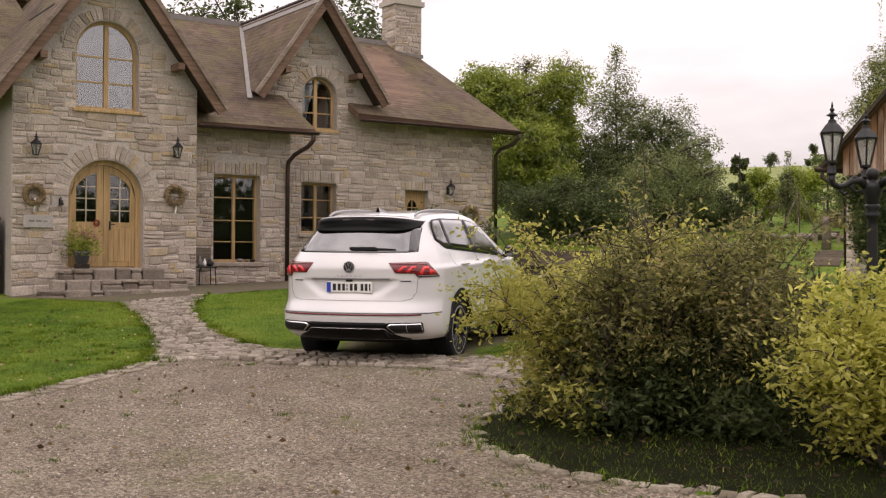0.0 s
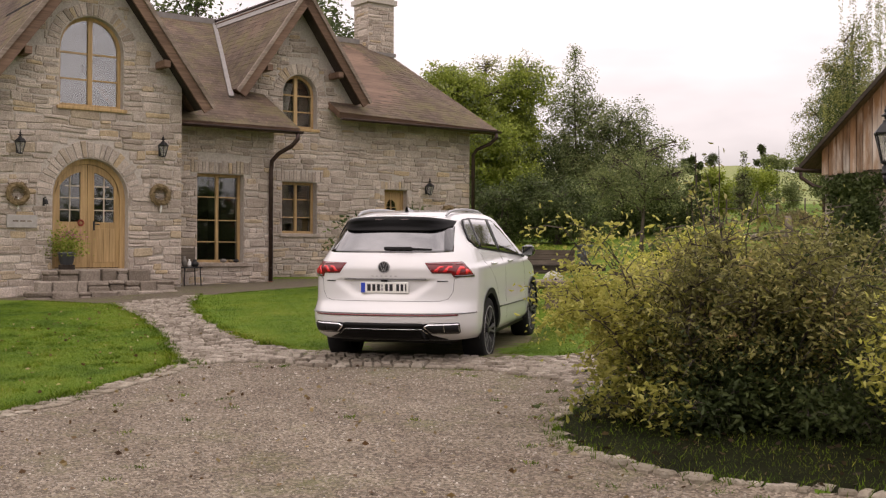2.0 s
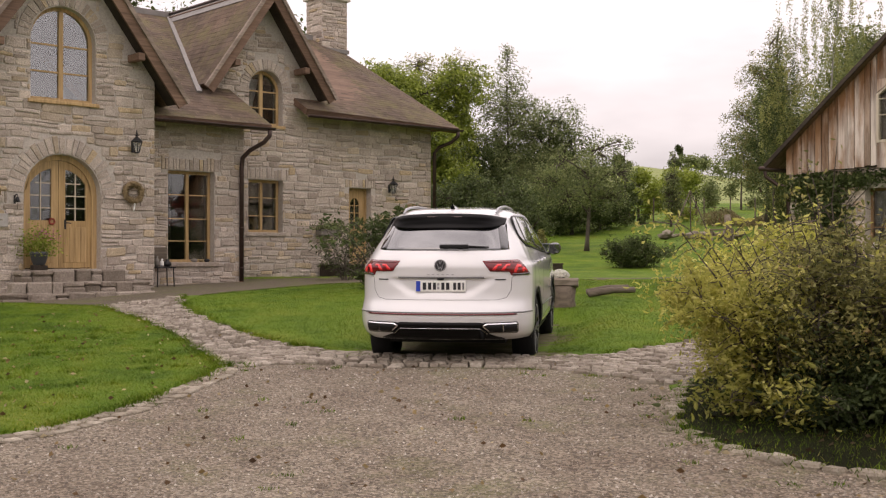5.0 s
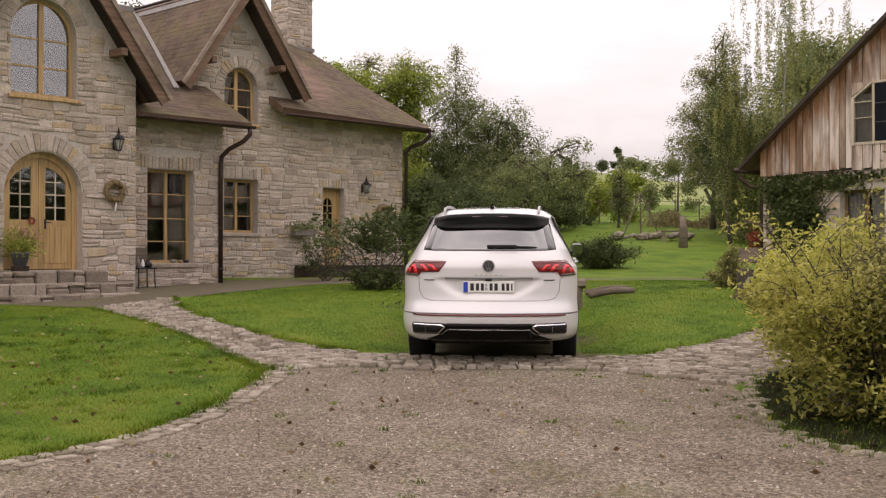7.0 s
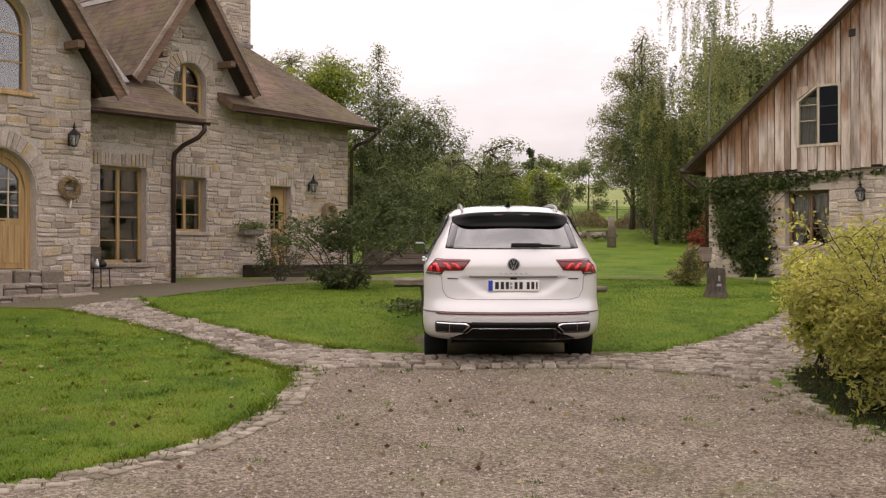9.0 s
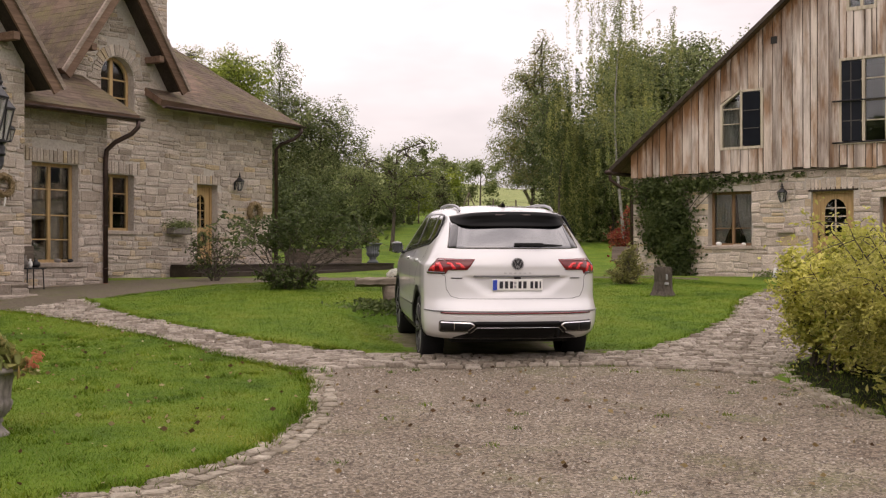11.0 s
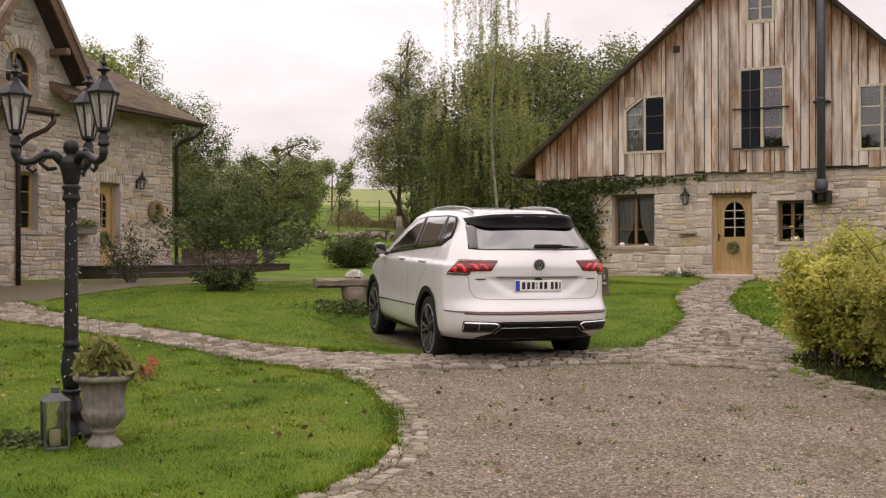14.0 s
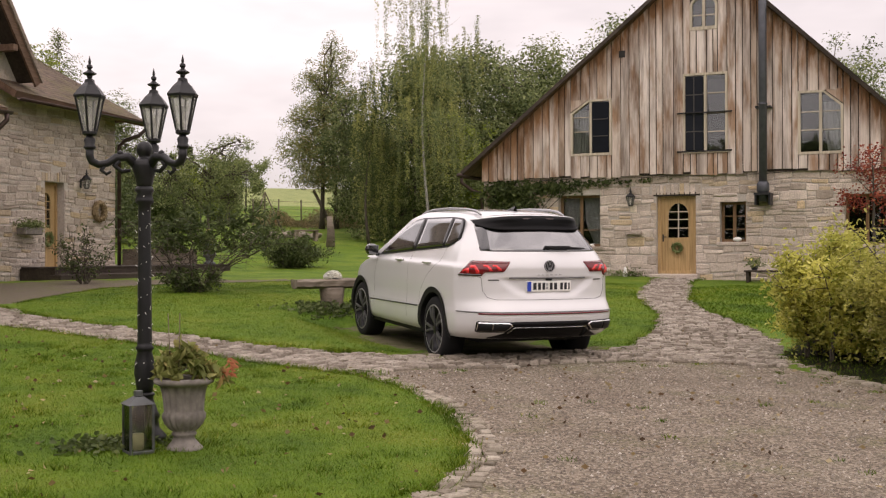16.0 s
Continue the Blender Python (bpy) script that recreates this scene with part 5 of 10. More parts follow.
bp("glazing_bar", bm, M_PALE, leaf, "pale glazing bars")
bp("room", room_box(-2.5, -1.1, DB + 0.35, DB + 2.0, 0.7, 2.8), M_UNLIT_BLACK, bdoor)
bm = bmesh.new()
box(bm, -2.155, -2.125, DB + 0.005, DB + 0.02, 1.55, 1.72)
tube(bm, [(-2.14, DB + 0.01, 1.66), (-2.14, DB - 0.04, 1.66), (-2.05, DB - 0.04, 1.655)], 0.010, 6)
bp("door_handle", bm, M_IRON, bdoor, "dark iron lever handle")
bp("lintel", bm_box(-2.36, -1.25, BY - 0.01, BY + 0.3, 2.60, 2.68), M_DARKWOOD, bdoor, "dark timber lintel")
bm = bmesh.new()
lathe(bm, [(0.09, 2.42), (0.09, 9.6)], 14, (0.20, BY - 0.30))
for q in (4.55, 7.0):
    lathe(bm, [(0.10, q), (0.10, q + 0.05)], 14, (0.20, BY - 0.30))
lathe(bm, [(0.11, 2.60), (0.14, 2.66), (0.14, 2.80), (0.105, 2.86)], 14, (0.20, BY - 0.30))
flue = bp("stove_pipe", bm, M_PIPE, None, "tall dark steel stove pipe on the gable", True)
bm = bmesh.new()
for sx in (-0.15, 0.15):
    box(bm, 0.20 + sx - 0.02, 0.20 + sx + 0.02, BY - 0.42, BY, 2.34, 2.60)
box(bm, 0.02, 0.38, BY - 0.46, BY - 0.02, 2.56, 2.61)
bp("bracket", bm, M_IRON, flue, "black iron wall bracket")
for q in (4.5,):
    bp("pipe_clamp", bm_box(0.03, 0.37, BY - 0.30, BY - 0.05, q, q + 0.04), M_IRON, flue)
# no hole is cut: a near-black block paints the shade inside the vent
bp("vent_opening", bm_box(-3.12, -2.97, WY - 0.05, WY - 0.02, 5.88, 6.04), M_UNLIT_BLACK, None, "small square opening drawn as a near-black block")

# roof
for xe, ze, name in ((-7.12, rake(-7.12) + 0.08, "roof"), (4.2, rake(4.2) + 0.08, "roof")):
    e0, e1 = (xe, BY - 0.22, ze), (xe, BY + 9.6, ze)
    r0, r1 = (B_APEX, BY - 0.22, B_TOP + 0.10), (B_APEX, BY + 9.6, B_TOP + 0.10)
    rf = roof_plane(name, *((e1, e0, r0, r1) if xe < 0 else (e0, e1, r1, r0)), "brown tiled roof with dark verge boards", bp, t=0.07)
    bm = bmesh.new()
    up = Vector((-(r0[2] - e0[2]), 0, r0[0] - e0[0])).normalized()
    up = up if up.z > 0 else -up
    a, b = Vector(e0) - up * 0.025, Vector(r0) - up * 0.025
    sweep_rect(bm, [a, b], 0.05, 0.085, up)
    for v in bm.verts:
        v.co.y -= 0.02
    bp("verge_board", bm, M_DARKWOOD, rf, "dark brown verge board")
    bm = bmesh.new()
    solid(bm, [Vector(e0) - up * 0.078, Vector(r0) - up * 0.078, Vector(r0) - up * 0.078 + Vector((0, 0.4, 0)), Vector(e0) - up * 0.078 + Vector((0, 0.4, 0))],
          [Vector(e0) - up * 0.072, Vector(r0) - up * 0.072, Vector(r0) - up * 0.072 + Vector((0, 0.4, 0)), Vector(e0) - up * 0.072 + Vector((0, 0.4, 0))])
    bp("soffit", bm, M_FASCIA, rf)
bm = bmesh.new()
tube(bm, [(-7.12, BY - 0.38, 3.22), (-7.12, BY + 9.5, 3.22)], 0.06, 8)
tube(bm, [(-7.12, BY - 0.2, 3.2), (-7.12, BY - 0.2, 3.05), (-6.9, BY - 0.05, 2.85), (-6.68, BY + 0.05, 2.8), (-6.66, BY + 0.05, 0.6)], 0.045, 8)
bp("gutter", bm, M_GUTTER, None, "dark gutter and downpipe at the eave", True)
# door step
single("door_step", bm_box(-2.5, -1.15, BY - 0.55, BY - 0.035, 0.4, 0.64, bevel=0.02), M_STONE, BARN_M, "worn grey stone step before the barn door", "step")
single("door_step", bm_box(-2.38, -1.25, BY - 0.30, BY - 0.035, 0.644, 0.795, bevel=0.02), M_STONE, BARN_M, "worn grey stone step before the barn door", "step")

# ---- the white car ----
def car_paint(name, c, rough=0.28, coat=1.0):
    k = Nodes(name, rough, 0, 0.5)
    v = k.coords()
    k.colour(k.ramp(k.noise(v, 2.0), (0.3, tuple(x * 0.97 for x in c)), (0.7, c)))
    k.b.inputs["Coat Weight"].default_value = coat
    k.b.inputs["Coat Roughness"].default_value = 0.04
    return k.m


M_CARWHITE = car_paint("white_car_paint", (0.68, 0.68, 0.685))
M_CARBLACK = car_paint("gloss_black_trim", (0.006, 0.006, 0.007), 0.12)
M_CARTRIM = plain("matt_black_plastic", (0.009, 0.009, 0.010), 0.6, spec=0.3, vary=0.2)
M_SATIN = plain("satin_black", (0.004, 0.004, 0.0045), 0.42, spec=0.16, vary=0.1)
M_RUBBER = plain("tyre_rubber", (0.012, 0.012, 0.013), 0.85, spec=0.25, vary=0.2)
M_CHROME = plain("bright_chrome", (0.75, 0.75, 0.76), 0.15, 1.0, vary=0.04)
M_RIMDARK = plain("dark_alloy", (0.016, 0.016, 0.018), 0.4, 0.4)
M_RIMBRIGHT = plain("turned_alloy", (0.36, 0.36, 0.37), 0.4, 0.5, vary=0.05)
M_SPOKE = plain("grey_alloy", (0.13, 0.13, 0.135), 0.4, 0.5, vary=0.05)
M_REDLENS = car_paint("red_tail_lens", (0.80, 0.030, 0.035), 0.25, 0.25)
M_DARKLENS = car_paint("dark_red_lens", (0.15, 0.006, 0.009), 0.2, 0.35)
M_REDSTRIP = car_paint("red_reflector", (0.12, 0.006, 0.010), 0.2)
M_CARGLASS = car_paint("tinted_car_glass", (0.012, 0.014, 0.015), 0.05)
M_CARGLASS.node_tree.nodes["Principled BSDF"].inputs["Coat IOR"].default_value = 2.3
M_SIDEGLASS = car_paint("side_car_glass", (0.008, 0.009, 0.010), 0.05)
M_PLATE = plain("white_plate", (0.80, 0.80, 0.76), 0.35, vary=0.03)
M_PLATEBLUE = plain("blue_plate_band", (0.02, 0.06, 0.42), 0.35, vary=0.05)
M_BAR = plain("black_print", (0.015, 0.015, 0.02), 0.5)

CAR_M = pose(0.012, 0, 0.045, 1.8, 0, 0)
car = thing("white_suv", CAR_M, "white sport utility car parked on worn grass", "car")
# tables over height: the rear face, the nose and the half width
CZ = [0.290, 0.34, 0.42, 0.50, 0.575, 0.62, 0.70, 0.76, 0.85, 0.95, 1.02, 1.065, 1.11, 1.17, 1.25, 1.32, 1.42, 1.52, 1.60, 1.65, 1.685, 1.712]
CR = [0.07, -0.03, -0.10, -0.125, -0.130, -0.115, -0.062, -0.045, -0.038, -0.036, -0.038, -0.040, -0.028, 0.000, 0.050, 0.105, 0.195, 0.300, 0.420, 0.580, 0.82, 1.30]
CF = [4.48, 4.58, 4.68, 4.72, 4.73, 4.73, 4.71, 4.69, 4.64, 4.52, 4.30, 4.08, 3.84, 3.62, 3.44, 3.31, 3.12, 2.93, 2.76, 2.58, 2.40, 1.95]
CW = [0.905, 0.938, 0.955, 0.960, 0.960, 0.954, 0.950, 0.951, 0.952, 0.951, 0.950, 0.944, 0.912, 0.884, 0.850, 0.818, 0.772, 0.728, 0.690, 0.630, 0.545, 0.36]


def c_at(tab, z):
    """Smoothly interpolated table over height."""
    i = max(0, min(len(CZ) - 2, int(np.searchsorted(CZ, z)) - 1))
    t = min(1.0, max(0.0, (z - CZ[i]) / (CZ[i + 1] - CZ[i])))
    p0, p1, p2, p3 = tab[max(0, i - 1)], tab[i], tab[i + 1], tab[min(len(tab) - 1, i + 2)]
    z0, z1, z2, z3 = CZ[max(0, i - 1)], CZ[i], CZ[i + 1], CZ[min(len(CZ) - 1, i + 2)]
    m1 = (p2 - p0) / (z2 - z0) * (z2 - z1)
    m2 = (p3 - p1) / (z3 - z1) * (z2 - z1)
    h = t * t * t - 2 * t * t + t
    g = t * t * t - t * t
    return (2 * t ** 3 - 3 * t * t + 1) * p1 + h * m1 + (3 * t * t - 2 * t ** 3) * p2 + g * m2


REAR_BOW, REAR_C, REAR_P, FRONT_C, FRONT_P = 0.16, 0.33, 9.0, 0.62, 3.6


def step01(a, b, v):
    t = min(1.0, max(0.0, (v - a) / (b - a)))
    return t * t * (3 - 2 * t)


def side_x(y, z):
    """Half width at a place along the car; the cabin tapers more towards the tail than the flanks do."""
    u = (y - 2.2) / 2.3
    tail = 0.030 + 0.045 * step01(1.05, 1.5, z)
    return c_at(CW, z) * (1 - 0.035 * max(0.0, u) ** 3 - tail * max(0.0, -u) ** 2)


def tail_w(z):
    return c_at(CW, z) * (1 - 0.62 * (0.030 + 0.045 * step01(1.05, 1.5, z)))


def rear_y(x, z):
    q = min(1.0, abs(x) / tail_w(z))
    # the hollow for the number plate, with a sharp lip above and soft sides
    side = 0.34 + 0.20 * step01(0.74, 0.95, z)
    hollow = 0.026 * step01(0.735, 0.82, z) * (1 - step01(0.946, 0.953, z)) * (1 - step01(side - 0.10, side + 0.06, abs(x)))
    return c_at(CR, z) + REAR_BOW * q * q + REAR_C * q ** REAR_P + hollow


def ring(z, n_end=64, n_side=90):
    w = tail_w(z)
    yf = c_at(CF, z)
    pts = []
    for i in range(n_end + 1):
        a = (i / n_end - 0.5) * math.pi
        q = 0.72 * math.sin(a) + 0.28 * (i / n_end * 2 - 1)
        pts.append((q * w, rear_y(q * w, z)))
    y0 = pts[-1][1]
    y1 = max(y0 + 0.3, yf - (FRONT_C if z < 1.08 else 0.34))
    x0 = pts[-1][0]
    flank = []
    for i in range(1, n_side):
        y = y0 + (y1 - y0) * i / n_side
        k = step01(y0, y0 + 0.45, y)
        flank.append(((x0 + (y - y0) * 0.06) * (1 - k) + side_x(y, z) * k, y))
    pts += flank
    xe = flank[-1][0]
    for i in range(n_end + 1):
        q = math.cos(i / n_end * math.pi)
        pts.append((q * xe, yf - (yf - y1) * abs(q) ** FRONT_P))
    pts += [(-x, y) for x, y in reversed(flank)]
    return pts


WHEELS = [(sx, wy) for sx in (-1, 1) for wy in (1.05, 3.87)]
HUB_Z = 0.345
bm = bmesh.new()
prev = None
levels = list(np.linspace(0.29, 1.68, 96)) + [1.688, 1.696, 1.703, 1.708, 1.712]
for z in levels:
    cur = [bm.verts.new((x, y, z)) for x, y in ring(z)]
    if prev:
        n = len(cur)
        for i in range(n):
            j = (i + 1) % n
            a, b, c, d = prev[i], prev[j], cur[j], cur[i]
            m = (a.co + b.co + c.co + d.co) / 4
            if abs(m.x) > 0.6 and any((m.y - wy) ** 2 + (m.z - HUB_Z) ** 2 < 0.425 ** 2 for _, wy in WHEELS):
                continue
            bm.faces.new((a, b, c, d))
    prev = cur
bm.faces.new(prev)
part("body", bm, M_CARWHITE, car, "glossy white painted body", CAR_M, True)


def cp(name, bm, mat, parent=None, label="", smooth=False):
    return part(name, bm, mat, parent or car, label, CAR_M, smooth)


def on_rear(off):
    return lambda x, z: Vector((x, rear_y(x, z) - off, z))


def on_side(sgn, off):
    return lambda y, z: Vector((sgn * (side_x(y, z) + off), y, z))


def on_skin(sgn, off):
    """A place on the skin by its way round the body from the middle of the tail, for parts that wrap round the corner."""
    def fn(u, z):
        pts = [p for p in ring(z) if p[0] >= -1e-6 and p[1] < 1.6]
        done = 0.0
        for (ax, ay), (bx, by) in zip(pts, pts[1:]):
            d = math.hypot(bx - ax, by - ay)
            if done + d >= u:
                t = (u - done) / d
                nx_, ny_ = (by - ay) / d, -(bx - ax) / d
                return Vector((sgn * (ax + (bx - ax) * t + nx_ * off), ay + (by - ay) * t + ny_ * off, z))
            done += d
        return Vector((sgn * pts[-1][0], pts[-1][1], z))
    return fn


def panel(fn, lo, hi, nu=24, nv=4, thick=0.012):
    """A thin shell over the body between a lower and an upper edge, both given along the body."""
    us = np.linspace(lo[0][0], lo[-1][0], nu + 1)
    us = sorted(set(us) | {p[0] for p in lo} | {p[0] for p in hi})
    z0 = np.interp(us, [p[0] for p in lo], [p[1] for p in lo])
    z1 = np.interp(us, [p[0] for p in hi], [p[1] for p in hi])
    bm = bmesh.new()
    grid = [[bm.verts.new(fn(u, a + (b - a) * j / nv)) for u, a, b in zip(us, z0, z1)] for j in range(nv + 1)]
    for a, b in zip(grid, grid[1:]):
        for i in range(len(us) - 1):
            bm.faces.new((a[i], a[i + 1], b[i + 1], b[i]))
    bm.normal_update()
    mid = grid[nv // 2][len(us) // 2]
    if mid.normal.dot(mid.co - Vector((0, 2.2, mid.co.z))) < 0:
        bmesh.ops.reverse_faces(bm, faces=bm.faces)
        bm.normal_update()
    rim = [e for e in bm.edges if e.is_boundary]
    r = bmesh.ops.extrude_edge_only(bm, edges=rim)
    for v in r["geom"]:
        if isinstance(v, bmesh.types.BMVert):
            v.co -= mid.normal * thick
    return bm


def flat4(x0, x1, z0, z1):
    return [(x0, z0), (x1, z0)], [(x0, z1), (x1, z1)]


def line_on(fn, pts, rad=0.005, n=10):
    """A thin joint or strip along a polyline on the body."""
    out = []
    for (a, b), (c, d) in zip(pts, pts[1:]):
        for i in range(n):
            t = i / n
            out.append(fn(a + (c - a) * t, b + (d - b) * t))
    out.append(fn(*pts[-1]))
    bm = bmesh.new()
    tube(bm, out, rad, 5)
    return bm


M_STRIPGREY = plain("satin_grey", (0.10, 0.10, 0.10), 0.4)
# rear window with its dark side fins, and the roof spoiler
cp("rear_window", panel(on_rear(0.005), [(-0.705, 1.250), (-0.60, 1.244), (0.60, 1.244), (0.705, 1.250)], [(-0.705, 1.262), (-0.640, 1.520), (-0.60, 1.555), (0.60, 1.555), (0.640, 1.520), (0.705, 1.262)], 40, 10), M_CARGLASS, None, "dark tinted rear window", True)
for s in (-1, 1):
    lo, hi = [(0.560, 1.525), (0.622, 1.252), (0.700, 1.254)], [(0.560, 1.545), (0.636, 1.525), (0.700, 1.264)]
    if s < 0:
        lo, hi = ([(-u, z) for u, z in reversed(q)] for q in (lo, hi))
    cp("window_fin", panel(on_rear(0.008), lo, hi, 10, 6, 0.004), M_SIDEGLASS, None, "dark fin beside the rear window", True)
# how far the spoiler stands proud of the tailgate, over height; it dies away towards its ends
PROUD_Z = [1.46, 1.472, 1.52, 1.585, 1.618, 1.640]
PROUD = [0.010, 0.020, 0.050, 0.135, 0.205, 0.245]


def spoiler_at(u, k):
    """A place on the spoiler: u across from end to end, k from the low edge to the top edge."""
    x = 0.632 * u
    low = 1.470 + 0.068 * abs(u) ** 10
    high = 1.634 - 0.026 * u * u - 0.030 * abs(u) ** 6
    z = low + (high - low) * k
    proud = 0.010 + (float(np.interp(z + 0.05 * u * u, PROUD_Z, PROUD)) - 0.010) * (1 - abs(u) ** 7)
    return Vector((x, rear_y(x, z) - proud, z))


def roof_over(x, y):
    """Height of the body's skin above a place near the roof's rear edge."""
    a, b = 1.45, 1.711
    for _ in range(24):
        m = (a + b) / 2
        a, b = (m, b) if rear_y(x, m) < y else (a, m)
    return a


bm, lip = bmesh.new(), bmesh.new()
rings, tops = [], []
for i in range(41):
    u = math.sin((i / 20 - 1) * math.pi / 2)
    face = [spoiler_at(u, k / 8) for k in range(9)]
    under = face[0] + Vector((0, 0.10, 0.012))
    back = face[8] + Vector((0, 0.06, 0.0))
    rings.append([bm.verts.new(p) for p in [under] + face + [back]])
    edge = face[8]
    rows = [edge + Vector((0, 0.02, -0.004)), edge + Vector((0, -0.002, 0.002)), edge + Vector((0, 0.010, 0.009))]
    for q in (0.35, 0.7, 1.0):
        y = edge.y + 0.34 * q
        x = edge.x * (1 - 0.04 * q)
        rows.append(Vector((x, y, max(roof_over(x, y) + 0.003, edge.z + 0.010 + 0.02 * q * (1 - u * u)) - (0.008 if q == 1.0 else 0.0))))
    tops.append([lip.verts.new(p) for p in rows])
for mesh_, grid in ((bm, rings), (lip, tops)):
    for a, b in zip(grid, grid[1:]):
        for k in range(len(a) - 1):
            mesh_.faces.new((a[k], b[k], b[k + 1], a[k + 1]))
    bmesh.ops.recalc_face_normals(mesh_, faces=mesh_.faces)
cp("spoiler", bm, M_SATIN, None, "gloss black roof spoiler", True)
cp("roof_lip", lip, M_CARWHITE, None, "white trailing edge of the roof", True)
cp("brake_light", bm_box(-0.19, 0.19, 0.256, 0.30, 1.598, 1.607), plain("grey_lens", (0.20, 0.16, 0.16), 0.2), None, "slim high brake light")
bm = bmesh.new()
tube(bm, [on_rear(0.03)(0.03, 1.275), on_rear(0.045)(0.09, 1.290), on_rear(0.035)(0.50, 1.276)], [0.016, 0.016, 0.008], 6)
box(bm, -0.02, 0.29, rear_y(0, 1.29) - 0.055, rear_y(0, 1.29) - 0.012, 1.270, 1.306, bevel=0.008)
cp("rear_wiper", bm, M_CARTRIM, None, "black rear wiper at rest")
for s in (-1, 1):
    skin = lambda off: on_skin(s, off)
    lamp = cp("tail_light", panel(skin(0.010), [(0.452, 1.128), (0.530, 1.022), (0.735, 1.018), (0.765, 0.978), (1.075, 0.976)], [(0.452, 1.136), (0.86, 1.144), (0.90, 1.136), (1.075, 0.984)], 30, 5, 0.02), M_DARKLENS, None, "dark red wrap-around tail lamp with bright segments", True)
    cp("lamp_base", panel(skin(0.013), [(0.772, 0.980), (1.068, 0.978)], [(0.772, 0.998), (1.048, 0.998)], 14, 1, 0.006), M_CARBLACK, lamp, "black lower edge", True)
    for lo, hi in (([(0.548, 1.040), (0.585, 1.040), (0.610, 1.078), (0.645, 1.080)], [(0.548, 1.046), (0.575, 1.076), (0.600, 1.098), (0.645, 1.100)]),
                   ([(0.645, 1.034), (0.680, 1.034), (0.705, 1.078), (0.745, 1.080)], [(0.645, 1.040), (0.670, 1.074), (0.695, 1.098), (0.745, 1.100)]),
                   ([(0.790, 1.006), (0.822, 1.006), (0.850, 1.066), (0.905, 1.060)], [(0.790, 1.030), (0.812, 1.070), (0.840, 1.098), (0.905, 1.090)]),
                   ([(0.915, 1.006), (0.945, 1.006), (0.965, 1.030), (1.005, 1.012)], [(0.915, 1.066), (0.945, 1.062), (0.965, 1.056), (1.005, 1.032)])):
        cp("light_segment", panel(skin(0.014), lo, hi, 12, 2, 0.006), M_REDLENS, lamp, "bright red lens segment", True)
    cp("light_segment", panel(skin(0.013), *flat4(0.475, 0.755, 1.116, 1.130), 12, 1, 0.004), M_REDSTRIP, lamp, "red upper lens", True)
    cp("light_segment", panel(skin(0.013), *flat4(0.785, 0.885, 1.114, 1.130), 8, 1, 0.004), M_REDSTRIP, lamp, "red upper lens", True)
    a, b = sorted((s * 0.575, s * 0.685))
    cp("small_badge", panel(on_rear(0.006), *flat4(a, b, 0.930, 0.941), 4, 1, 0.004), M_BAR, None, "thin dark lettering bar")
    # exhaust trims: bright frame round two dark inserts
    ex = cp("exhaust_trim", panel(skin(0.024), [(0.455, 0.440), (0.520, 0.382), (0.800, 0.376), (0.835, 0.390)], [(0.455, 0.452), (0.500, 0.474), (0.815, 0.478), (0.835, 0.462)], 16, 3, 0.04), M_CHROME, None, "chrome framed exhaust trim", True)
    cp("insert", panel(skin(0.029), [(0.472, 0.442), (0.528, 0.389), (0.662, 0.386)], [(0.472, 0.449), (0.506, 0.467), (0.662, 0.470)], 8, 2, 0.008), M_CARTRIM, ex, "", True)
    cp("insert", panel(skin(0.029), *([(0.670, 0.386), (0.818, 0.384)], [(0.670, 0.470), (0.822, 0.470)]), 8, 2, 0.008), M_CARTRIM, ex, "", True)
    cp("exhaust_surround", panel(skin(0.014), [(0.42, 0.440), (0.500, 0.374), (0.825, 0.368), (0.852, 0.385)], [(0.42, 0.470), (0.485, 0.482), (0.830, 0.486), (0.852, 0.470)], 18, 3, 0.02), M_SATIN, None, "gloss black surround of the exhaust trim", True)
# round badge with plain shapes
bm = bmesh.new()
bz = 1.086
by = rear_y(0, bz) - 0.014
vs = [[bm.verts.new((rr * math.cos(a * math.tau / 28), by, bz + rr * math.sin(a * math.tau / 28))) for a in range(28)] for rr in (0.062, 0.054)]
for i in range(28):
    bm.faces.new((vs[0][i], vs[0][(i + 1) % 28], vs[1][(i + 1) % 28], vs[1][i]))
for a, b in (((-0.038, 0.032), (-0.012, -0.045)), ((0.038, 0.032), (0.012, -0.045)), ((-0.012, -0.045), (0.0, -0.010)), ((0.012, -0.045), (0.0, -0.010)), ((-0.014, 0.048), (0.0, 0.010)), ((0.014, 0.048), (0.0, 0.010))):
    sweep_rect(bm, [(a[0], by, bz + a[1]), (b[0], by, bz + b[1])], 0.005, 0.007, (0, 1, 0))
bmesh.ops.recalc_face_normals(bm, faces=bm.faces)
badge = cp("round_badge", bm, M_RIMBRIGHT, None, "round chrome badge")
bm = bmesh.new()
lathe(bm, [(0.064, 0.0), (0.064, 0.010)], 28)
bmesh.ops.transform(bm, matrix=pose(0, by + 0.014, bz, 90, 0, 0), verts=bm.verts)
cp("badge_disc", bm, M_BAR, badge, "black badge ground")
for k in range(6):
    x = -0.13 + k * 0.052
    cp("lettering_bar", bm_box(x - 0.013, x + 0.013, rear_y(x, 0.99) - 0.006, rear_y(x, 0.99), 0.987, 0.995), M_RIMBRIGHT, None, "chrome lettering bar")
py = rear_y(0, 0.866) - 0.002
plate = cp("number_plate", bm_box(-0.268, 0.268, py - 0.018, py, 0.806, 0.926, bevel=0.006), M_PLATE, None, "white number plate with a blue band")
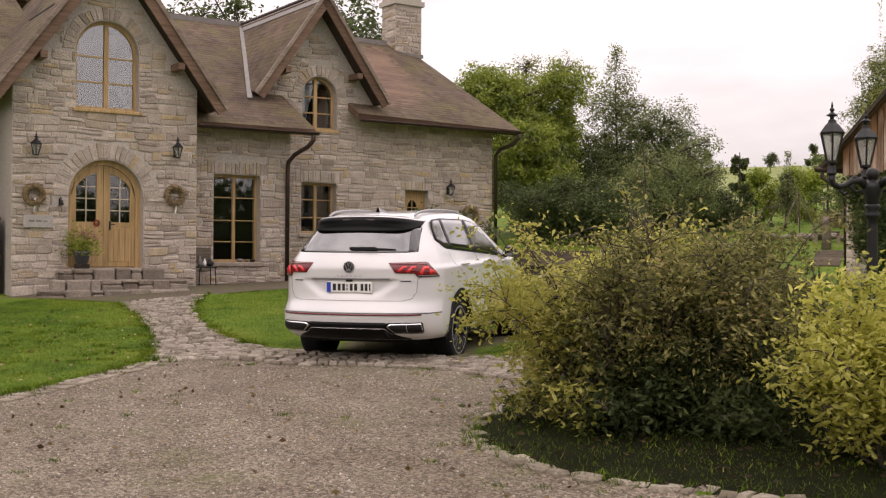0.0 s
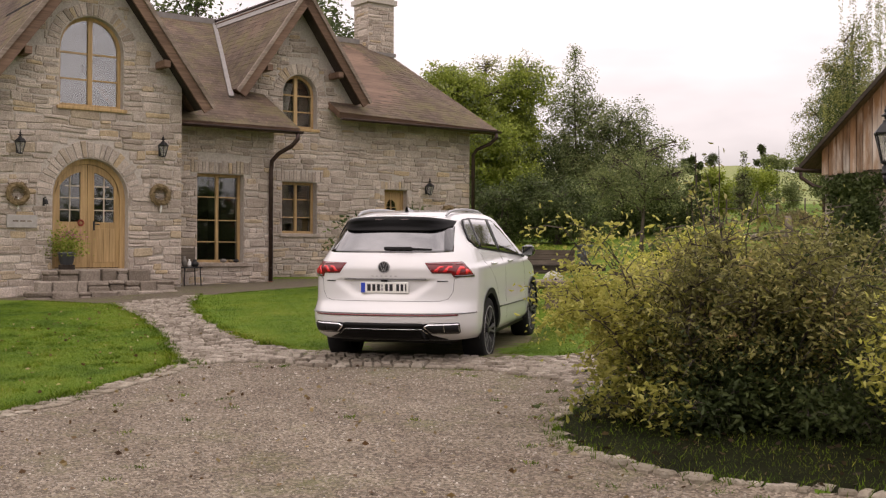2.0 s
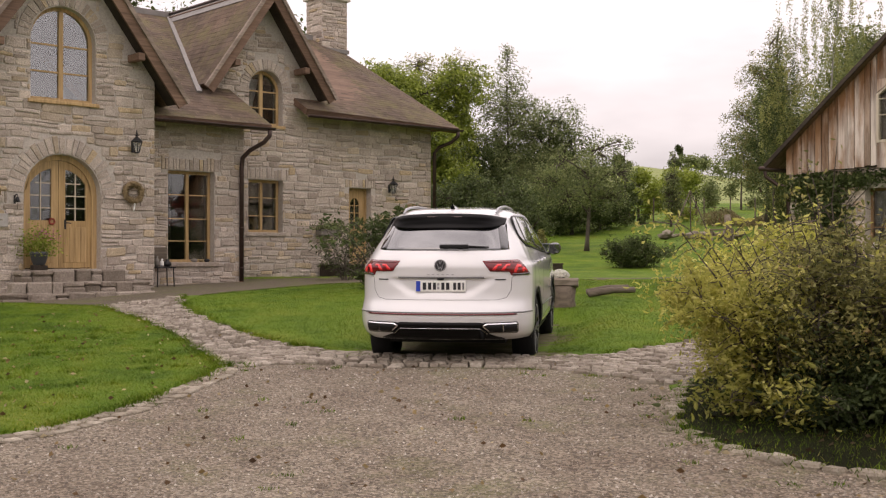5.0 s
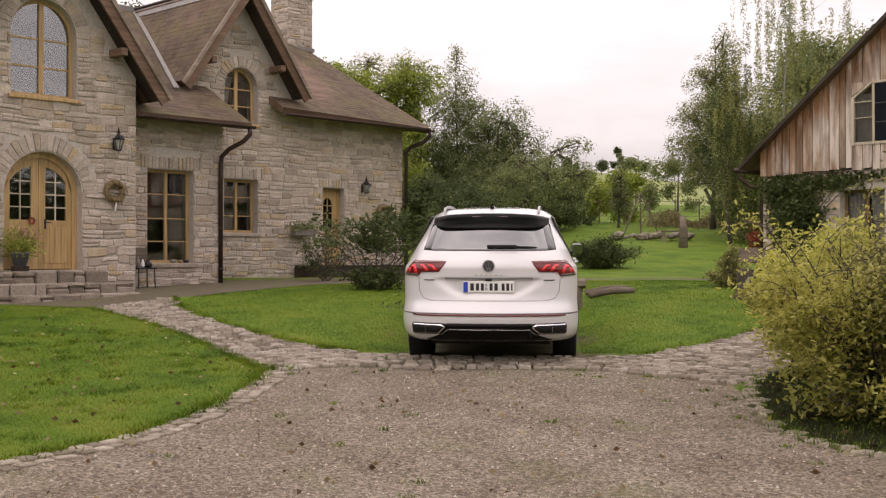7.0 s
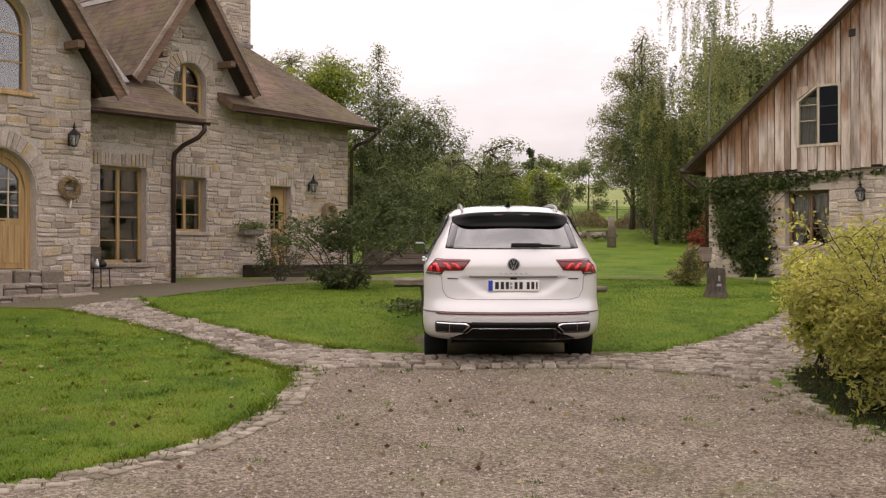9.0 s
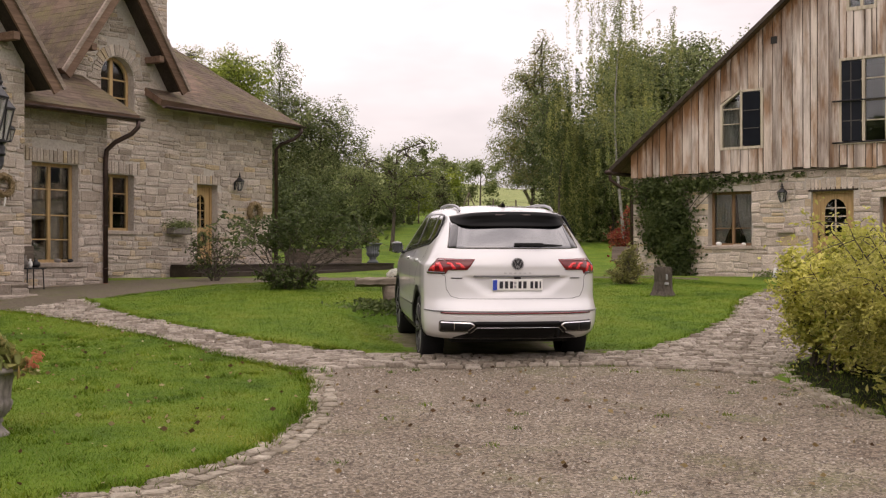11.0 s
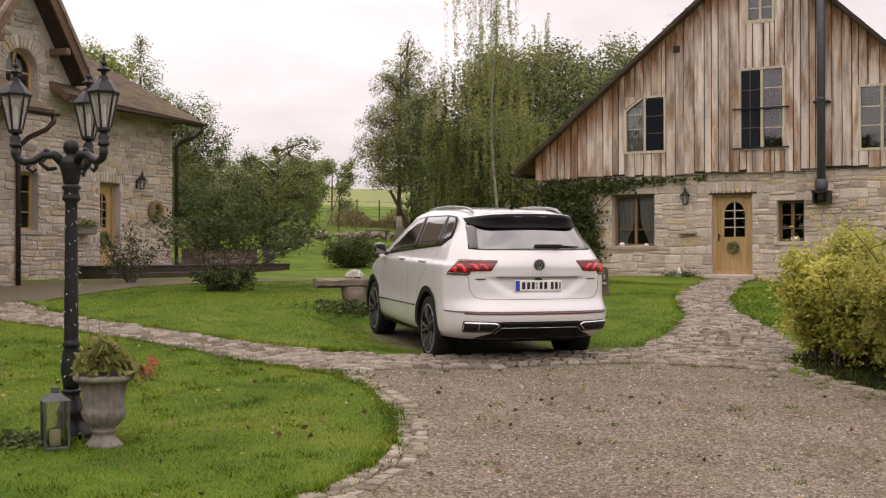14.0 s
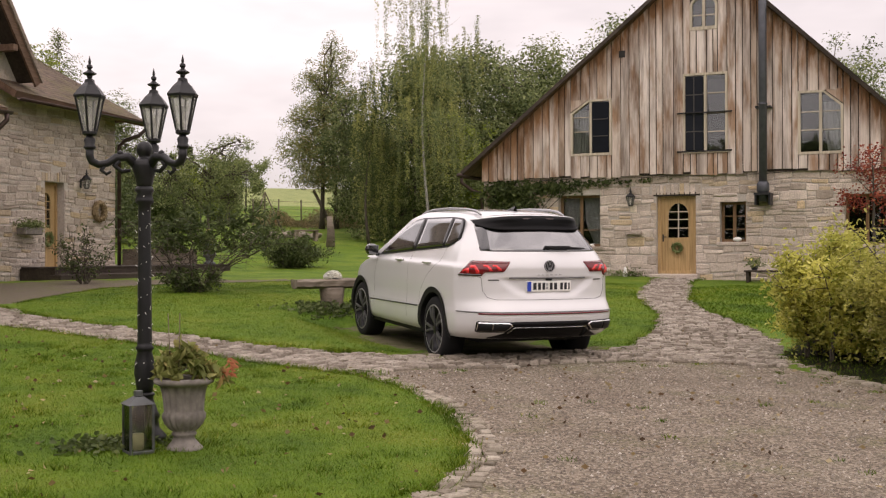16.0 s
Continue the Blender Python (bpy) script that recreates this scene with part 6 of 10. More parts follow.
cp("plate_band", bm_box(-0.262, -0.216, py - 0.022, py - 0.016, 0.812, 0.920), M_PLATEBLUE, plate, "blue band")
for x0, w in ((-0.178, 0.052), (-0.122, 0.046), (-0.070, 0.044), (0.020, 0.044), (0.072, 0.048), (0.146, 0.042), (0.194, 0.042), (0.236, 0.020)):
    cp("plate_bar", bm_box(x0 - w * 0.36 + 0.006, x0 + w * 0.36 + 0.006, py - 0.022, py - 0.016, 0.830, 0.904), M_BAR, plate, "plain black bar")
for z in (0.848, 0.886):
    cp("seal_disc", bm_box(-0.036, -0.012, py - 0.022, py - 0.016, z - 0.014, z + 0.014), M_RIMBRIGHT, plate, "round seal")
cp("handle_strip", panel(on_rear(0.006), *flat4(-0.46, 0.46, 0.947, 0.954), 20, 1, 0.01), M_STRIPGREY, None, "thin grey gap over the plate")
cp("handle_recess", bm_box(-0.035, 0.035, rear_y(0, 0.94) - 0.03, rear_y(0, 0.94), 0.930, 0.948, bevel=0.004), M_CARTRIM, None, "dark tailgate handle")
cp("tailgate_gap", line_on(on_rear(0.000), [(-0.782, 0.975), (-0.745, 0.955), (-0.735, 0.82), (-0.690, 0.745), (-0.60, 0.722), (0.60, 0.722), (0.690, 0.745), (0.735, 0.82), (0.745, 0.955), (0.782, 0.975)], 0.003), M_STRIPGREY, None, "", True)
for s in (-1, 1):
    cp("bumper_strip", line_on(on_skin(s, 0.003), [(0.80, 0.588), (1.16, 0.588)], 0.007, 20), M_STRIPGREY, None, "dark strip round the bumper's corner", True)
cp("reflector_strip", panel(on_rear(0.008), *flat4(-0.80, 0.80, 0.566, 0.586), 40, 1, 0.010), M_REDSTRIP, None, "thin dark red reflector strip", True)
cp("bumper_crease", line_on(on_rear(0.002), [(-0.84, 0.592), (0.84, 0.592)], 0.006, 40), M_STRIPGREY, None, "", True)
cp("diffuser", panel(on_rear(0.010), [(-0.66, 0.294), (0.66, 0.294)], [(-0.66, 0.306), (-0.52, 0.360), (-0.44, 0.484), (0.44, 0.484), (0.52, 0.360), (0.66, 0.306)], 30, 6, 0.03), M_SATIN, None, "black rear diffuser", True)
cp("diffuser_band", panel(on_rear(0.016), *flat4(-0.47, 0.47, 0.432, 0.482), 24, 2, 0.01), M_SATIN, None, "gloss black band", True)
cp("diffuser_strip", line_on(on_rear(0.020), [(-0.50, 0.362), (-0.43, 0.424), (0.43, 0.424), (0.50, 0.362)], 0.003), M_CHROME, None, "chrome strip across the diffuser", True)
# flanks
BELT = [(0.655, 1.372), (0.74, 1.330), (0.88, 1.280), (3.12, 1.130)]
HEAD = [(0.655, 1.385), (0.70, 1.50), (0.745, 1.575), (0.80, 1.602), (1.10, 1.618), (2.00, 1.605), (2.25, 1.580), (2.55, 1.475), (3.12, 1.138)]
b_at = lambda y: float(np.interp(y, [p[0] for p in BELT], [p[1] for p in BELT]))
h_at = lambda y: float(np.interp(y, [p[0] for p in HEAD], [p[1] for p in HEAD]))


def glass_pane(y0, y1):
    """Lower and upper edge of one side window within its narrow black border."""
    ys = [y0 + (y1 - y0) * i / 14 for i in range(15)]
    return [(y, b_at(y) + 0.016) for y in ys], [(y, h_at(y) - 0.016) for y in ys]


for s in (-1, 1):
    band = cp("window_band", panel(on_side(s, 0.003), BELT, HEAD, 50, 8, 0.012), M_SATIN, None, "black window surround", True)
    for y0, y1, sh in ((0.70, 1.00, 0.06), (1.06, 1.86, 0.10), (1.95, 3.02, 0.10)):
        lo, hi = glass_pane(y0, y1)
        tilt = lambda y, z, sh=sh: on_side(s, 0.0065)(y + sh * (z - 1.3), z)
        cp("side_window", panel(tilt, lo, hi, 16, 6, 0.004), M_SIDEGLASS, band, "dark side window", True)
    cp("belt_strip", line_on(on_side(s, 0.007), [(0.75, 1.322), (0.88, 1.276), (3.12, 1.126)], 0.006, 24), M_CARTRIM, band, "", True)
    for pts in ([(0.90, 1.28), (0.95, 1.10), (1.30, 0.92), (1.50, 0.72), (1.53, 0.40)], [(1.90, 1.22), (1.93, 0.80), (1.94, 0.40)], [(3.10, 1.12), (3.24, 0.86), (3.24, 0.40)]):
        cp("door_gap", line_on(on_side(s, -0.001), pts, 0.0025), M_STRIPGREY, None, "", True)
    cp("sill_strip", line_on(on_side(s, 0.005), [(1.54, 0.566), (3.40, 0.532)], 0.008, 30), M_RIMDARK, None, "dark metal strip along the doors", True)
    cp("sill", panel(on_side(s, -0.02), *flat4(1.48, 3.45, 0.240, 0.315), 20, 2, 0.02), M_CARTRIM, None, "black sill trim", True)
    for hy in (1.16, 2.12):
        bm = bmesh.new()
        p = on_side(s, 0.018)(hy + 0.12, 1.085)
        box(bm, p.x - 0.020, p.x + 0.020, hy, hy + 0.24, 1.075, 1.105, bevel=0.012)
        cp("door_handle", bm, M_CARWHITE)
    # mirror: a rounded housing on a short arm, its glass towards the tail
    bm = bmesh.new()
    box(bm, s * 0.925, s * 1.095, 3.10, 3.26, 1.108, 1.262, bevel=0.045)
    bmesh.ops.bevel(bm, geom=bm.edges[:], offset=0.012, segments=2, affect="EDGES")
    mir = cp("wing_mirror", bm, M_CARBLACK, None, "black wing mirror", True)
    cp("mirror_glass", bm_box(s * 0.943, s * 1.078, 3.092, 3.099, 1.126, 1.244, bevel=0.003), M_CARGLASS, mir, "mirror glass")
    cp("mirror_arm", bm_box(s * 0.86, s * 0.955, 3.16, 3.22, 1.100, 1.145, bevel=0.012), M_CARBLACK, mir)
    # roof rail on two feet
    bm = bmesh.new()
    tube(bm, [(s * 0.520, 0.66, 1.645), (s * 0.522, 0.80, 1.685), (s * 0.524, 1.05, 1.706), (s * 0.526, 1.6, 1.718), (s * 0.526, 2.2, 1.700), (s * 0.524, 2.45, 1.670), (s * 0.52, 2.66, 1.615)], [0.012, 0.016, 0.016, 0.016, 0.016, 0.015, 0.010], 8)
    cp("roof_rail", bm, M_RIMBRIGHT, None, "silver roof rail", True)
bm = bmesh.new()
solid(bm, [(-0.03, 0.86, 1.68), (0.03, 0.86, 1.68), (0.03, 1.08, 1.70), (-0.03, 1.08, 1.70)], [(-0.006, 0.86, 1.748), (0.006, 0.86, 1.748), (0.008, 0.95, 1.73), (-0.008, 0.95, 1.73)])
cp("antenna", bm, M_CARBLACK, None, "black roof antenna")
cp("underbody", bm_box(-0.64, 0.64, 0.42, 4.4, 0.225, 0.44), M_CARTRIM, None, "dark underbody")


def wheel_parts(wy, s):
    cx_ = s * 0.805
    bm = bmesh.new()
    prof = [(0.258, -0.118), (0.276, -0.126), (0.315, -0.130), (0.350, -0.124), (0.369, -0.106), (0.375, -0.05), (0.375, 0.05), (0.369, 0.106), (0.350, 0.124), (0.315, 0.130), (0.276, 0.126), (0.258, 0.118)]
    lathe(bm, prof, 56, cap=False)
    turn = pose(cx_, wy, 0.328 if wy < 2 else 0.352, 0, 90, 0)
    bmesh.ops.transform(bm, matrix=turn, verts=bm.verts)
    wh = cp("wheel", bm, M_RUBBER, None, "wide black tyre on a two-tone alloy rim", True)
    bm = bmesh.new()
    lathe(bm, [(0.276, 0.118 * s), (0.280, 0.126 * s), (0.268, 0.130 * s), (0.258, 0.112 * s), (0.250, 0.02 * s), (0.0, 0.0)], 44, cap=False)
    bmesh.ops.transform(bm, matrix=turn, verts=bm.verts)
    bmesh.ops.recalc_face_normals(bm, faces=bm.faces)
    cp("rim", bm, M_RIMDARK, wh, "dark rim", True)
    bm = bmesh.new()
    lathe(bm, [(0.282, 0.124 * s), (0.272, 0.1315 * s), (0.264, 0.129 * s)], 44, cap=False)
    bmesh.ops.transform(bm, matrix=turn, verts=bm.verts)
    cp("rim_edge", bm, M_RIMBRIGHT, wh, "bright turned rim edge", True)
    for k in range(5):
        a = k * math.tau / 5 + 0.3
        bm = bmesh.new()
        for d in (-0.19, 0.19):
            p0 = Vector((0.050 * math.cos(a), 0.050 * math.sin(a), 0.098 * s))
            p1 = Vector((0.264 * math.cos(a + d), 0.264 * math.sin(a + d), 0.122 * s))
            sweep_rect(bm, [p0, p0.lerp(p1, 0.5) + Vector((0, 0, 0.014 * s)), p1], 0.021, 0.024, (0, 0, 1))
        bmesh.ops.transform(bm, matrix=turn, verts=bm.verts)
        cp("spoke", bm, M_SPOKE, wh, "grey double spoke")
    bm = bmesh.new()
    lathe(bm, [(0.062, 0.05 * s), (0.062, 0.108 * s), (0.045, 0.118 * s)], 20)
    bmesh.ops.transform(bm, matrix=turn, verts=bm.verts)
    cp("hub", bm, M_RIMDARK, wh, "", True)
    # arch trim and liner
    bm = bmesh.new()
    n = 40
    inner, outer_, deep = [], [], []
    for i in range(n + 1):
        a = math.radians(-10) + (math.pi + math.radians(20)) * i / n
        for rad, lst, off in ((0.405, inner, 0.004), (0.470, outer_, 0.012)):
            y, z = wy + rad * math.cos(a), HUB_Z + rad * math.sin(a)
            lst.append(bm.verts.new((s * (side_x(y, max(0.30, z)) + off), y, z)))
        y, z = wy + 0.425 * math.cos(a), HUB_Z + 0.425 * math.sin(a)
        deep.append(bm.verts.new((s * 0.58, y, z)))
    for i in range(n):
        bm.faces.new((inner[i], inner[i + 1], outer_[i + 1], outer_[i]))
        bm.faces.new((deep[i], deep[i + 1], inner[i + 1], inner[i]))
    bm.faces.new(deep)
    bmesh.ops.recalc_face_normals(bm, faces=bm.faces)
    cp("wheel_arch", bm, M_CARTRIM, None, "black wheel arch trim")


for s, wy in WHEELS:
    wheel_parts(wy, s)

# ---- plants ----
def leaf_mesh(name, pts, size, mat, g, droop=0.0, aspect=0.55, up_bias=0.3, fine=False, out=None):
    """Small folded leaves at points; fine leaves are pointed, with two curved halves; out: the way that each leaf's face leans."""
    n = len(pts)
    d = g.normal(size=(n, 3))
    d[:, 2] = d[:, 2] * (1 - up_bias) - droop
    d /= np.linalg.norm(d, axis=1)[:, None]
    e = g.normal(size=(n, 3))
    e -= (e * d).sum(1)[:, None] * d
    e /= np.linalg.norm(e, axis=1)[:, None]
    f = np.cross(d, e)
    if out is not None:
        f = g.normal(size=(n, 3)) * 0.55 + out
        f /= np.linalg.norm(f, axis=1)[:, None]
        d -= (d * f).sum(1)[:, None] * f
        d /= np.linalg.norm(d, axis=1)[:, None]
        e = np.cross(f, d)
    s = size * g.uniform(0.65, 1.35, n)[:, None]
    base = pts - d * s * 0.5
    tip = pts + d * s * 0.5
    if fine:
        w = e * s * aspect * 0.5
        lift_ = f * s * 0.12
        v = np.stack([base, base * 0.68 + tip * 0.32 + w + lift_, base * 0.30 + tip * 0.70 + w * 0.72 + lift_ * 0.7, tip - f * s * 0.08,
                      base * 0.30 + tip * 0.70 - w * 0.72 + lift_ * 0.7, base * 0.68 + tip * 0.32 - w + lift_], 1).reshape(-1, 3)
        k = np.arange(n)[:, None] * 6
        return raw_mesh(name, v, np.concatenate([k + np.array([0, 1, 2, 3]), k + np.array([0, 3, 4, 5])], 0), mat)
    l = pts + e * s * aspect * 0.5 + f * s * 0.10
    r_ = pts - e * s * aspect * 0.5 + f * s * 0.10
    v = np.stack([base, l, tip, r_], 1).reshape(-1, 3)
    return raw_mesh(name, v, np.arange(4 * n).reshape(n, 4), mat)


def grow(bm, r, start, direction, length, radius, depth, tips, bend=0.25, split=(2, 4), spread=0.8, gravity=0.0, steps=5):
    """One limb and its side limbs; collects the places where leaves sit."""
    p, d = Vector(start), Vector(direction).normalized()
    pts, rad = [p.copy()], [radius]
    for i in range(steps):
        d = (d + Vector((r.gauss(0, bend), r.gauss(0, bend), r.gauss(0, bend * 0.6) - gravity)) * 0.5).normalized()
        p = p + d * length / steps
        pts.append(p.copy())
        rad.append(radius * (1 - 0.78 * (i + 1) / steps))
    tube(bm, pts, rad, 7 if radius > 0.05 else 4, cap=False)
    if depth <= 0:
        tips += pts[1:]
        return
    for i in range(2, steps + 1):
        for _ in range(r.randint(*split) if i < steps else 2):
            side = Vector((r.gauss(0, 1), r.gauss(0, 1), r.gauss(0.15, 0.6)))
            nd = (d * 0.55 + side.normalized() * spread).normalized()
            grow(bm, r, pts[i], nd, length * r.uniform(0.38, 0.62), max(0.006, rad[i] * 0.6), depth - 1, tips, bend, split, spread, gravity, max(3, steps - 1))


def tree(name, x, y, height, width, mat, bark, label, leaves=12000, size=0.13, seed=1, trunk=0.16, clear=0.22, shape="round", puff=0.22, droop=0.0, lean=(0, 0), category="tree"):
    r = random.Random(seed)
    g = np.random.default_rng(seed)
    base = at_ground(x, y, -0.05)
    t = thing(name, Matrix.Translation(base), label, category, "garden trees" if category == "tree" else "")
    bm = bmesh.new()
    tips = []
    pts, rad = [], []
    n = 9
    wob = Vector((0, 0, 0))
    for i in range(n + 1):
        u = i / n
        wob += Vector((r.gauss(0, 0.02), r.gauss(0, 0.02), 0)) * height * 0.25
        pts.append(Vector((lean[0] * u * height, lean[1] * u * height, u * height * 0.93)) + wob * u)
        rad.append(trunk * (1.15 - u) ** 1.1 + 0.01 if i else trunk * 1.5)
    tube(bm, pts, rad, 10)
    limbs = max(9, int(height * 3.0))
    for k in range(limbs):
        u = clear + (0.98 - clear) * (k + r.random()) / limbs
        i = min(n - 1, int(u * n))
        p = pts[i].lerp(pts[i + 1], u * n - i)
        q = (u - clear) / (1 - clear)
        if shape == "round":
            reach = math.sqrt(max(0.05, 1 - (1.75 * q - 0.75) ** 2)) if q < 1 else 0.1
            up = 0.25 + 0.9 * q
        elif shape == "tall":
            reach = 0.95 * (1 - q) ** 0.55 * (0.6 + 0.4 * min(1, q * 5))
            up = -0.05 + 0.95 * q
        else:
            reach = (1 - q) ** 0.9 + 0.06
            up = -0.1 + 0.3 * q
        a = k * 2.4 + r.uniform(-0.5, 0.5)
        length = width * 0.5 * reach * r.uniform(0.75, 1.15)
        grow(bm, r, p, (math.cos(a), math.sin(a), up), max(0.25, length), max(0.012, trunk * 0.42 * (1 - 0.7 * u)), 1, tips, 0.30, (1, 2) if shape != "cone" else (1, 1), 0.75, 0.10 * droop, 5)
    part("trunk", bm, bark, t, "", Matrix.Translation(base), True)
    tp = np.array([tuple(v) for v in tips])
    # some sprays are thick with leaves, others nearly bare
    wt = np.repeat(g.random(len(tp) // 5 + 1) ** 1.3 + 0.12, 5)[:len(tp)]
    pick = tp[g.choice(len(tp), leaves, p=wt / wt.sum())]
    jit = np.clip(g.normal(size=(leaves, 3)), -1.5, 1.5) * puff * g.uniform(0.3, 1.25, leaves)[:, None]
    if droop:
        jit[:, 2] -= np.abs(g.normal(size=leaves)) * droop
        jit[:, :2] *= 0.6
    part("crown", leaf_mesh("crown", pick + jit, size, mat, g, droop * 0.6), None, t, "", Matrix.Translation(base), kind="stuff")
    return t


def bush(name, x, y, rx, ry, h, mat, label, leaves, size, seed, stems=26, puff=0.10, bark=None, category="shrub", lowest=0.12, extra=(), arch_out=0.6, aspect=0.42, fall=0.45, twig=(0.15, 0.36), wild=0, fine=True, uneven=1.2, root=0.12, lush=None):
    """Many stems from one root, arching outwards, uneven in height and leafiness; wild: long bare shoots above the rest."""
    r = random.Random(seed)
    g = np.random.default_rng(seed)
    base = at_ground(x, y, -0.03)
    t = thing(name, Matrix.Translation(base), label, category, "garden shrubs")
    bm = bmesh.new()
    tips, weight = [], []
    for k in range(stems + wild):
        a, q = r.uniform(0, math.tau), math.sqrt(r.random())
        long_ = k >= stems
        out = Vector((math.cos(a) * rx * q, math.sin(a) * ry * q, 0))
        top = h * (1 - fall * q * q) * (r.uniform(0.62, 1.06) if not long_ else r.uniform(1.05, 1.28))
        p0 = out * root
        p1 = out * 0.55 + Vector((0, 0, top * 0.68))
        p2 = out * (0.75 + 0.3 * arch_out) + Vector((0, 0, top))
        line = []
        for i in range(9):
            u = i / 8
            line.append((p0 * (1 - u) ** 2 + p1 * 2 * u * (1 - u) + p2 * u * u) + Vector((r.gauss(0, 0.02), r.gauss(0, 0.02), 0)))
        tube(bm, line, [0.014 * (1 - 0.8 * i / 8) * (0.6 + h * 0.35) for i in range(9)], 5, cap=False)
        leafy = (r.random() ** uneven + 0.1) * (0.35 if long_ else 1.0)
        for i in range(2, 9):
            for _ in range(3 if not long_ else 1):
                d = Vector((r.gauss(0, 1), r.gauss(0, 1), r.gauss(0.30, 0.6))).normalized()
                L = r.uniform(*twig) * min(rx, h) * (1.1 - 0.05 * i)
                q1 = line[i] + d * L * 0.5 + Vector((0, 0, 0.02))
                q2 = line[i] + d * L - Vector((0, 0, 0.03 * L))
                if q2.z < lowest * 0.5:
                    continue
                tube(bm, [line[i], q1, q2], [0.006, 0.0045, 0.002], 3, cap=False)
                tips += [line[i].lerp(q2, 0.4), q1, q1.lerp(q2, 0.6), q2]
                weight += [leafy * r.uniform(0.4, 1.6)] * 4
    part("branchwork", bm, bark or M_BARK, t, "thin brown stems", Matrix.Translation(base))
    tp, wt = np.array([tuple(v) for v in tips]), np.array(weight)
    if lush:
        wt = wt * lush(tp)
    ok = tp[:, 2] > lowest
    tp, wt = tp[ok], wt[ok]
    pick = tp[g.choice(len(tp), leaves, p=wt / wt.sum())] + g.normal(size=(leaves, 3)) * puff * g.uniform(0.3, 1.3, leaves)[:, None]
    pick[:, 2] = np.maximum(pick[:, 2], 0.05)
    for mat2, choose, lab in extra:
        sel = choose(pick, g)
        part("foliage", leaf_mesh("foliage", pick[sel], size, mat2, g, aspect=aspect, fine=fine), None, t, lab, Matrix.Translation(base), kind="stuff")
        pick = pick[~sel]
    part("foliage", leaf_mesh("foliage", pick, size, mat, g, aspect=aspect, fine=fine), None, t, "", Matrix.Translation(base), kind="stuff")
    return t


# the large shrubs beside the drive
M_LEAF_FLANK = leaf_mat("leaf_yellow_green", ((0.0, (0.28, 0.29, 0.065)), (0.5, (0.46, 0.45, 0.11)), (1.0, (0.64, 0.60, 0.22))), 0.55, 0.6)
# the lower leaves and the foot clump carry the shade in their colour
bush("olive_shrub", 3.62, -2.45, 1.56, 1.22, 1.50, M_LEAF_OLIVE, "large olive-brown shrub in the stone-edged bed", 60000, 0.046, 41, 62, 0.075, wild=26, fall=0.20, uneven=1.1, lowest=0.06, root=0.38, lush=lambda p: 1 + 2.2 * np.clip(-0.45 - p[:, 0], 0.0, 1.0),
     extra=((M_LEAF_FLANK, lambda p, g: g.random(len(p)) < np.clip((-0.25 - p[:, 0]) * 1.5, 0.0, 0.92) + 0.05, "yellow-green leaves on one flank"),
            (M_LEAF_SHADED, lambda p, g: g.random(len(p)) < np.clip((1.28 - p[:, 2] * 1.30) * np.clip(1.1 + p[:, 0] * 0.8, 0.1, 1.0), 0.04, 0.9), "dark green lower leaves, deepened for the shade there")))
bush("dark_shrub", 3.70, -2.60, 1.30, 1.00, 0.52, M_LEAF_SHADED, "low dark green shrub at the foot of the olive shrub, shade in its colour", 10500, 0.060, 65, 34, 0.085, lowest=0.04, arch_out=0.8, uneven=0.8, root=0.5,
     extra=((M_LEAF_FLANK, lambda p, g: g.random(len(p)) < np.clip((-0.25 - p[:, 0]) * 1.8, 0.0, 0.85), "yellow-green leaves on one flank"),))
bush("yellow_shrub", 3.45, -0.80, 1.02, 0.95, 1.34, M_LEAF_YELLOW, "golden yellow shrub beside the gravel", 44000, 0.060, 42, 48, 0.080, wild=2, fall=0.26, uneven=0.5, lowest=0.05, root=0.62,
     extra=((M_LEAF_LIME, lambda p, g: g.random(len(p)) < np.clip(0.22 - p[:, 2] * 0.20, 0.02, 0.2), "greener inner leaves"),))
bush("yellow_shrub", 5.32, -3.72, 0.95, 0.85, 1.32, M_LEAF_YELLOW, "golden yellow shrub in the bed", 13000, 0.058, 43, 26, 0.075)
bush("dark_shrub", 5.2, -1.7, 1.0, 1.1, 1.05, M_LEAF_GREEN, "dark green shrub in the bed", 7000, 0.07, 44, 22, 0.10)
# shrub on the lawn before the house
bush("lawn_shrub", -2.45, 8.90, 1.85, 1.3, 1.62, M_LEAF_DARK, "loose dark green shrub on the lawn before the deck", 2500, 0.100, 45, 13, 0.070, arch_out=1.2, fall=0.34, twig=(0.25, 0.55), uneven=2.0, lowest=0.80, root=0.06)
bush("lawn_shrub", -2.40, 8.70, 0.62, 0.5, 0.50, M_LEAF_DARK, "low leafy clump at the foot of the loose shrub", 900, 0.090, 49, 12, 0.06, lowest=0.05, arch_out=1.0)
bush("round_shrub", 2.2, 20.6, 1.15, 1.0, 0.85, M_LEAF_DARK, "low dark rounded shrub on the lawn", 9000, 0.08, 46, 26, 0.10, fine=False)
bush("small_shrub", 4.1, 9.9, 0.45, 0.45, 0.75, M_LEAF_OLIVE, "small twiggy shrub before the barn", 2500, 0.06, 47, 14, 0.06)
bush("wall_shrub", -4.05, 12.15, 0.70, 0.5, 1.10, M_LEAF_DARK, "green shrub with pale blossoms beside the side door", 700, 0.065, 48, 12, 0.06, arch_out=1.1, twig=(0.2, 0.5), uneven=1.6,
     extra=((M_FLOWER, lambda p, g: g.random(len(p)) < 0.012, "a few pale blossoms"),))

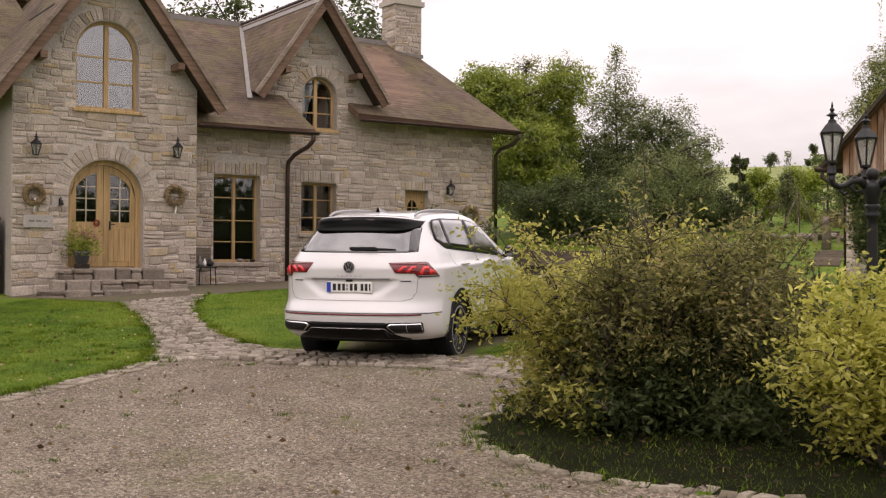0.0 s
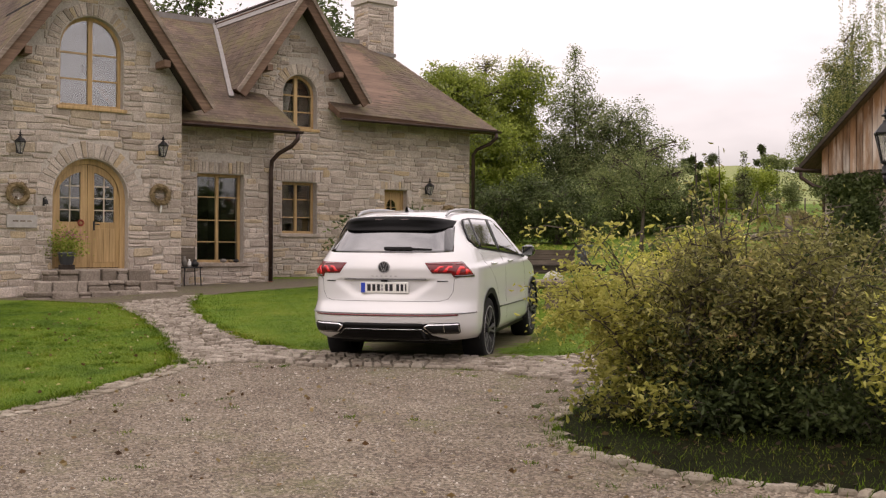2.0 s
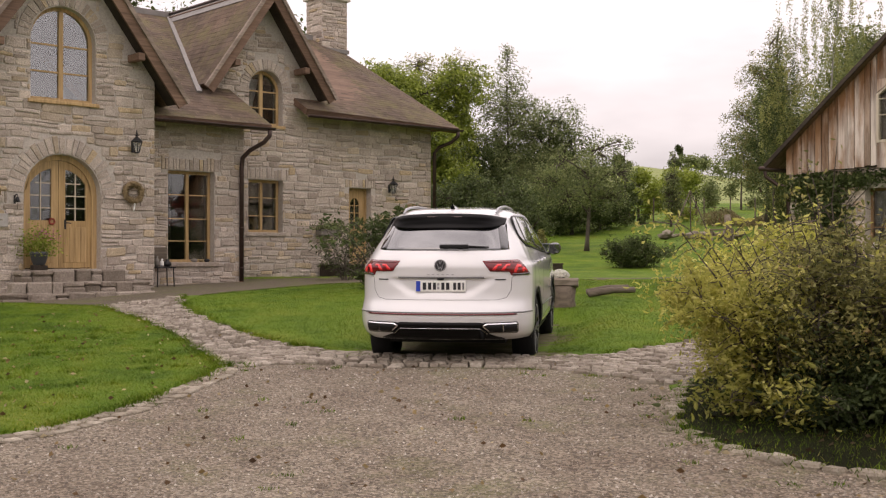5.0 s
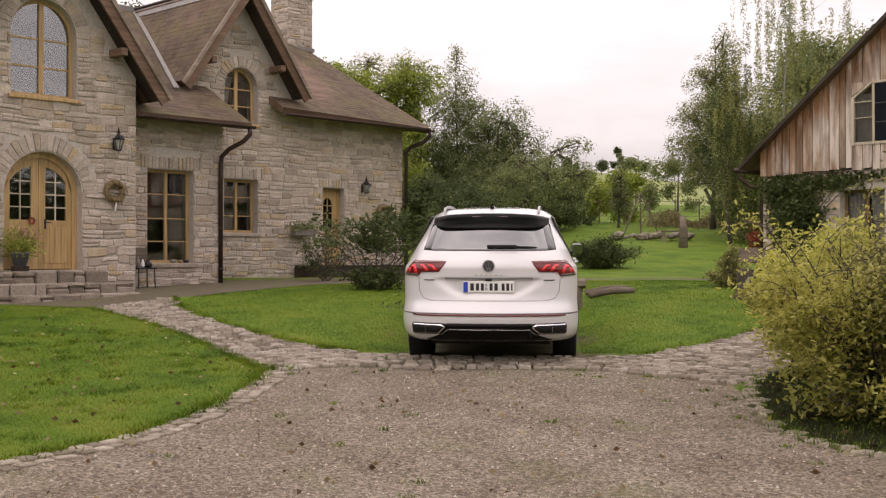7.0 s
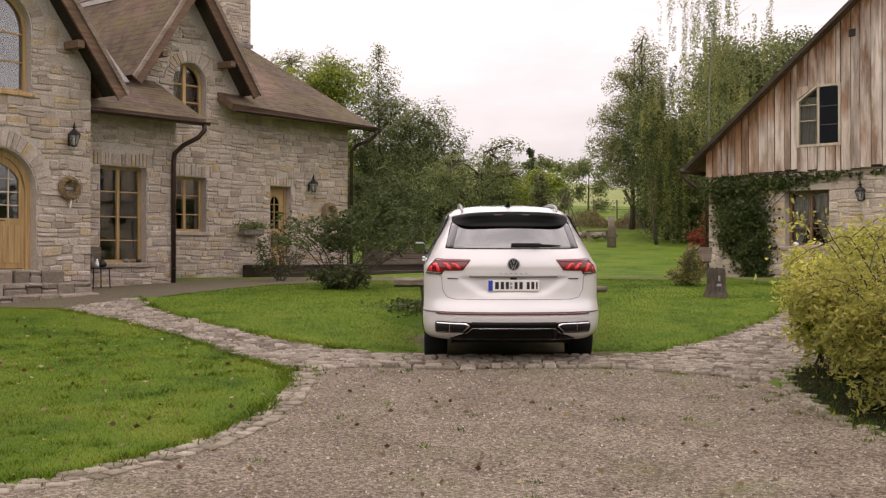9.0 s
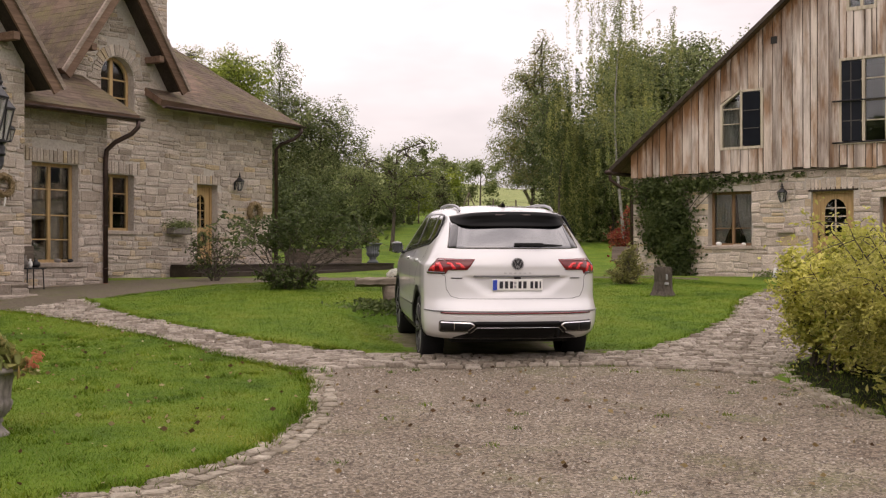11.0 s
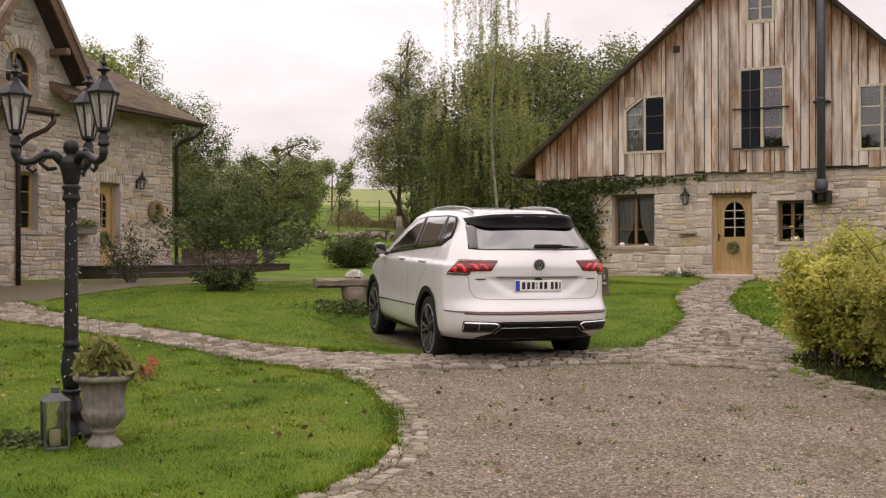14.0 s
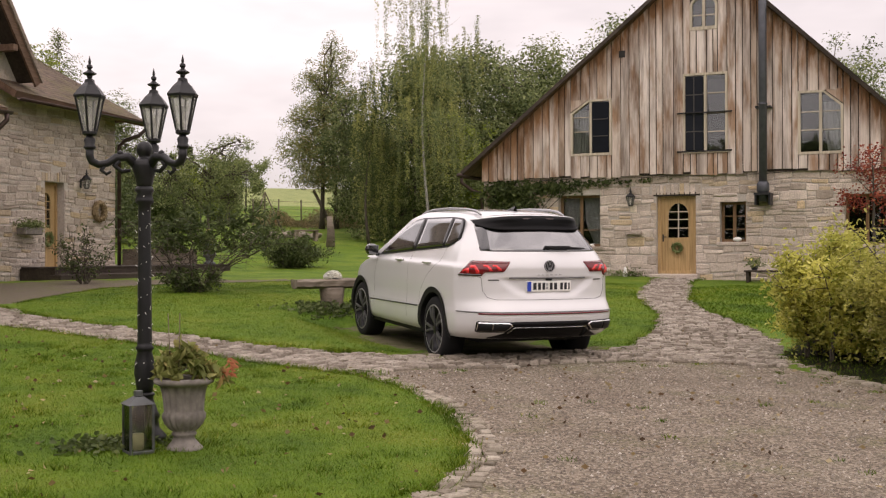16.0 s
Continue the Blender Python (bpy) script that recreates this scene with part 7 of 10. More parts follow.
# trees
def crown_tree(name, x, y, lobes, leaves, size, mat, bark, label, seed, trunk=0.12, feet=((0, 0),), cluster=22, spread=0.15, strand=0.0, shell=0.35, second=None):
    """Trunk, limbs and twigs into the lobes of a crown (dx, dy, z, half width, half height), with leaves in small clumps."""
    r = random.Random(seed)
    g = np.random.default_rng(seed)
    base = at_ground(x, y, -0.05)
    m = Matrix.Translation(base)
    t = thing(name, m, label, "tree", "garden trees")
    bm, limbs = bmesh.new(), bmesh.new()
    top = 0.92 * max(q[2] + q[4] * 0.15 for q in lobes)
    stems = []
    for fx_, fy_ in feet:
        n, line = 8, []
        for i in range(n + 1):
            u = i / n
            line.append(Vector((fx_ * (1 - 0.6 * u) + (0.24 if strand else 0.10) * math.sin((4.2 if strand else 2.1) * u + seed), fy_ * (1 - 0.6 * u) + 0.08 * math.sin(3.0 * u + seed), u * top)))
        tube(bm, line, [trunk * (1.5 if i == 0 else (1.05 - i / n) ** 0.9 + 0.08) for i in range(n + 1)], 9)
        stems.append(line)
    size3 = np.array([q[3] ** 1.6 * q[4] for q in lobes])
    n_c = max(12, leaves // cluster)
    which = g.choice(len(lobes), n_c, p=size3 / size3.sum())
    L = np.array(lobes)[which]
    d = g.normal(size=(n_c, 3))
    d /= np.linalg.norm(d, axis=1)[:, None]
    lump = 1 + 0.16 * np.sin(5 * d[:, 0] + 3 * d[:, 2] + seed) + 0.12 * np.sin(7 * d[:, 1] - 5 * d[:, 2])
    rad = (shell + (1.05 - shell) * g.random(n_c) ** 0.6) * lump
    c = np.stack([L[:, 0] + d[:, 0] * L[:, 3] * rad, L[:, 1] + d[:, 1] * L[:, 3] * rad, L[:, 2] + d[:, 2] * L[:, 4] * rad], 1)
    c = c[c[:, 2] > 0.25]
    # limbs to the lobes and twigs to some of the clumps
    for q in lobes:
        heart = Vector(q[:3])
        for line in stems:
            foot = min(line[1:], key=lambda v: abs(v.z - (q[2] - q[4] * 0.7)))
            tube(limbs, [foot, foot.lerp(heart, 0.55) + Vector((r.gauss(0, 0.1), r.gauss(0, 0.1), 0.1)), heart + Vector((0, 0, q[4] * 0.4))], [trunk * w_ for w_ in ((0.15, 0.10, 0.04) if strand else (0.5, 0.34, 0.12))], 6, cap=False)
    for i in g.choice(len(c), 0 if strand else min(len(c), 170), replace=False):
        e = Vector(c[i])
        q = min(lobes, key=lambda w: (e - Vector(w[:3])).length)
        s0 = Vector(q[:3]).lerp(e, 0.15)
        mid = s0.lerp(e, 0.5) + Vector((r.gauss(0, 0.12), r.gauss(0, 0.12), 0.10 - r.random() * 0.1))
        tube(limbs, [s0, mid, e], [0.022, 0.014, 0.005], 4, cap=False)
    part("trunk", bm, bark, t, "", m, True)
    part("branchwork", limbs, M_BARK, t, "", m)
    pick = g.integers(0, len(c), leaves)
    off = np.clip(g.normal(size=(leaves, 3)), -1.8, 1.8) * spread * np.array([1, 1, 0.75])
    if strand:
        off[:, :2] *= 0.30
        off[:, 2] = -g.random(leaves) ** 1.2 * strand * (0.4 + 0.9 * ((pick * 7919) % 97) / 97)
    pts = c[pick] + off
    heart_ = np.array([0, 0, float(np.mean(c[:, 2]))])
    face = off / (np.linalg.norm(off, axis=1)[:, None] + 1e-6) * 0.55 + (c[pick] - heart_) / (np.linalg.norm(c[pick] - heart_, axis=1)[:, None] + 1e-6) * 0.55 + np.array([0, 0, 0.35])
    if strand:
        face = None
    if second:
        sel = ((pick * 104729) % 101) / 101 < second[1]
        part("crown", leaf_mesh("crown", pts[sel], size, second[0], g, strand * 0.4, out=None if face is None else face[sel]), None, t, second[2], m, kind="stuff")
        pts = pts[~sel]
        face = None if face is None else face[~sel]
    part("crown", leaf_mesh("crown", pts, size, mat, g, strand * 0.4, out=face), None, t, "", m, kind="stuff")
    return t


def heap(seed, height, half, low=0.5, n=9):
    """Lobes of a broad uneven crown."""
    r = random.Random(seed)
    out = [(0, 0, (height + low) * 0.48, half * 0.8, (height - low) * 0.42)]
    for k in range(n):
        a, q = k * 2.4, r.uniform(0.35, 0.75)
        z = low + (height - low) * r.uniform(0.15, 0.85)
        out.append((half * q * math.cos(a), half * q * math.sin(a), z, half * r.uniform(0.32, 0.5), (height - low) * r.uniform(0.13, 0.2)))
    return out


crown_tree("lime_tree", -6.85, 36.0, heap(3, 7.4, 3.0, 1.2, 15), 76000, 0.135, M_LEAF_LIME, M_BARK, "rounded bright green leafy tree behind the house", 51, 0.17, second=(M_LEAF_GREEN, 0.18, "darker green sprays"))
crown_tree("bare_topped_tree", -6.3, 38.4, [(-0.9, 0, 7.5, 0.8, 0.6), (0.8, 0.2, 7.4, 0.85, 0.65), (0, 0, 6.6, 1.5, 0.8)], 4600, 0.085, M_LEAF_BIRCH, M_BARK, "thin-leaved tree with bare top twigs behind the house", 61, 0.05, cluster=12, spread=0.12)
crown_tree("grey_willow_tree", -3.3, 39.5, [(0, 0, 7.6, 0.34, 0.9), (0.05, 0, 6.5, 0.75, 0.8), (-0.4, 0, 5.6, 1.2, 0.9), (0.5, 0.3, 5.0, 1.2, 1.0), (-0.6, 0.2, 3.8, 1.5, 1.2), (0.4, 0, 2.2, 1.9, 1.6)], 26000, 0.095, M_LEAF_GREEN, M_BARK, "grey-green tree with a pointed top", 52, 0.07)
crown_tree("grey_willow_tree", -1.4, 41.0, [(0.2, 0, 4.8, 1.15, 1.0), (-0.6, 0, 4.2, 1.5, 1.1), (0.9, 0.1, 3.7, 1.2, 1.0), (0, 0, 2.6, 2.1, 1.4), (-1.4, 0.3, 2.2, 1.6, 1.4), (1.2, 0, 1.7, 1.4, 1.2)], 32000, 0.10, M_LEAF_GREEN, M_BARK, "soft grey-green tree at the lawn's edge", 53, 0.15, second=(M_LEAF_DARK, 0.35, "darker inner sprays"))
crown_tree("bushy_tree", -4.9, 39.5, heap(5, 4.8, 2.4, 0.2, 8), 14000, 0.13, M_LEAF_DARK, M_BARK, "dense dark green tree behind the house", 54, 0.15)
crown_tree("bushy_tree", -2.6, 30.4, heap(7, 2.7, 1.9, 0.0, 8), 17000, 0.10, M_LEAF_DARK, M_BARK, "dark green bushy tree at the lawn's edge", 55, 0.12)
crown_tree("bushy_tree", -4.7, 31.0, heap(11, 2.4, 2.0, 0.0, 8), 15000, 0.10, M_LEAF_DARK, M_BARK, "low dark green thicket below the trees", 67, 0.12)
crown_tree("fruit_tree", 0.74, 26.2, [(1.1, 0, 3.6, 0.55, 0.32), (0.4, 0, 3.3, 0.75, 0.5), (-0.9, 0, 3.0, 0.65, 0.4), (-1.2, 0.2, 2.3, 0.85, 0.7), (0.9, 0, 2.6, 0.9, 0.6), (0, 0, 2.4, 1.1, 0.8), (-0.6, 0, 1.8, 0.9, 0.5), (0.7, 0.1, 1.8, 0.8, 0.45)], 8500, 0.080, M_LEAF_GREEN, M_BARK, "small spreading fruit tree on the lawn", 56, 0.07, cluster=11, spread=0.11)
crown_tree("young_tree", 4.07, 40.0, [(0, 0, 1.3, 0.5, 0.8), (0, 0, 2.2, 0.34, 0.5), (0, 0, 3.1, 0.10, 0.5)], 2600, 0.09, M_LEAF_GREEN, M_BARK, "slim young tree with a thin top on the slope", 68, 0.04, cluster=14, spread=0.10)
crown_tree("leafy_shrub", -0.3, 36.0, heap(9, 2.6, 1.9, 0.0, 7), 15000, 0.10, M_LEAF_DARK, M_BARK, "leafy shrub at the foot of the hill", 57, 0.07)
crown_tree("leafy_shrub", 0.9, 38.5, heap(10, 2.3, 1.5, 0.0, 6), 9000, 0.10, M_LEAF_DARK, M_BARK, "leafy shrub at the foot of the hill", 62, 0.07)
crown_tree("alder_tree", 8.35, 39.0, [(0.2, 0, 2.7, 1.6, 1.0), (-0.5, 0, 4.0, 1.5, 0.9), (0.7, 0, 4.4, 1.6, 1.1), (-0.4, 0, 5.4, 1.5, 0.9), (0.6, 0.1, 5.9, 1.4, 0.9), (0.0, 0, 6.9, 1.3, 0.8), (0.3, 0, 7.9, 0.8, 0.7), (-0.8, 0, 6.7, 0.8, 0.5), (0.2, 0, 8.6, 0.4, 0.4), (-1.2, 0, 4.9, 0.8, 0.5), (-1.3, 0, 3.5, 1.2, 0.9), (-0.3, 0, 2.4, 1.6, 0.6)], 44000, 0.085, M_LEAF_GREEN, M_BARK, "tall green leafy tree with twin trunks", 58, 0.10, ((-0.4, 0), (0.35, 0.2)), cluster=13, spread=0.13, shell=0.15, second=(M_LEAF_OLIVE, 0.4, "browner sprays"))
crown_tree("birch_tree", 9.0, 27.8, [(0, 0, 8.9, 0.9, 1.5), (-0.5, 0, 7.4, 1.3, 1.1), (0.7, 0.2, 7.0, 1.4, 1.2), (0, 0, 5.4, 1.5, 1.2), (0.3, -0.2, 4.0, 1.6, 1.0), (1.3, 0, 8.3, 0.9, 0.6), (-1.2, 0, 9.4, 0.8, 0.6)], 25000, 0.060, M_LEAF_BIRCH, M_BIRCH_BARK, "tall weeping birch behind the barn", 59, 0.055, cluster=135, spread=0.15, strand=2.1, second=(M_LEAF_GREEN, 0.45, "greener strands"))
crown_tree("birch_tree", 7.35, 29.5, [(0, 0, 6.0, 0.7, 1.1), (-0.1, 0, 4.8, 0.9, 1.2), (0.2, 0, 3.6, 1.0, 1.2), (0.5, 0.2, 2.4, 1.1, 1.1)], 24000, 0.065, M_LEAF_BIRCH, M_BARK, "slim green birch with hanging strands", 60, 0.05, cluster=80, spread=0.15, strand=1.4, second=(M_LEAF_DARK, 0.5, "darker strands"))
crown_tree("undergrowth", 9.4, 30.5, heap(15, 5.0, 2.0, 0.0, 9), 24000, 0.10, M_LEAF_GREEN, M_BARK, "leafy undergrowth below the birches", 63, 0.06, second=(M_LEAF_DARK, 0.4, "darker sprays"))
crown_tree("undergrowth", 11.8, 31.0, heap(16, 5.6, 2.3, 0.0, 9), 24000, 0.11, M_LEAF_GREEN, M_BARK, "leafy undergrowth behind the barn", 64, 0.06, second=(M_LEAF_LIME, 0.3, "paler sprays"))
crown_tree("undergrowth", 8.5, 33.5, heap(17, 5.9, 2.1, 0.0, 9), 24000, 0.11, M_LEAF_DARK, M_BARK, "tall dark undergrowth between the birches", 66, 0.06, second=(M_LEAF_GREEN, 0.35, "paler sprays"))
for k, (tx, ty, th, tw, m_) in enumerate(((12.2, 36, 8.4, 3.2, M_LEAF_GREEN), (15.2, 33.5, 9.0, 3.4, M_LEAF_GREEN), (19.0, 33, 9.6, 3.6, M_LEAF_GREEN), (24, 31, 8.8, 4.0, M_LEAF_GREEN), (29, 28, 8.8, 4.0, M_LEAF_GREEN), (34, 24, 9.0, 4.0, M_LEAF_GREEN))):
    crown_tree("woodland_tree", tx, ty, heap(70 + k, th, tw, 0.4, 18), 64000 if k < 3 else 32000, 0.145, m_, M_BARK, "dense green woodland tree behind the barn", 70 + k, 0.14, cluster=50, spread=0.30, second=(M_LEAF_DARK, 0.25, "darker sprays"))
for k, (tx, ty, th) in enumerate(((-12.0, 30.0, 9.4), (-16.5, 30, 10.8), (-21, 27, 11.0))):
    crown_tree("woodland_tree", tx, ty, heap(80 + k, th, 3.4, 0.5, 12), 12000, 0.22, M_LEAF_DARK, M_BARK, "dark green tree behind the house", 80 + k, 0.2, spread=0.24)
tree("conifer", 2.0, 42.1, 3.6, 1.5, M_LEAF_DARK, M_BARK, "small dark green fir tree", 6000, 0.12, 90, 0.07, 0.04, "cone", 0.10, droop=0.05)
tree("conifer", 5.4, 60.0, 4.6, 1.9, M_LEAF_DARK, M_BARK, "slim fir tree on the hill", 5000, 0.14, 91, 0.07, 0.04, "cone", 0.12, droop=0.05)
for k, (tx, ty, th, tw, m) in enumerate(((2.6, 44, 2.2, 2.4, M_LEAF_LIME), (4.4, 46.0, 2.2, 2.2, M_LEAF_LIME), (-1.5, 47, 3.2, 4.0, M_LEAF_GREEN), (6.0, 55, 3.0, 2.8, M_LEAF_GREEN), (9.2, 62, 3.2, 3.0, M_LEAF_GREEN), (13, 48, 4.5, 4.5, M_LEAF_GREEN))):
    tree("young_tree", tx, ty, th, tw, m, M_BARK, "young leafy tree on the hill", 5000, 0.15, 100 + k, 0.06, 0.1, puff=0.22)
for k, (tx, ty, th) in enumerate(((1.0, 128, 5.2), (8.0, 132, 4.4), (12.0, 140, 5.5), (19, 150, 5.0), (-8, 150, 5.0), (30, 160, 6.0), (-2.5, 138, 3.4))):
    crown_tree("hill_tree", tx, ty, [(0, 0, th * 0.27, th * 0.17, th * 0.15), (0.15, 0, th * 0.36, th * 0.11, th * 0.08)], 2600, 0.13, M_LEAF_DARK, M_BARK, "distant round tree on the hilltop", 110 + k, 0.06, cluster=18, spread=0.13)
# unseen trees and a tall hedge, added round the grounds for the windows to mirror
for k in range(14):
    a = math.radians(160 + k * 16.5)
    tree("woodland_tree", 35 * math.cos(a), -8 + 31 * math.sin(a), 8.0 if k < 4 else 3.2 + (k * 7 % 4) * 0.4 if k < 10 else 2.2, 7.5, M_LEAF_DARK, M_BARK, "dense green tree out of view, added for window reflections", 3000, 0.45, 130 + k, 0.25, 0.05, puff=0.7)
g = np.random.default_rng(15)
n_ = 34000
deg = g.uniform(148, 400, n_)
ha = np.radians(deg)
hr = 31 + g.normal(0, 0.7, n_)
hx, hy = hr * np.cos(ha), -8 + hr * 0.88 * np.sin(ha)
tall = np.interp(deg, [148, 215, 235, 335, 350, 400], [9.5, 9.5, 4.6, 4.2, 2.4, 2.4])
hz = lift(hx, hy) + tall * g.random(n_) ** 0.85 * (0.9 + 0.15 * np.sin(ha * 31) * np.sin(ha * 13))
tagged(new("field_hedge", leaf_mesh("field_hedge", np.stack([hx, hy, hz], 1), 0.62, M_LEAF_DARK, g, aspect=0.75)), "tall dark green hedge out of view, added for window reflections", "hedge", kind="stuff")

# ---- things by the house ----
def disc_ring(bm, r0, r1, seg=30, ring_seg=8, wob=0.0, r=rng):
    """A ring in the x-z plane."""
    rows = []
    for i in range(seg):
        a = i * math.tau / seg
        row = []
        for k in range(ring_seg):
            b = k * math.tau / ring_seg
            q = r1 * (1 + wob * r.uniform(-1, 1))
            rr = r0 + q * math.cos(b)
            row.append(bm.verts.new((rr * math.cos(a), q * math.sin(b), rr * math.sin(a))))
        rows.append(row)
    for i in range(seg):
        a, b = rows[i], rows[(i + 1) % seg]
        for k in range(ring_seg):
            bm.faces.new((a[k], a[(k + 1) % ring_seg], b[(k + 1) % ring_seg], b[k]))
    bmesh.ops.recalc_face_normals(bm, faces=bm.faces)


def wreath(m, rad, thick, mat, label, twigs=True, seed=1):
    r = random.Random(seed)
    t = thing("wreath", m, label, "wreath", "wall wreaths")
    bm = bmesh.new()
    disc_ring(bm, rad, thick, 30, 8, 0.22, r)
    part("ring", bm, mat, t, "", m)
    if twigs:
        g_ = np.random.default_rng(seed)
        n = 420
        a = g_.uniform(0, math.tau, n)
        q = rad + g_.normal(size=n) * thick * 0.75
        pts = np.stack([q * np.cos(a), g_.normal(size=n) * thick * 0.6 - thick * 0.4, q * np.sin(a)], 1)
        part("twig_ring", leaf_mesh("twig_ring", pts, 0.05, mat, g_, aspect=0.25), None, t, "", m, kind="stuff")
    return t


def lantern_head(t_or_parent, m, s=1.0, parent_name="lantern_head"):
    """A tapered six-sided lamp head: base, glazing, corner bars, roof, finial."""
    def ring6(rad, z):
        return [(rad * s * math.cos(k * math.tau / 6 + 0.26), rad * s * math.sin(k * math.tau / 6 + 0.26), z * s) for k in range(6)]
    bm = bmesh.new()
    lathe(bm, [(0.045 * s, 0), (0.062 * s, 0.01 * s), (0.062 * s, 0.028 * s), (0.05 * s, 0.03 * s)], 12)
    head = part(parent_name, bm, M_IRON, t_or_parent, "black iron lamp head with clear panes", m)
    lo, hi = ring6(0.058, 0.03), ring6(0.122, 0.255)
    for k in range(6):
        j = (k + 1) % 6
        bm = bmesh.new()
        ins = lambda p, q, u: tuple(p[i] + (q[i] - p[i]) * u for i in range(3))
        a, b, c, d = ins(lo[k], lo[j], 0.06), ins(lo[k], lo[j], 0.94), ins(hi[k], hi[j], 0.96), ins(hi[k], hi[j], 0.04)
        solid(bm, [a, b, c, d], [tuple(v * 0.985 if i < 2 else v for i, v in enumerate(p)) for p in (a, b, c, d)])
        part("pane", bm, M_LAMPGLASS, head, frame_m=m)
        bm = bmesh.new()
        tube(bm, [lo[k], hi[k]], 0.010 * s, 5)
        part("corner_bar", bm, M_IRON, head, frame_m=m)
    bm = bmesh.new()
    rings = [ring6(0.135, 0.252), ring6(0.140, 0.268), ring6(0.085, 0.325), ring6(0.045, 0.355), ring6(0.040, 0.375), ring6(0.020, 0.382)]
    vs = [[bm.verts.new(p) for p in rg] for rg in rings]
    for a, b in zip(vs, vs[1:]):
        for k in range(6):
            bm.faces.new((a[k], a[(k + 1) % 6], b[(k + 1) % 6], b[k]))
    bm.faces.new(list(reversed(vs[0])))
    bm.faces.new(vs[-1])
    part("roof", bm, M_IRON, head, frame_m=m)
    bm = bmesh.new()
    lathe(bm, [(q * s, z * s) for q, z in ((0.014, 0.375), (0.022, 0.390), (0.024, 0.402), (0.056, 0.412), (0.058, 0.419), (0.030, 0.432), (0.014, 0.445), (0.026, 0.458), (0.024, 0.470), (0.010, 0.480), (0.013, 0.495), (0.002, 0.535))], 12)
    part("finial", bm, M_IRON, head, frame_m=m)
    bm = bmesh.new()
    lathe(bm, [(0.016 * s, 0.03 * s), (0.020 * s, 0.06 * s), (0.020 * s, 0.17 * s), (0.008 * s, 0.19 * s)], 10)
    part("bulb", bm, M_WHITE, head, "frosted bulb", m)
    return head


def wall_lantern(m, s=0.84):
    t = thing("wall_lantern", m, "black iron wall lantern with glass panes", "lamp", "wall lanterns")
    bm = bmesh.new()
    box(bm, -0.035, 0.035, -0.012, 0.0, -0.10, 0.10, bevel=0.006)
    tube(bm, [(0, -0.01, 0.05), (0, -0.08, 0.16), (0, -0.15, 0.19), (0, -0.16, 0.17)], 0.009, 6)
    part("bracket", bm, M_IRON, t, "", m)
    lantern_head(t, m @ pose(0, -0.16, -0.125), s)
    return t


lamp_a = wall_lantern(HOUSE_M @ pose(2.23, EN_Y - 0.04, 3.31))
copy_thing(lamp_a, HOUSE_M @ pose(-0.54, EN_Y - 0.04, 3.22))
copy_thing(lamp_a, HOUSE_M @ pose(10.07, RT_Y - 0.04, 2.90))
copy_thing(lamp_a, BARN_M @ pose(-2.83, BY - 0.04, 2.50))
wreath(HOUSE_M @ pose(-0.54, EN_Y - 0.07, 2.37), 0.165, 0.055, M_STRAW, "round straw wreath on the stone wall", seed=1)
wreath(HOUSE_M @ pose(2.23, EN_Y - 0.07, 2.44), 0.165, 0.055, M_STRAW, "round straw wreath on the stone wall", seed=2)
wreath(HOUSE_M @ pose(10.77, RT_Y - 0.07, 2.29), 0.19, 0.07, M_STRAW, "thick straw wreath on the stone wall", seed=3)
wreath(HOUSE_M @ pose(9.17, RT_Y + 0.16, 1.62), 0.13, 0.035, M_LEAF_GREEN, "green leaf wreath on the side door", seed=4)
wreath(BARN_M @ pose(-1.80, BY + 0.09, 1.40), 0.095, 0.032, M_LEAF_GREEN, "green leaf wreath on the barn door", seed=5)
# tassels below the entrance wreaths
for x in (-0.54, 2.23):
    bm = bmesh.new()
    tube(bm, [(0, 0, 0), (0.01, 0, -0.10), (-0.01, 0, -0.22)], [0.014, 0.020, 0.012], 6)
    single("ribbon", bm, M_WHITE, HOUSE_M @ pose(x + 0.01, EN_Y - 0.08, 2.30), "pale ribbon hanging below the straw wreath", "ribbon")
# a small iron door bell on its bracket
bell_m = HOUSE_M @ pose(-0.05, EN_Y - 0.035, 2.22)
bell = thing("door_bell", bell_m, "small black iron bell on a wall bracket beside the door", "bell")
bm = bmesh.new()
tube(bm, [(0, 0.02, 0.02), (0, -0.03, 0.10), (0, -0.10, 0.10), (0, -0.12, 0.06)], [0.012, 0.010, 0.009, 0.007], 6)
box(bm, -0.018, 0.018, 0.005, 0.025, -0.06, 0.09, bevel=0.004)
part("bracket", bm, M_IRON, bell, "", bell_m)
bm = bmesh.new()
lathe(bm, [(0.010, 0.06), (0.026, 0.045), (0.034, 0.0), (0.048, -0.035), (0.044, -0.036), (0.028, 0.0)], 14, (0, -0.12))
part("bell_cup", bm, M_IRON, bell, "", bell_m, True)
bm = bmesh.new()
tube(bm, [(0, -0.12, 0.02), (0.004, -0.12, -0.10), (-0.004, -0.12, -0.17)], 0.006, 5)
part("pull_cord", bm, M_OLDWOOD, bell, "", bell_m)
# name board with unreadable writing
board_m = HOUSE_M @ pose(-0.455, EN_Y - 0.05, 1.86)
M_SIGN = plain("pale_sign_stone", (0.36, 0.34, 0.315), 0.85, vary=0.15, scale=9, bump=0.3)
sign = thing("sign_board", board_m, "pale grey wooden sign board with faint writing", "sign")
part("board", bm_box(-0.275, 0.275, -0.015, 0.02, -0.12, 0.12, bevel=0.006), M_SIGN, sign, "", board_m)
for k, (a, b) in enumerate(((-0.17, -0.07), (-0.04, 0.06), (0.09, 0.17))):
    part("writing_bar", bm_box(a, b, -0.018, -0.014, -0.008, 0.018), M_OLDWOOD, sign, "", board_m)

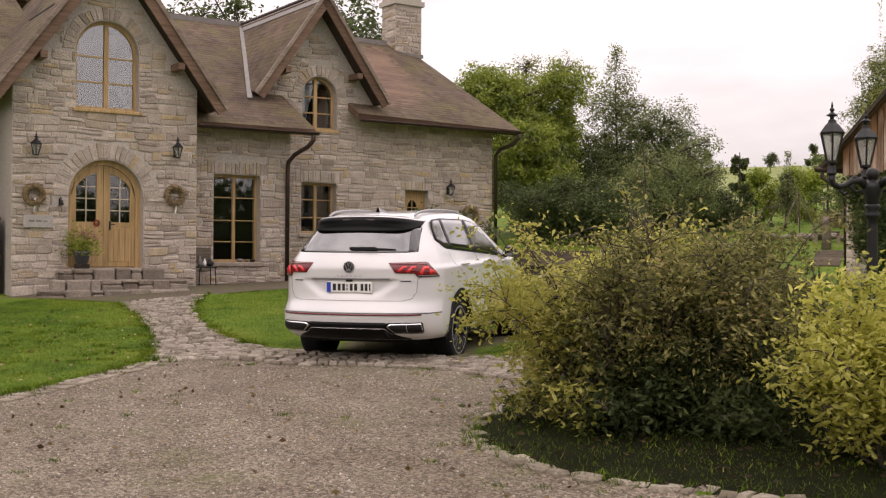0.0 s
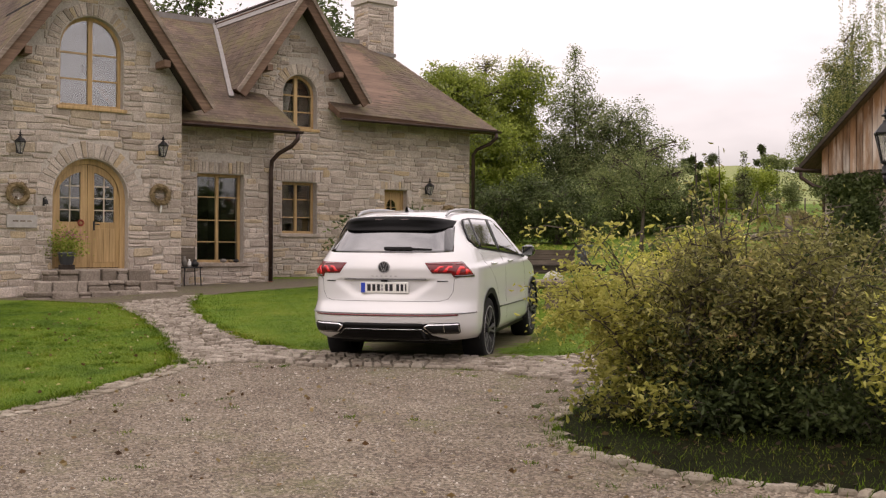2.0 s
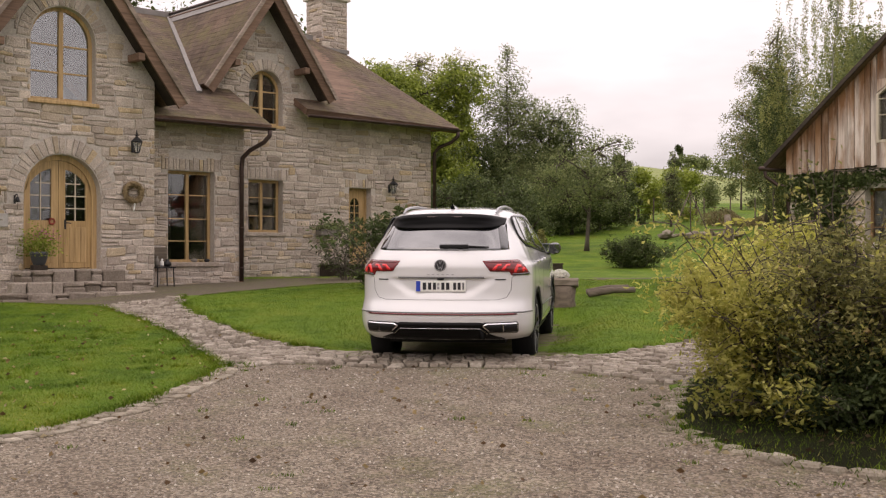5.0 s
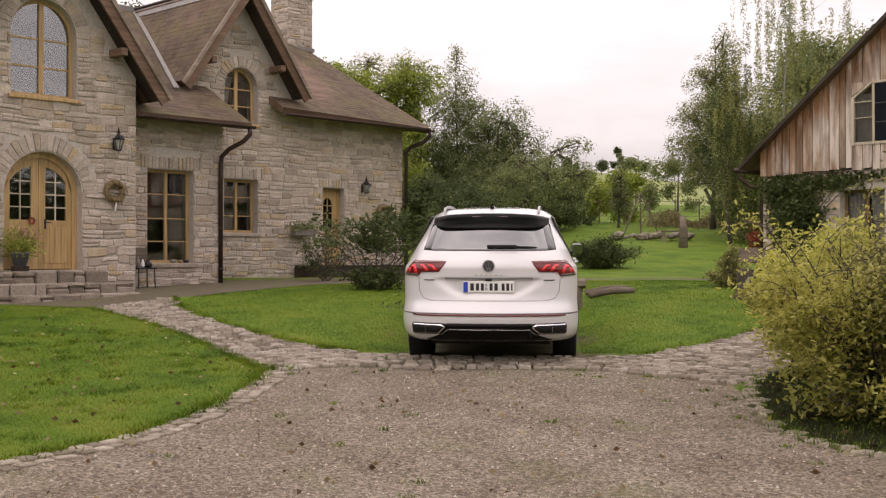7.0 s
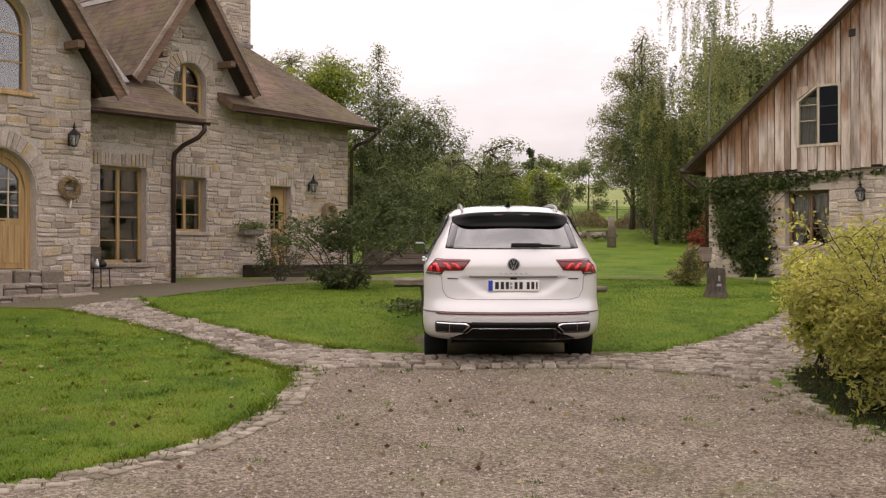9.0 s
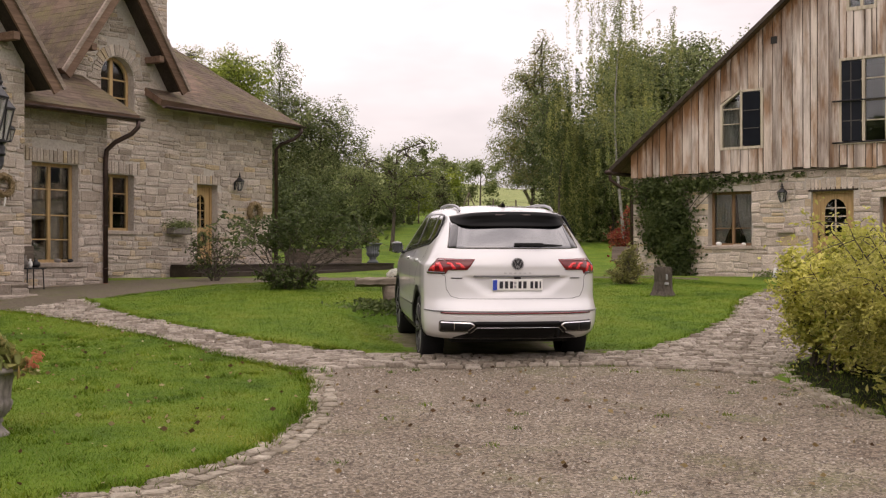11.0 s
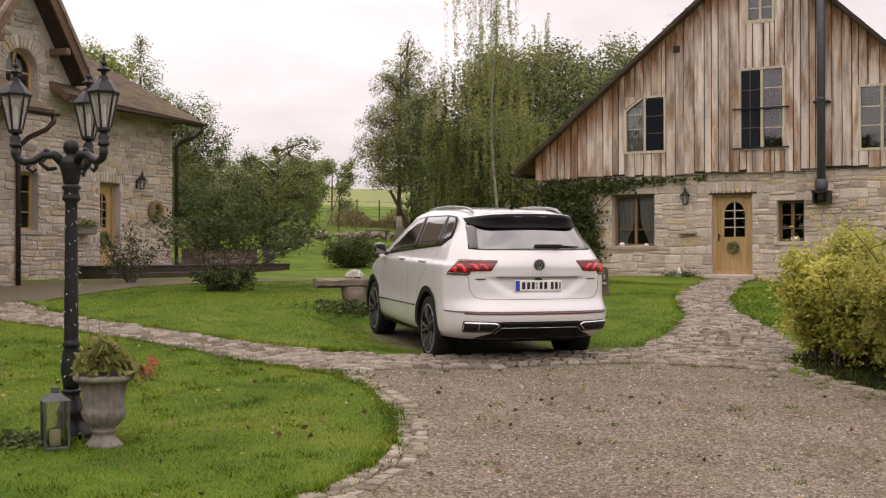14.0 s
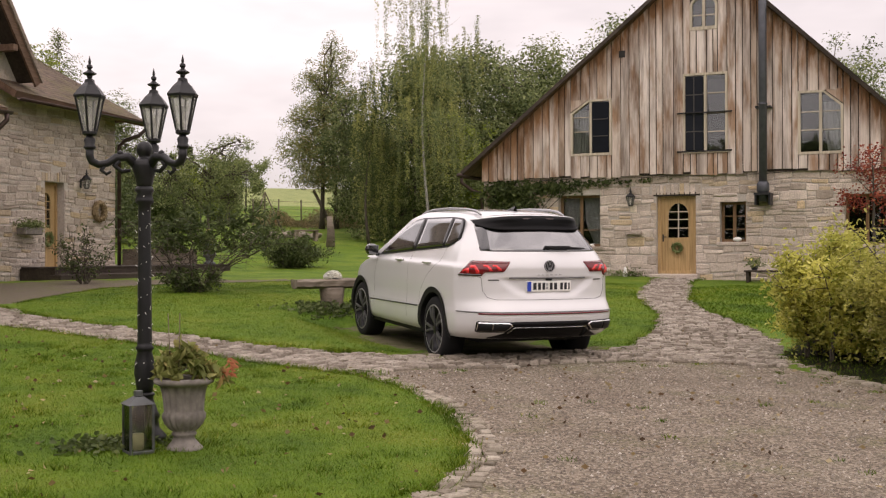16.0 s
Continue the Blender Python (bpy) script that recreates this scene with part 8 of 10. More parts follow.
# entrance steps of rough blocks
def block_row(name, x0, x1, y0, y1, z0, z1, r, label, bow=0.0):
    t = thing(name, HOUSE_M @ pose((x0 + x1) / 2, y1, z0), label, "steps", "entrance steps")
    x = x0
    while x < x1 - 0.02:
        w = r.uniform(0.18, 0.52)
        if x1 - x - w < 0.15:
            w = x1 - x
        u = ((x + w / 2) - (x0 + x1) / 2) / ((x1 - x0) / 2)
        yy = y0 + bow * u * u
        top = z1 + r.uniform(-0.014, 0.014)
        cut = top - r.uniform(0.06, 0.11)
        tiers = [(z0, cut - 0.006), (cut, top)] if r.random() < 0.55 else [(z0, top)]
        for lo, hi in tiers:
            bm = bmesh.new()
            box(bm, x + 0.008, x + w - 0.008, yy - r.uniform(-0.01, 0.035), y1, lo, hi, bevel=0.026)
            for v in bm.verts:
                v.co += Vector((r.uniform(-0.010, 0.010), r.uniform(-0.012, 0.012), r.uniform(-0.007, 0.007)))
            part("step_stone", bm, M_STEP, t, frame_m=HOUSE_M)
        x += w
    return t


M_STEP = stone_mat("step_stone", False, ((0.0, (0.20, 0.170, 0.140)), (0.5, (0.28, 0.242, 0.205)), (1.0, (0.36, 0.318, 0.275))), 34)
r = random.Random(91)
block_row("stone_step", -0.10, 1.90, 10.86, EN_Y - 0.055, 0.40, 0.96, r, "top step of rough stone blocks before the front door")
block_row("stone_step", -0.36, 2.28, 10.52, 10.855, 0.38, 0.76, r, "second step of rough stone blocks", 0.12)
block_row("stone_step", -0.66, 2.66, 10.16, 10.515, 0.36, 0.57, r, "lowest step of rough stone blocks", 0.20)


def pot_plant(m, label, rad=0.17, h=0.22, leaf=M_LEAF_LIME, n=900, spread=0.22, high=0.22, blossom=None, seed=1):
    t = thing("potted_plant", m, label, "potted plant")
    bm = bmesh.new()
    lathe(bm, [(rad * 0.62, 0), (rad * 0.72, h * 0.2), (rad * 0.95, h * 0.8), (rad, h), (rad * 0.9, h), (rad * 0.85, h * 0.85)], 20, cap=False)
    part("pot", bm, M_TERRACOTTA, t, "dark glazed pot", m, True)
    g_ = np.random.default_rng(seed)
    pts = g_.normal(size=(n, 3)) * np.array([spread * 0.5, spread * 0.5, high * 0.45]) + np.array([0, 0, h + high * 0.45])
    pts[:, 2] = np.maximum(pts[:, 2], h * 0.7)
    part("foliage", leaf_mesh("foliage", pts, 0.05, leaf, g_), None, t, "", m, kind="stuff")
    if blossom:
        q = g_.normal(size=(120, 3)) * np.array([spread * 0.35, spread * 0.35, 0.05]) + np.array([0.05, 0, h + high])
        part("blossom", leaf_mesh("blossom", q, 0.045, blossom, g_), None, t, "", m, kind="stuff")
    return t


M_PINK = leaf_mat("pink_petal", ((0.0, (0.45, 0.12, 0.22)), (1.0, (0.60, 0.28, 0.36))))
pot_plant(HOUSE_M @ pose(0.34, 11.12, 1.06), "dark pot with lime green foliage and pink flowers beside the door", 0.17, 0.24, M_LEAF_LIME, 1100, 0.34, 0.30, M_PINK, 5)
bm = bmesh.new()
lathe(bm, [(0.15, 0.965), (0.15, 1.055), (0.10, 1.058)], 12, (0.34, 11.12))
single("pot_stand", bm, M_DARKWOOD, HOUSE_M, "low dark wooden round under the flower pot", "stand")
wreath(HOUSE_M @ pose(0.72, EN_Y + 0.165, 1.86), 0.05, 0.018, M_LEAF_RED, "small red ring hung on the front door", False, 7)

# plant stand beside the tall window
sm = HOUSE_M @ pose(2.98, 11.45, 0.56)
stand = thing("garden_chair", sm, "small dark metal chair holding ornaments", "chair")
for x in (-0.17, 0.17):
    for y in (-0.13, 0.13):
        bm = bmesh.new()
        tube(bm, [(x * 1.1, y * 1.1, 0), (x, y, 0.42)], 0.012, 6)
        part("leg", bm, M_IRON, stand, "", sm)
part("seat", bm_box(-0.21, 0.21, -0.17, 0.17, 0.42, 0.445, bevel=0.008), M_IRON, stand, "", sm)
part("backrest", bm_box(-0.19, 0.19, 0.15, 0.17, 0.52, 0.84, bevel=0.006), M_OLDWOOD, stand, "weathered board backrest", sm)
for x in (-0.18, 0.18):
    bm = bmesh.new()
    tube(bm, [(x, 0.15, 0.44), (x, 0.18, 0.86)], 0.011, 6)
    part("back_post", bm, M_IRON, stand, "", sm)
for x, rad, h, mat in ((-0.13, 0.05, 0.22, M_URN), (-0.02, 0.04, 0.16, M_WHITE), (0.10, 0.085, 0.15, M_IRON)):
    bm = bmesh.new()
    lathe(bm, [(rad * 0.6, 0), (rad, h * 0.3), (rad * 0.9, h * 0.6), (rad * 0.4, h * 0.8), (rad * 0.5, h)], 12)
    single("ornament", bm, mat, sm @ pose(x, -0.02, 0.447), "small garden ornament standing on the metal chair", "ornament", smooth=True)
for x, rad, mat in ((3.95, 0.06, M_URN), (4.12, 0.05, M_STRAW), (4.25, 0.055, M_IRON)):
    bm = bmesh.new()
    bmesh.ops.create_icosphere(bm, subdivisions=2, radius=rad, matrix=Matrix.Diagonal((1.3, 1, 0.7, 1)))
    single("pebble_ornament", bm, mat, HOUSE_M @ pose(x, MID_Y + 0.05, 1.09 + rad * 0.68), "rounded stone on the window sill", "ornament", smooth=True)
# planter on the wall beside the side door
pm = HOUSE_M @ pose(8.08, 12.80, 1.72)
pl = thing("wall_planter", pm, "grey wall trough filled with green plants", "planter")
part("trough", bm_box(-0.30, 0.30, -0.10, 0.13, -0.02, 0.14, bevel=0.02), M_URN, pl, "", pm)
g_ = np.random.default_rng(66)
pts = g_.normal(size=(1100, 3)) * np.array([0.20, 0.07, 0.055]) + np.array([0, -0.02, 0.18])
part("foliage", leaf_mesh("foliage", pts, 0.045, M_LEAF_GREEN, g_), None, pl, "", pm, kind="stuff")

# dark timber deck along the house
deck = thing("timber_deck", HOUSE_M @ pose(11.7, 12.2, 0.7), "low dark-stained timber deck with a step", "deck")
k = 0
y = 12.06
while y < 15.0:
    x0, x1 = (7.9, 15.6) if y + 0.14 < 12.95 else (11.62, 15.6)
    part("deck_board", bm_box(x0, x1, y, y + 0.136, 0.985, 1.02, bevel=0.004), M_DARKWOOD, deck, "", HOUSE_M)
    y += 0.142
part("deck_frame", bm_box(7.92, 15.58, 12.08, 12.94, 0.60, 0.984), M_DARKWOOD, deck, "dark fascia", HOUSE_M)
part("deck_frame", bm_box(11.66, 15.58, 12.95, 14.95, 0.60, 0.984), M_DARKWOOD, deck, "", HOUSE_M)
part("deck_step", bm_box(7.7, 13.2, 11.78, 12.05, 0.60, 0.86, bevel=0.01), M_DARKWOOD, deck, "low dark step", HOUSE_M)
# raised timber bed on the deck
bed_m = HOUSE_M @ pose(13.9, 13.2, 1.022)
rb = thing("raised_planter", bed_m, "long weathered timber planter box on the deck", "planter")
for k in range(3):
    part("plank", bm_box(-1.25, 1.25, -0.35, -0.31, k * 0.135, k * 0.135 + 0.13, bevel=0.006), M_OLDWOOD, rb, "", bed_m)
    part("plank", bm_box(-1.25, 1.25, 0.31, 0.35, k * 0.135, k * 0.135 + 0.13, bevel=0.006), M_OLDWOOD, rb, "", bed_m)
for x in (-1.25, 1.21):
    part("end_board", bm_box(x, x + 0.04, -0.31, 0.31, 0, 0.40), M_OLDWOOD, rb, "", bed_m)
part("soil", bm_box(-1.2, 1.2, -0.30, 0.30, 0.02, 0.36), M_SOIL_SHADED, rb, "", bed_m)
g_ = np.random.default_rng(67)
pts = g_.normal(size=(900, 3)) * np.array([0.55, 0.12, 0.06]) + np.array([0, 0, 0.42])
part("foliage", leaf_mesh("foliage", pts, 0.06, M_LEAF_LIME, g_), None, rb, "", bed_m, kind="stuff")


def urn(m, s, label, mat, flutes=16):
    t = thing("stone_urn", m, label, "urn")
    bm = bmesh.new()
    prof = [(0.160, 0.0), (0.160, 0.030), (0.140, 0.045), (0.098, 0.085), (0.086, 0.110), (0.104, 0.122), (0.106, 0.138), (0.092, 0.148), (0.120, 0.170), (0.155, 0.205), (0.176, 0.250), (0.178, 0.275), (0.168, 0.298), (0.163, 0.31),
            (0.165, 0.36), (0.176, 0.43), (0.192, 0.485), (0.225, 0.497), (0.250, 0.508), (0.256, 0.524), (0.250, 0.540), (0.228, 0.548), (0.195, 0.540), (0.17, 0.50), (0.16, 0.46)]
    steps = 128
    rings = []
    for rad, z in prof:
        row = []
        for a in range(steps):
            th = a * math.tau / steps
            fl = 1 + (0.070 * (abs(math.cos(flutes * th / 2)) * 2 - 1.2) if 0.16 < z < 0.49 and rad > 0.1 and not 0.29 < z < 0.305 else 0)
            row.append(bm.verts.new((rad * s * fl * math.cos(th), rad * s * fl * math.sin(th), z * s)))
        rings.append(row)
    for a, b in zip(rings, rings[1:]):
        for i in range(steps):
            bm.faces.new((a[i], a[(i + 1) % steps], b[(i + 1) % steps], b[i]))
    bm.faces.new(list(reversed(rings[0])))
    bm.faces.new(rings[-1])
    part("bowl", bm, mat, t, "", m, True)
    return t


um = Matrix.Translation(at_ground(-4.41, -3.38, 0.015)) @ Matrix.Diagonal((0.88, 0.88, 1.02, 1))
u1 = urn(um, 0.90, "weathered fluted stone urn with a drooping plant", M_URN)
bm = bmesh.new()
lathe(bm, [(0.15, 0.45), (0.09, 0.46), (0.0, 0.465)], 20, cap=False)
part("soil", bm, M_SOIL_SHADED, u1, "", um)
g_ = np.random.default_rng(68)


def big_leaves(centre, n, g, rad, high, size, mat, parent, m, name="foliage", label=""):
    a = g.uniform(0, math.tau, n)
    q = rad * np.sqrt(g.random(n))
    z = high * (1 - (q / rad) ** 2 * 0.8) * g.uniform(0.5, 1.0, n)
    pts = np.stack([centre[0] + q * np.cos(a), centre[1] + q * np.sin(a), centre[2] + z], 1)
    part(name, leaf_mesh(name, pts, size, mat, g, droop=0.25, aspect=0.40, fine=True), None, parent, label, m, kind="stuff")


M_LEAF_BEGONIA = leaf_mat("autumn_pot_leaf", ((0.0, (0.13, 0.16, 0.04)), (0.5, (0.25, 0.26, 0.085)), (0.85, (0.42, 0.35, 0.14)), (1.0, (0.40, 0.17, 0.08))))
big_leaves((0, 0, 0.47), 190, g_, 0.22, 0.27, 0.125, M_LEAF_BEGONIA, u1, um)
big_leaves((0.22, -0.02, 0.42), 60, g_, 0.13, 0.17, 0.10, M_LEAF_BEGONIA, u1, um)
M_CORAL = leaf_mat("coral_petal", ((0.0, (0.40, 0.11, 0.06)), (1.0, (0.58, 0.26, 0.15))))
big_leaves((0.35, -0.02, 0.46), 24, g_, 0.07, 0.18, 0.07, M_CORAL, u1, um, "blossom", "coral red hanging blossoms")
for x, lean_ in ((-0.10, -0.02), (-0.04, 0.01)):
    bm = bmesh.new()
    tube(bm, [(x, 0, 0.5), (x + lean_, 0, 0.92)], 0.004, 5)
    part("stick", bm, M_OLDWOOD, u1, "thin plant stick", um)
u2m = HOUSE_M @ pose(15.1, 12.45, 1.022)
u2 = urn(u2m, 1.0, "dark grey urn with upright plants on the deck", plain("dark_urn", (0.10, 0.11, 0.12), 0.7, bump=0.3))
g_ = np.random.default_rng(70)
big_leaves((0, 0, 0.52), 160, g_, 0.16, 0.45, 0.10, M_LEAF_OLIVE, u2, u2m)

# candle lantern on the lawn
lm = Matrix.Translation(at_ground(-4.72, -3.45, 0.03)) @ pose(0, 0, 0, 0, 0, 12) @ Matrix.Diagonal((0.82, 0.82, 0.98, 1))
cl = thing("garden_lantern", lm, "grey metal lantern with a cream candle on the grass", "lantern")
M_ZINC = plain("dull_zinc", (0.10, 0.105, 0.105), 0.55, 0.7, vary=0.3)
part("base", bm_box(-0.10, 0.10, -0.10, 0.10, 0, 0.025, bevel=0.004), M_ZINC, cl, "", lm)
for x in (-0.092, 0.092):
    for y in (-0.092, 0.092):
        part("corner_post", bm_box(x - 0.009, x + 0.009, y - 0.009, y + 0.009, 0.025, 0.335), M_ZINC, cl, "", lm)
for a in range(4):
    m4 = lm @ pose(0, 0, 0, 0, 0, 90 * a)
    part("pane", bm_box(-0.083, 0.083, -0.094, -0.091, 0.025, 0.335), M_CLEARGLASS, cl, "", m4)
bm = bmesh.new()
solid(bm, [(-0.112, -0.112, 0.335), (0.112, -0.112, 0.335), (0.112, 0.112, 0.335), (-0.112, 0.112, 0.335)], [(-0.035, -0.035, 0.385), (0.035, -0.035, 0.385), (0.035, 0.035, 0.385), (-0.035, 0.035, 0.385)])
part("roof", bm, M_ZINC, cl, "", lm)
part("cap", bm_box(-0.03, 0.03, -0.03, 0.03, 0.385, 0.425, bevel=0.004), M_ZINC, cl, "", lm)
bm = bmesh.new()
lathe(bm, [(0.045, 0.026), (0.045, 0.13), (0.036, 0.135), (0.01, 0.128)], 18)
part("candle", bm, M_CREAM, cl, "cream pillar candle", lm, True)


def street_lamp(m, lights):
    t = thing("street_lamp", m, "black cast-iron garden street lamp with three lantern heads", "street lamp", "street lamps")
    bm = bmesh.new()
    lathe(bm, [(0.15, 0), (0.15, 0.05), (0.105, 0.10), (0.095, 0.16), (0.11, 0.18), (0.09, 0.22), (0.062, 0.30), (0.060, 0.32), (0.076, 0.335), (0.060, 0.35)], 24)
    part("base", bm, M_IRON, t, "", m, True)
    bm = bmesh.new()
    lathe(bm, [(0.056, 0.35), (0.062, 0.40), (0.074, 0.48), (0.070, 0.56), (0.052, 0.63), (0.056, 0.645), (0.068, 0.66), (0.052, 0.68), (0.052, 0.70), (0.044, 1.60), (0.044, 1.66), (0.066, 1.68), (0.062, 1.70), (0.052, 1.74), (0.070, 1.765), (0.054, 1.79)], 24)
    part("post", bm, M_IRON, t, "fluted black post", m, True)
    bm = bmesh.new()
    lathe(bm, [(0.05, 1.78), (0.058, 1.81), (0.066, 1.85), (0.088, 1.93), (0.084, 1.965), (0.050, 1.985), (0.034, 1.995), (0.044, 2.008), (0.054, 2.030), (0.057, 2.052), (0.052, 2.076), (0.036, 2.098), (0.004, 2.106)], 20)
    part("crown_boss", bm, M_IRON, t, "tapered boss with a ball on top", m, True)
    for a in (188, 312, 78):
        ca, sa = math.cos(math.radians(a)), math.sin(math.radians(a))
        line = [(0.05, 1.93), (0.12, 1.995), (0.20, 1.985), (0.26, 1.945), (0.32, 1.935), (0.365, 1.955), (0.38, 1.99), (0.38, 2.04)]
        bm = bmesh.new()
        tube(bm, [(q * ca, q * sa, z) for q, z in line], [0.036, 0.034, 0.030, 0.026, 0.026, 0.028, 0.030, 0.030], 8)
        lathe(bm, [(0.030, 2.035), (0.042, 2.045), (0.042, 2.058), (0.034, 2.065), (0.040, 2.10), (0.034, 2.115), (0.026, 2.12), (0.024, 2.14)], 12, (0.38 * ca, 0.38 * sa))
        tube(bm, [(q * ca, q * sa, z) for q, z in ((0.16, 1.995), (0.21, 1.93), (0.16, 1.89), (0.10, 1.90))], [0.022, 0.020, 0.017, 0.012], 6)
        tube(bm, [(q * ca, q * sa, z) for q, z in ((0.27, 1.945), (0.30, 1.895), (0.265, 1.87), (0.235, 1.89))], [0.018, 0.016, 0.013, 0.010], 6)
        bmesh.ops.create_icosphere(bm, subdivisions=1, radius=0.026, matrix=pose(0.17 * ca, 0.17 * sa, 2.015))
        part("arm", bm, M_IRON, t, "scrolled iron arm", m, True)
        lantern_head(t, m @ pose(0.38 * ca, 0.38 * sa, 2.132) @ Matrix.Diagonal((0.88, 0.88, 1.10, 1)), 0.93)
    if lights:
        q = random.Random(4)
        bm = bmesh.new()
        for i in range(90):
            z = 0.36 + 1.38 * i / 90
            a = i * 0.83
            rad = 0.052 + (0.028 if z < 0.66 else 0.0)
            p = Vector((rad * math.cos(a), rad * math.sin(a), z))
            tube(bm, [p, p + Vector((q.uniform(-0.018, 0.018), q.uniform(-0.018, 0.018), q.uniform(-0.02, 0.02))) + p.normalized() * 0.006], 0.0022, 4)
        part("fairy_lights", bm, M_WHITE, t, "tiny pale fairy lights wound round the post", m, kind="stuff")
    return t


street_lamp(Matrix.Translation(at_ground(-4.632, -3.05, 0.02)) @ pose(0, 0, 0, 0, 0, -5) @ Matrix.Diagonal((0.97, 0.97, 1.0, 1)), True)
street_lamp(Matrix.Translation(at_ground(5.31, -0.98, -0.08)) @ pose(0, 0, 0, 0, 0, 18), False)

# log bench before the car
bench_m = Matrix.Translation((0.05, 5.72, 0.36)) @ pose(0, 0, 0, 0, 0, 2)
bench = thing("log_bench", bench_m, "rustic bench of a split log on stump legs", "bench")
bm = bmesh.new()
rows = []
q = random.Random(12)
for i in range(25):
    x = -1.48 + 2.66 * i / 24
    rows.append([bm.verts.new((x, y + q.uniform(-0.012, 0.012), z + q.uniform(-0.008, 0.008))) for y, z in ((-0.17, 0.42), (-0.18, 0.50), (-0.15, 0.525), (0.15, 0.525), (0.18, 0.50), (0.16, 0.42), (0.08, 0.385), (-0.08, 0.385))])
for a, b in zip(rows, rows[1:]):
    for k in range(8):
        bm.faces.new((a[k], a[(k + 1) % 8], b[(k + 1) % 8], b[k]))
bm.faces.new(rows[0])
bm.faces.new(rows[-1])
bmesh.ops.recalc_face_normals(bm, faces=bm.faces)
part("seat", bm, M_OLDWOOD, bench, "split log seat", bench_m)
for x in (-0.88, 0.95):
    bm = bmesh.new()
    lathe(bm, [(0.22, -0.12), (0.20, 0.05), (0.175, 0.20), (0.20, 0.40)], 14, (x, 0))
    part("leg", bm, M_OLDWOOD, bench, "tree stump leg", bench_m, True)
for x in (-0.86, 0.90):
    fm = bench_m @ pose(x, 0.02, 0.525)
    ft = thing("white_flowers", fm, "clump of white chrysanthemums on the log bench", "flowers", "flowers on the bench")
    g_ = np.random.default_rng(int(80 + x * 10))
    d = g_.normal(size=(500, 3))
    d /= np.linalg.norm(d, axis=1)[:, None]
    d[:, 2] = np.abs(d[:, 2])
    part("blossom", leaf_mesh("blossom", d * np.array([0.13, 0.12, 0.10]) + np.array([0, 0, 0.02]), 0.05, M_FLOWER, g_, aspect=0.8), None, ft, "", fm, kind="stuff")
    part("pot", bm_box(-0.07, 0.07, -0.07, 0.07, 0.0, 0.05, bevel=0.01), M_TERRACOTTA, ft, "low dark pot", fm)

# stump with hardware, fallen log
bm = bmesh.new()
q = random.Random(14)
rows = []
for z, rad in ((-0.08, 0.24), (0.02, 0.21), (0.10, 0.17), (0.25, 0.145), (0.42, 0.15), (0.50, 0.14), (0.505, 0.08)):
    rows.append([bm.verts.new((rad * (1 + 0.14 * math.sin(3 * a) + q.uniform(-0.06, 0.06)) * math.cos(a), rad * (1 + 0.14 * math.sin(3 * a)) * math.sin(a), z + q.uniform(-0.01, 0.01))) for a in [k * math.tau / 18 for k in range(18)]])
for a, b in zip(rows, rows[1:]):
    for k in range(18):
        bm.faces.new((a[k], a[(k + 1) % 18], b[(k + 1) % 18], b[k]))
bm.faces.new(rows[-1])
stm = Matrix.Translation(at_ground(3.92, 7.17, 0.02))
stump = thing("tree_stump", stm, "gnarled weathered tree stump on the lawn", "stump")
part("wood", bm, M_BARK, stump, "", stm)
part("metal_plate", bm_box(-0.04, 0.03, -0.20, -0.16, 0.20, 0.24, bevel=0.004), M_RIMBRIGHT, stump, "small bright metal tap plate", stm)
part("metal_tap", bm_box(-0.015, 0.01, -0.20, -0.15, 0.29, 0.38, bevel=0.004), M_RIMBRIGHT, stump, "", stm)
for k, (x0, y0, x1, y1, rad) in enumerate(((1.35, 7.1, 2.10, 7.40, 0.06), (1.3, 7.45, 2.0, 7.6, 0.05))):
    bm = bmesh.new()
    p0, p1 = at_ground(x0, y0, 0.10), at_ground(x1, y1, 0.14 + 0.03 * k)
    tube(bm, [p0 - p0, (p1 - p0) * 0.5 + Vector((0, 0, 0.03)), p1 - p0], [rad, rad * 0.95, rad * 0.85], 10)
    single("fallen_log", bm, M_OLDWOOD, Matrix.Translation(p0), "grey weathered log lying on the lawn", "log", "logs on the lawn", smooth=True)

# by the barn: pots, bench, folding seat
pot_plant(BARN_M @ pose(-3.05, BY - 0.32, 0.52), "stone trough with green plants beside the barn door", 0.17, 0.18, M_LEAF_GREEN, 500, 0.3, 0.14, None, 21)
pot_plant(BARN_M @ pose(-2.72, BY - 0.40, 0.50), "dark pot with low plants beside the barn door", 0.14, 0.18, M_LEAF_DARK, 400, 0.24, 0.16, None, 22)
bm = bmesh.new()
lathe(bm, [(0.05, 0), (0.06, 0.05), (0.05, 0.12), (0.03, 0.17), (0.035, 0.2), (0.01, 0.24)], 12)
single("white_ornament", bm, M_WHITE, BARN_M @ pose(-2.90, BY - 0.42, 0.72), "small white garden ornament by the trough", "ornament", smooth=True)
bm = bmesh.new()
box(bm, -0.08, 0.08, -0.06, 0.06, 0.0, 0.20, bevel=0.01)
single("ornament_block", bm, M_STONE, BARN_M @ pose(-2.90, BY - 0.42, 0.515), "small stone block under the ornament", "stone")
single("wall_ledge", bm_box(-2.98, -2.60, BY - 0.13, BY - 0.03, 1.71, 1.80, bevel=0.012), M_STONE, BARN_M, "flat grey stone slab set in the barn wall", "ledge")
tm = BARN_M @ pose(0.40, BY - 0.55, 0.40)
tb = thing("garden_bench", tm, "dark wooden garden bench against the barn wall", "bench")
for k in range(3):
    part("seat_slat", bm_box(-0.55, 0.55, -0.20 + k * 0.13, -0.09 + k * 0.13, 0.46, 0.495, bevel=0.006), M_DARKWOOD, tb, "", tm)
